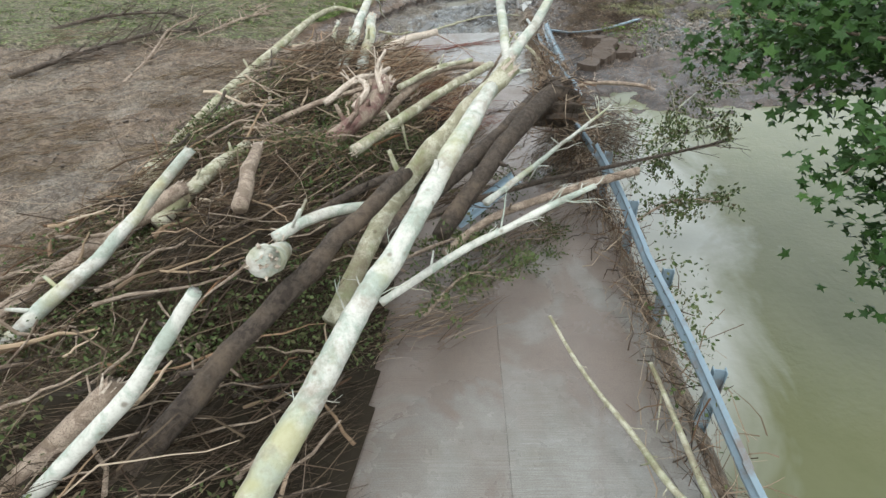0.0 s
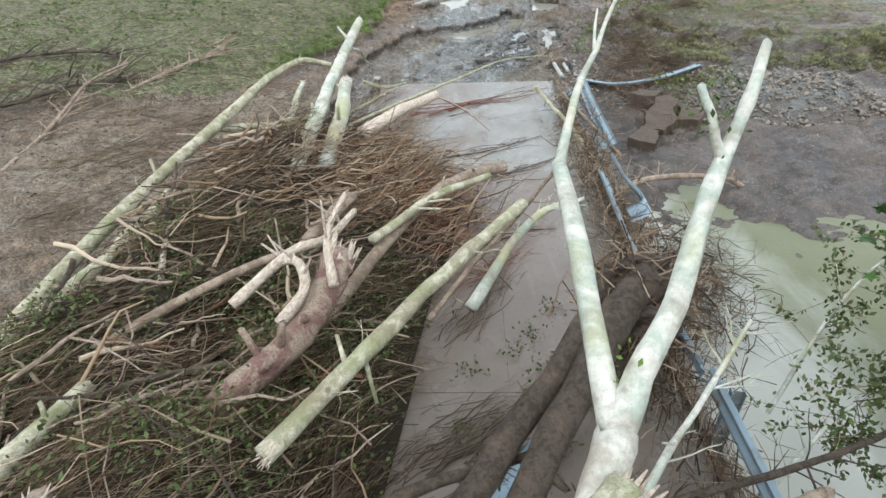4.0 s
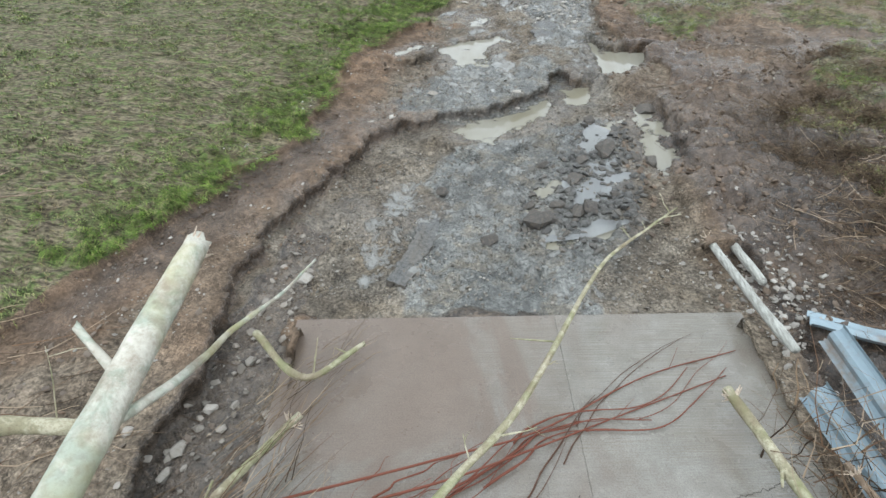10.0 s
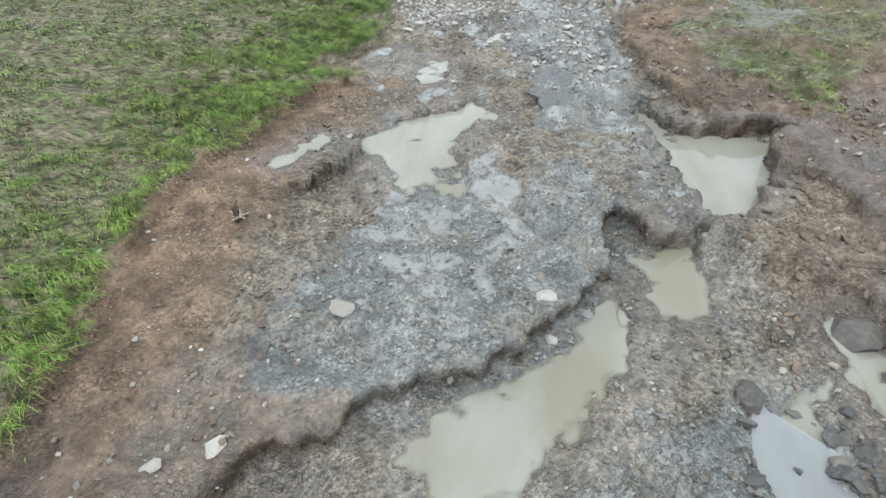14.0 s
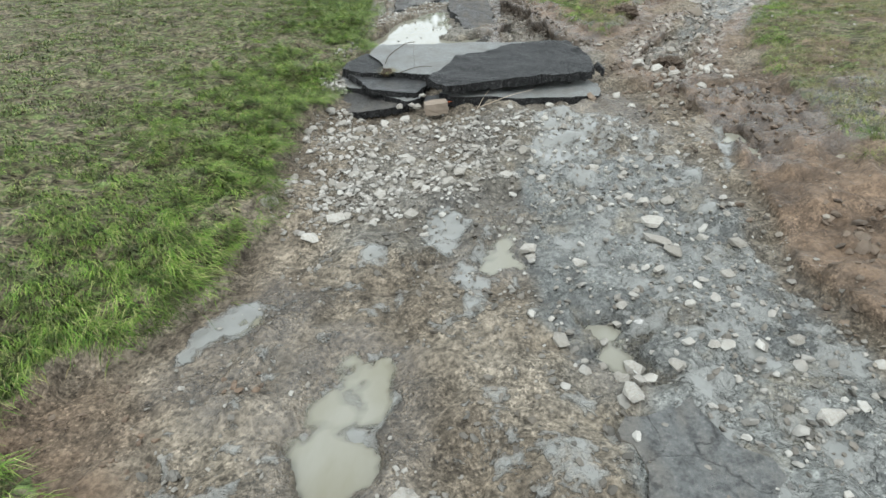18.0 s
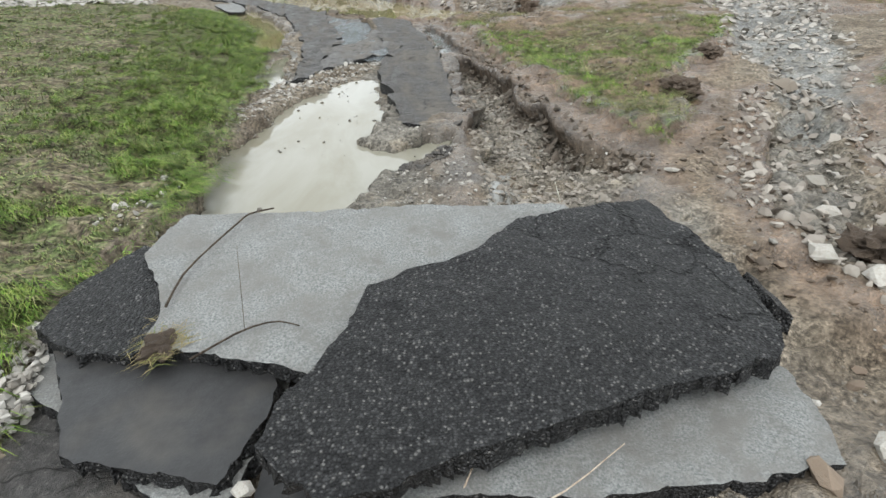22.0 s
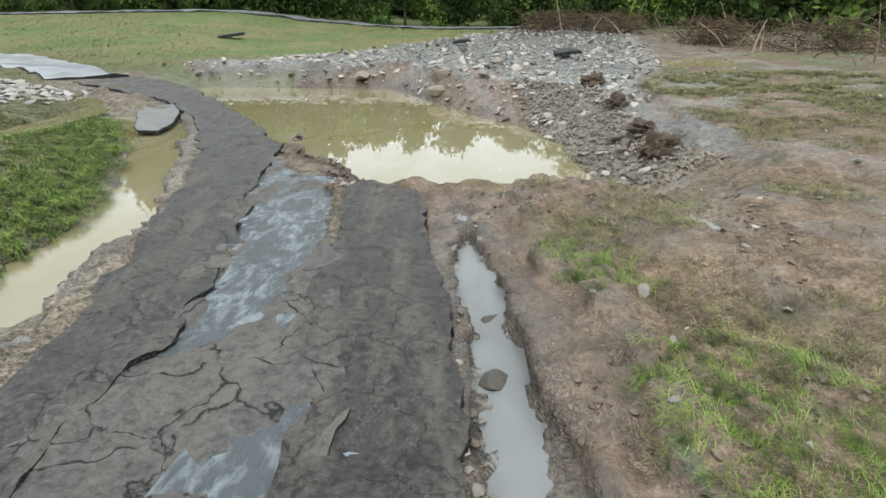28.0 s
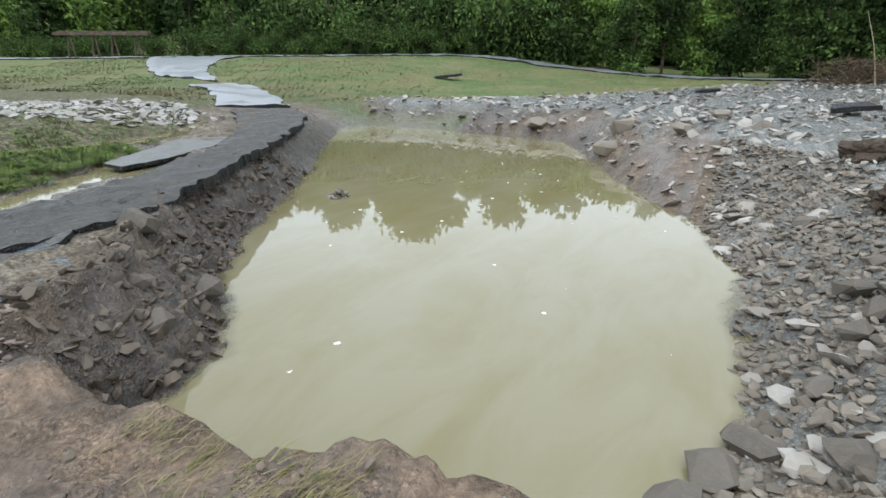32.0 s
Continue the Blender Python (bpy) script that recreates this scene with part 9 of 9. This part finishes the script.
        k = (tuft + rs.randn(len(x)) * 0.1 - 0.07 * smooth01(y, 37.5, 40.5) * (1 - smooth01(y, 44, 48)) * (seed == 4) > (-0.17 + 0.13 * smooth01(y, 36.5, 39.5) if seed == 4 else -0.2)) & (layout(x, y)[1] > 0.1)
        green = k & (lush - 0.2 * smooth01(y, 38.5, 41) + rs.randn(len(x)) * 0.1 > 0.42)
        bx, by, a = clumps(x[green], y[green], 20, 0.09)
        stuff("meadow_tufts", blades(bx, by, 0.08 + 0.15 * rs.rand(len(bx)), 0.0034 + 0.0007 * np.maximum(0, by - 45), 2.6 + 1.3 * np.sin(a), seed, 0.5), M_GRASS, "bright green grass tufts on the east meadow", "grass")
        dull = k & ~green
        bx, by, a = clumps(x[dull], y[dull], 14, 0.075)
        stuff("muddy_tufts", blades(bx, by, 0.08 + 0.15 * rs.rand(len(bx)), 0.0042 + 0.0009 * np.maximum(0, by - 45), a, seed + 10, 0.5), M_TUFT, "mud-streaked olive and straw tufts on the east meadow", "grass")
    # slipped sods and overhanging tufts at the torn edge
    n = 9000
    y = rs.uniform(8, 45, n)
    x = turf_edge(y) + rs.normal(0.02, 0.05, n)
    k = (fbm(x, y, 1.6, 3, 73) > 0.0) | ((y > 27.5) & (y < 33))
    x, y = x[k], y[k]
    stuff("sod_edge", blades(x, y, 0.12 + 0.2 * rs.rand(len(x)), 0.003 + 0.004 * rs.rand(len(x)), COMB + 0.5 * rs.randn(len(x)), 28, 0.25, heights(x - 0.2, y)), M_GRASS, "grass tufts hanging over the torn sod edge", "grass")
    # straw on the sod that hangs on the slabs
    n = 240
    x, y = rs.normal(-2.16, 0.07, n), rs.normal(26.74, 0.1, n)
    stuff("sod_straw", blades(x, y, 0.06 + 0.1 * rs.rand(n), 0.002 + 0.003 * rs.rand(n), 0.6 * rs.randn(n) + np.where(rs.rand(n) < 0.5, -1.9, 0.9), 29, 0.12, np.full(n, 0.44)), M_STRAW, "straw-coloured grass on the sod at the slab corner", "grass")
    # dead grass on the eroded river bank
    x, y = inside(BANK_GRASS, 5200, rs, 0.2)
    k = fbm(x, y, 0.8, 3, 23) + 0.1 * rs.randn(len(x)) > -0.12
    bx, by, a = clumps(x[k], y[k], 9, 0.1)
    stuff("bank_grass", blades(bx, by, 0.1 + 0.2 * rs.rand(len(bx)), 0.008 + 0.008 * rs.rand(len(bx)), a, 27, 0.5), M_TUFT, "dead olive and straw grass on the river bank", "grass")
    # hanging sod at the pond's rim
    n = 500
    x, y = rs.uniform(0.2, 1.4, n), rs.normal(43.0, 0.16, n)
    stuff("sod_fringe", blades(x, y, 0.08 + 0.12 * rs.rand(n), 0.004 + 0.003 * rs.rand(n), 1.2, 21, 0.3), M_STRAW, "dead grass hanging over the pond rim", "grass")
    # far meadow
    n = 52000
    x, y = rs.uniform(-70, 12, n), 58 + rs.rand(n) ** 1.4 * 40
    k = (layout(x, y)[1] > 0.3) & (fbm(x, y, 0.3, 3, 14) > -0.1) & (near(FAR_ROADS[0], x, y, 1) > 0.3) & (near(FAR_ROADS[1], x, y, 1) > 0.3)
    x, y = x[k], y[k]
    lush = (fbm(x, y, 0.12, 3, 15) + 0.012 * (y - 74) - 0.006 * (x + 25) + 0.1 * rs.randn(len(x))) > 0.0
    for k, mat, label in ((lush, M_FIELD, "green grass of the far meadow"), (~lush, M_STRAW, "yellow-green silted grass of the far meadow")):
        stuff("far_grass", blades(x[k], y[k], 0.1 + 0.14 * rs.rand(k.sum()), 0.03 + 0.04 * rs.rand(k.sum()), 0.5, 22, 0.8), mat, label, "grass")


build_grass()

# ---- woods, hedge and far things ----


def tree(height_m, crown_r, seed, leaf_mat, name, label, low=0.08, leaf=0.5, count=5200):
    rs = np.random.RandomState(seed)
    thing = new(name)
    tagged(thing, label, "tree" if name == "tree" else "bush")
    top = height_m * 0.9
    part("trunk", tube([(0, 0, -0.5), (rs.randn() * 0.2, rs.randn() * 0.2, top * 0.5), (rs.randn() * 0.4, rs.randn() * 0.4, top)], height_m * 0.014 + 0.03, 0.04, 8, 8, 0.05, seed), M_DARKBARK, thing, smooth=True)
    pts, k = [], 0
    for q in range(34 if name == "tree" else 16):
        a, h = rs.rand() * 6.28, height_m * (low + (0.98 - low) * rs.rand())
        prof = math.sin(math.pi * min(1, max(0.08, (h / height_m - low) / (1.02 - low)))) ** 0.6
        r = crown_r * prof * (0.35 + 0.65 * rs.rand())
        c = np.array([math.cos(a) * r, math.sin(a) * r, h])
        if q % 6 == 0:
            part("limb", tube([(0, 0, h * 0.7), tuple(c * (0.6, 0.6, 0.92)), tuple(c)], 0.06, 0.015, 5, 6, 0.06, seed + q), M_DARKBARK, thing)
        s = crown_r * (0.34 + 0.28 * rs.rand())
        m = count // (34 if name == "tree" else 16)
        d = rs.randn(m, 3)
        d /= np.linalg.norm(d, axis=1)[:, None]
        pts.append(c + d * (s * rs.rand(m, 1) ** 0.4) * (1, 1, 0.75))
    p = np.vstack(pts)
    part("crown", leaf_batch(p[:, 0], p[:, 1], p[:, 2], np.full(len(p), leaf), seed), leaf_mat, thing)
    return thing


TRESTLE = (-77.0, 92.0)


def build_woods():
    rs = np.random.RandomState(8)
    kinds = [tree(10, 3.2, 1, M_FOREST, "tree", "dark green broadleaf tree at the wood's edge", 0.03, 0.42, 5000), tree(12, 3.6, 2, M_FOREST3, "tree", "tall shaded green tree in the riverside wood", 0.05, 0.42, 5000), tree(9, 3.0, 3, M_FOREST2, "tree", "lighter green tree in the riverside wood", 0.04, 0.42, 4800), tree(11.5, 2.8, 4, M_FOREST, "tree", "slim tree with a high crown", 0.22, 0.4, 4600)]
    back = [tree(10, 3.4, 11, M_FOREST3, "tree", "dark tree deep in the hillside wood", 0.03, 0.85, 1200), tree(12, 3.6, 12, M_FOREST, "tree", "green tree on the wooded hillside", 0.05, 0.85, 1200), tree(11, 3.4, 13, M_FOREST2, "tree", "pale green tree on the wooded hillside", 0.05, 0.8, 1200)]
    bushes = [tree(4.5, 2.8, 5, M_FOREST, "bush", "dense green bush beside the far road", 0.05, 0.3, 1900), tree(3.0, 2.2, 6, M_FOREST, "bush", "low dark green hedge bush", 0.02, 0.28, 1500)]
    first = set()

    def place(kind, x, y, turn, s):
        m = pose(x, y, height(x, y), 0, 0, turn)
        if kind.name in first:
            ob = copy_thing(kind, m)
        else:
            first.add(kind.name)
            ob = kind
            ob.matrix_basis = m
        ob.scale = (s, s, s)
        ob["group"] = "trees of the valley wood" if "tree" in ob.name else "bushes along the far road"

    for k in range(30):
        x = -24 + k * 2.9 + rs.randn() * 0.8
        y = 101.5 + rs.randn() * 1.6 + (4 if x < -10 else 0) - max(0, x - 18) * 0.35
        place(kinds[(0, 1, 2, 2, 3, 0)[rs.randint(6)]], x, y, rs.rand() * 360, 0.6 + 0.6 * rs.rand())
    for k in range(60):
        x = -110 + k * 3.3 + rs.randn() * 1.5
        place(back[(0, 0, 1, 1, 2)[rs.randint(5)]], x, 116 + rs.rand() * 12, rs.rand() * 360, 0.95 + 0.4 * rs.rand())
    for k in range(60):
        place(back[(0, 0, 1, 1, 2)[rs.randint(5)]], -140 + k * 4.4 + rs.randn() * 2, 136 + rs.rand() * 25, rs.rand() * 360, 1.1 + 0.4 * rs.rand())
    for k in range(56):
        place(back[(0, 0, 1, 1, 2)[rs.randint(5)]], -245 + rs.rand() * 150, 96 + rs.rand() * 70, rs.rand() * 360, 1.0 + 0.4 * rs.rand())
    for k in range(26):
        place(bushes[0], -62 + k * 1.9 + rs.randn() * 0.6, 100.5 + rs.rand() * 5, rs.rand() * 360, 1.2 + 0.7 * rs.rand())
    for k in range(34):
        place(bushes[1], -110 + k * 2.6 + rs.randn() * 0.5, 96.5 + (k - 17) * 0.06 + rs.rand() * 1.2, rs.rand() * 360, 0.8 + 0.35 * rs.rand())
    for k in range(14):
        place(back[rs.randint(3)], 26 + rs.rand() * 30, 62 + k * 2.4 + rs.randn(), rs.rand() * 360, 0.7 + 0.3 * rs.rand())
    # flood-wrecked margin: brush piles and bare snags
    n = 3000
    x = np.concatenate([rs.normal(c, w, n // 6) for c, w in ((14.5, 1.6), (20, 2.5), (9.5, 1.2), (17, 1.0), (25, 3), (13, 2))])
    y = np.concatenate([rs.normal(c, w, n // 6) for c, w in ((88, 2), (66, 2.5), (93, 1.5), (74, 2), (58, 2.5), (97, 1.5))])
    h = heights(x, y)
    stuff("brush_piles", twig_batch(x, y, h + rs.rand(n) ** 1.5 * 1.6, rs.rand(n) * 6.28, 0.8 + rs.rand(n) * 1.6, 0.012 + 0.02 * rs.rand(n), rs.randn(n) * 0.4, 31), M_DARKTWIG, "dark brush piled against the far bank", "brush")
    for k, (x, y, hh) in enumerate(((14.7, 64, 1.6), (14.4, 75, 1.8), (17, 58.7, 2.2), (15.5, 88, 2.0), (13, 80, 1.4), (18, 66, 1.8), (22, 62, 2.6), (11.5, 84, 1.4), (20, 78, 2.6), (10.2, 90, 5.0), (17, 92, 6.0), (15.4, 64.6, 1.2), (16.2, 70, 1.5), (19.5, 60, 1.8))):
        z = height(x, y)
        lean = rs.randn(2) * hh * 0.45
        log([(x, y, z - 0.1), (x + lean[0] * 0.4, y + lean[1] * 0.4, z + hh * 0.5), (x + lean[0], y + lean[1], z + hh)], 0.05, 0.015, M_BROWNBARK, "bare bleached snag in the flood margin", 400 + k, (), 5, "snag")
    # timber trestle by the far road
    t = new("timber_trestle")
    x0, y0 = TRESTLE
    z = height(x0, y0)
    t.matrix_world = pose(x0, y0, z, 0, 0, 28)
    tagged(t, "dark timber trestle beyond the far road", "trestle")
    for px in (-4.6, -1.2, 1.4, 4.6):
        for dx in (-0.5, 0.5):
            part("leg", tube([(px + dx, 0, -0.3), (px + dx * 0.3, 0, 2.9)], 0.12, 0.1, 8, 4, 0.03, 3), M_DARKBARK, t)
    part("beam", slab([(-6.5, -0.5), (6.5, -0.5), (6.5, 0.5), (-6.5, 0.5)], 2.9, 3.3, 0.03), M_DARKBARK, t)
    part("rail", slab([(-6.5, 0.4), (6.5, 0.4), (6.5, 0.5), (-6.5, 0.5)], 3.3, 3.5, 0.02), M_DARKBARK, t)


build_woods()
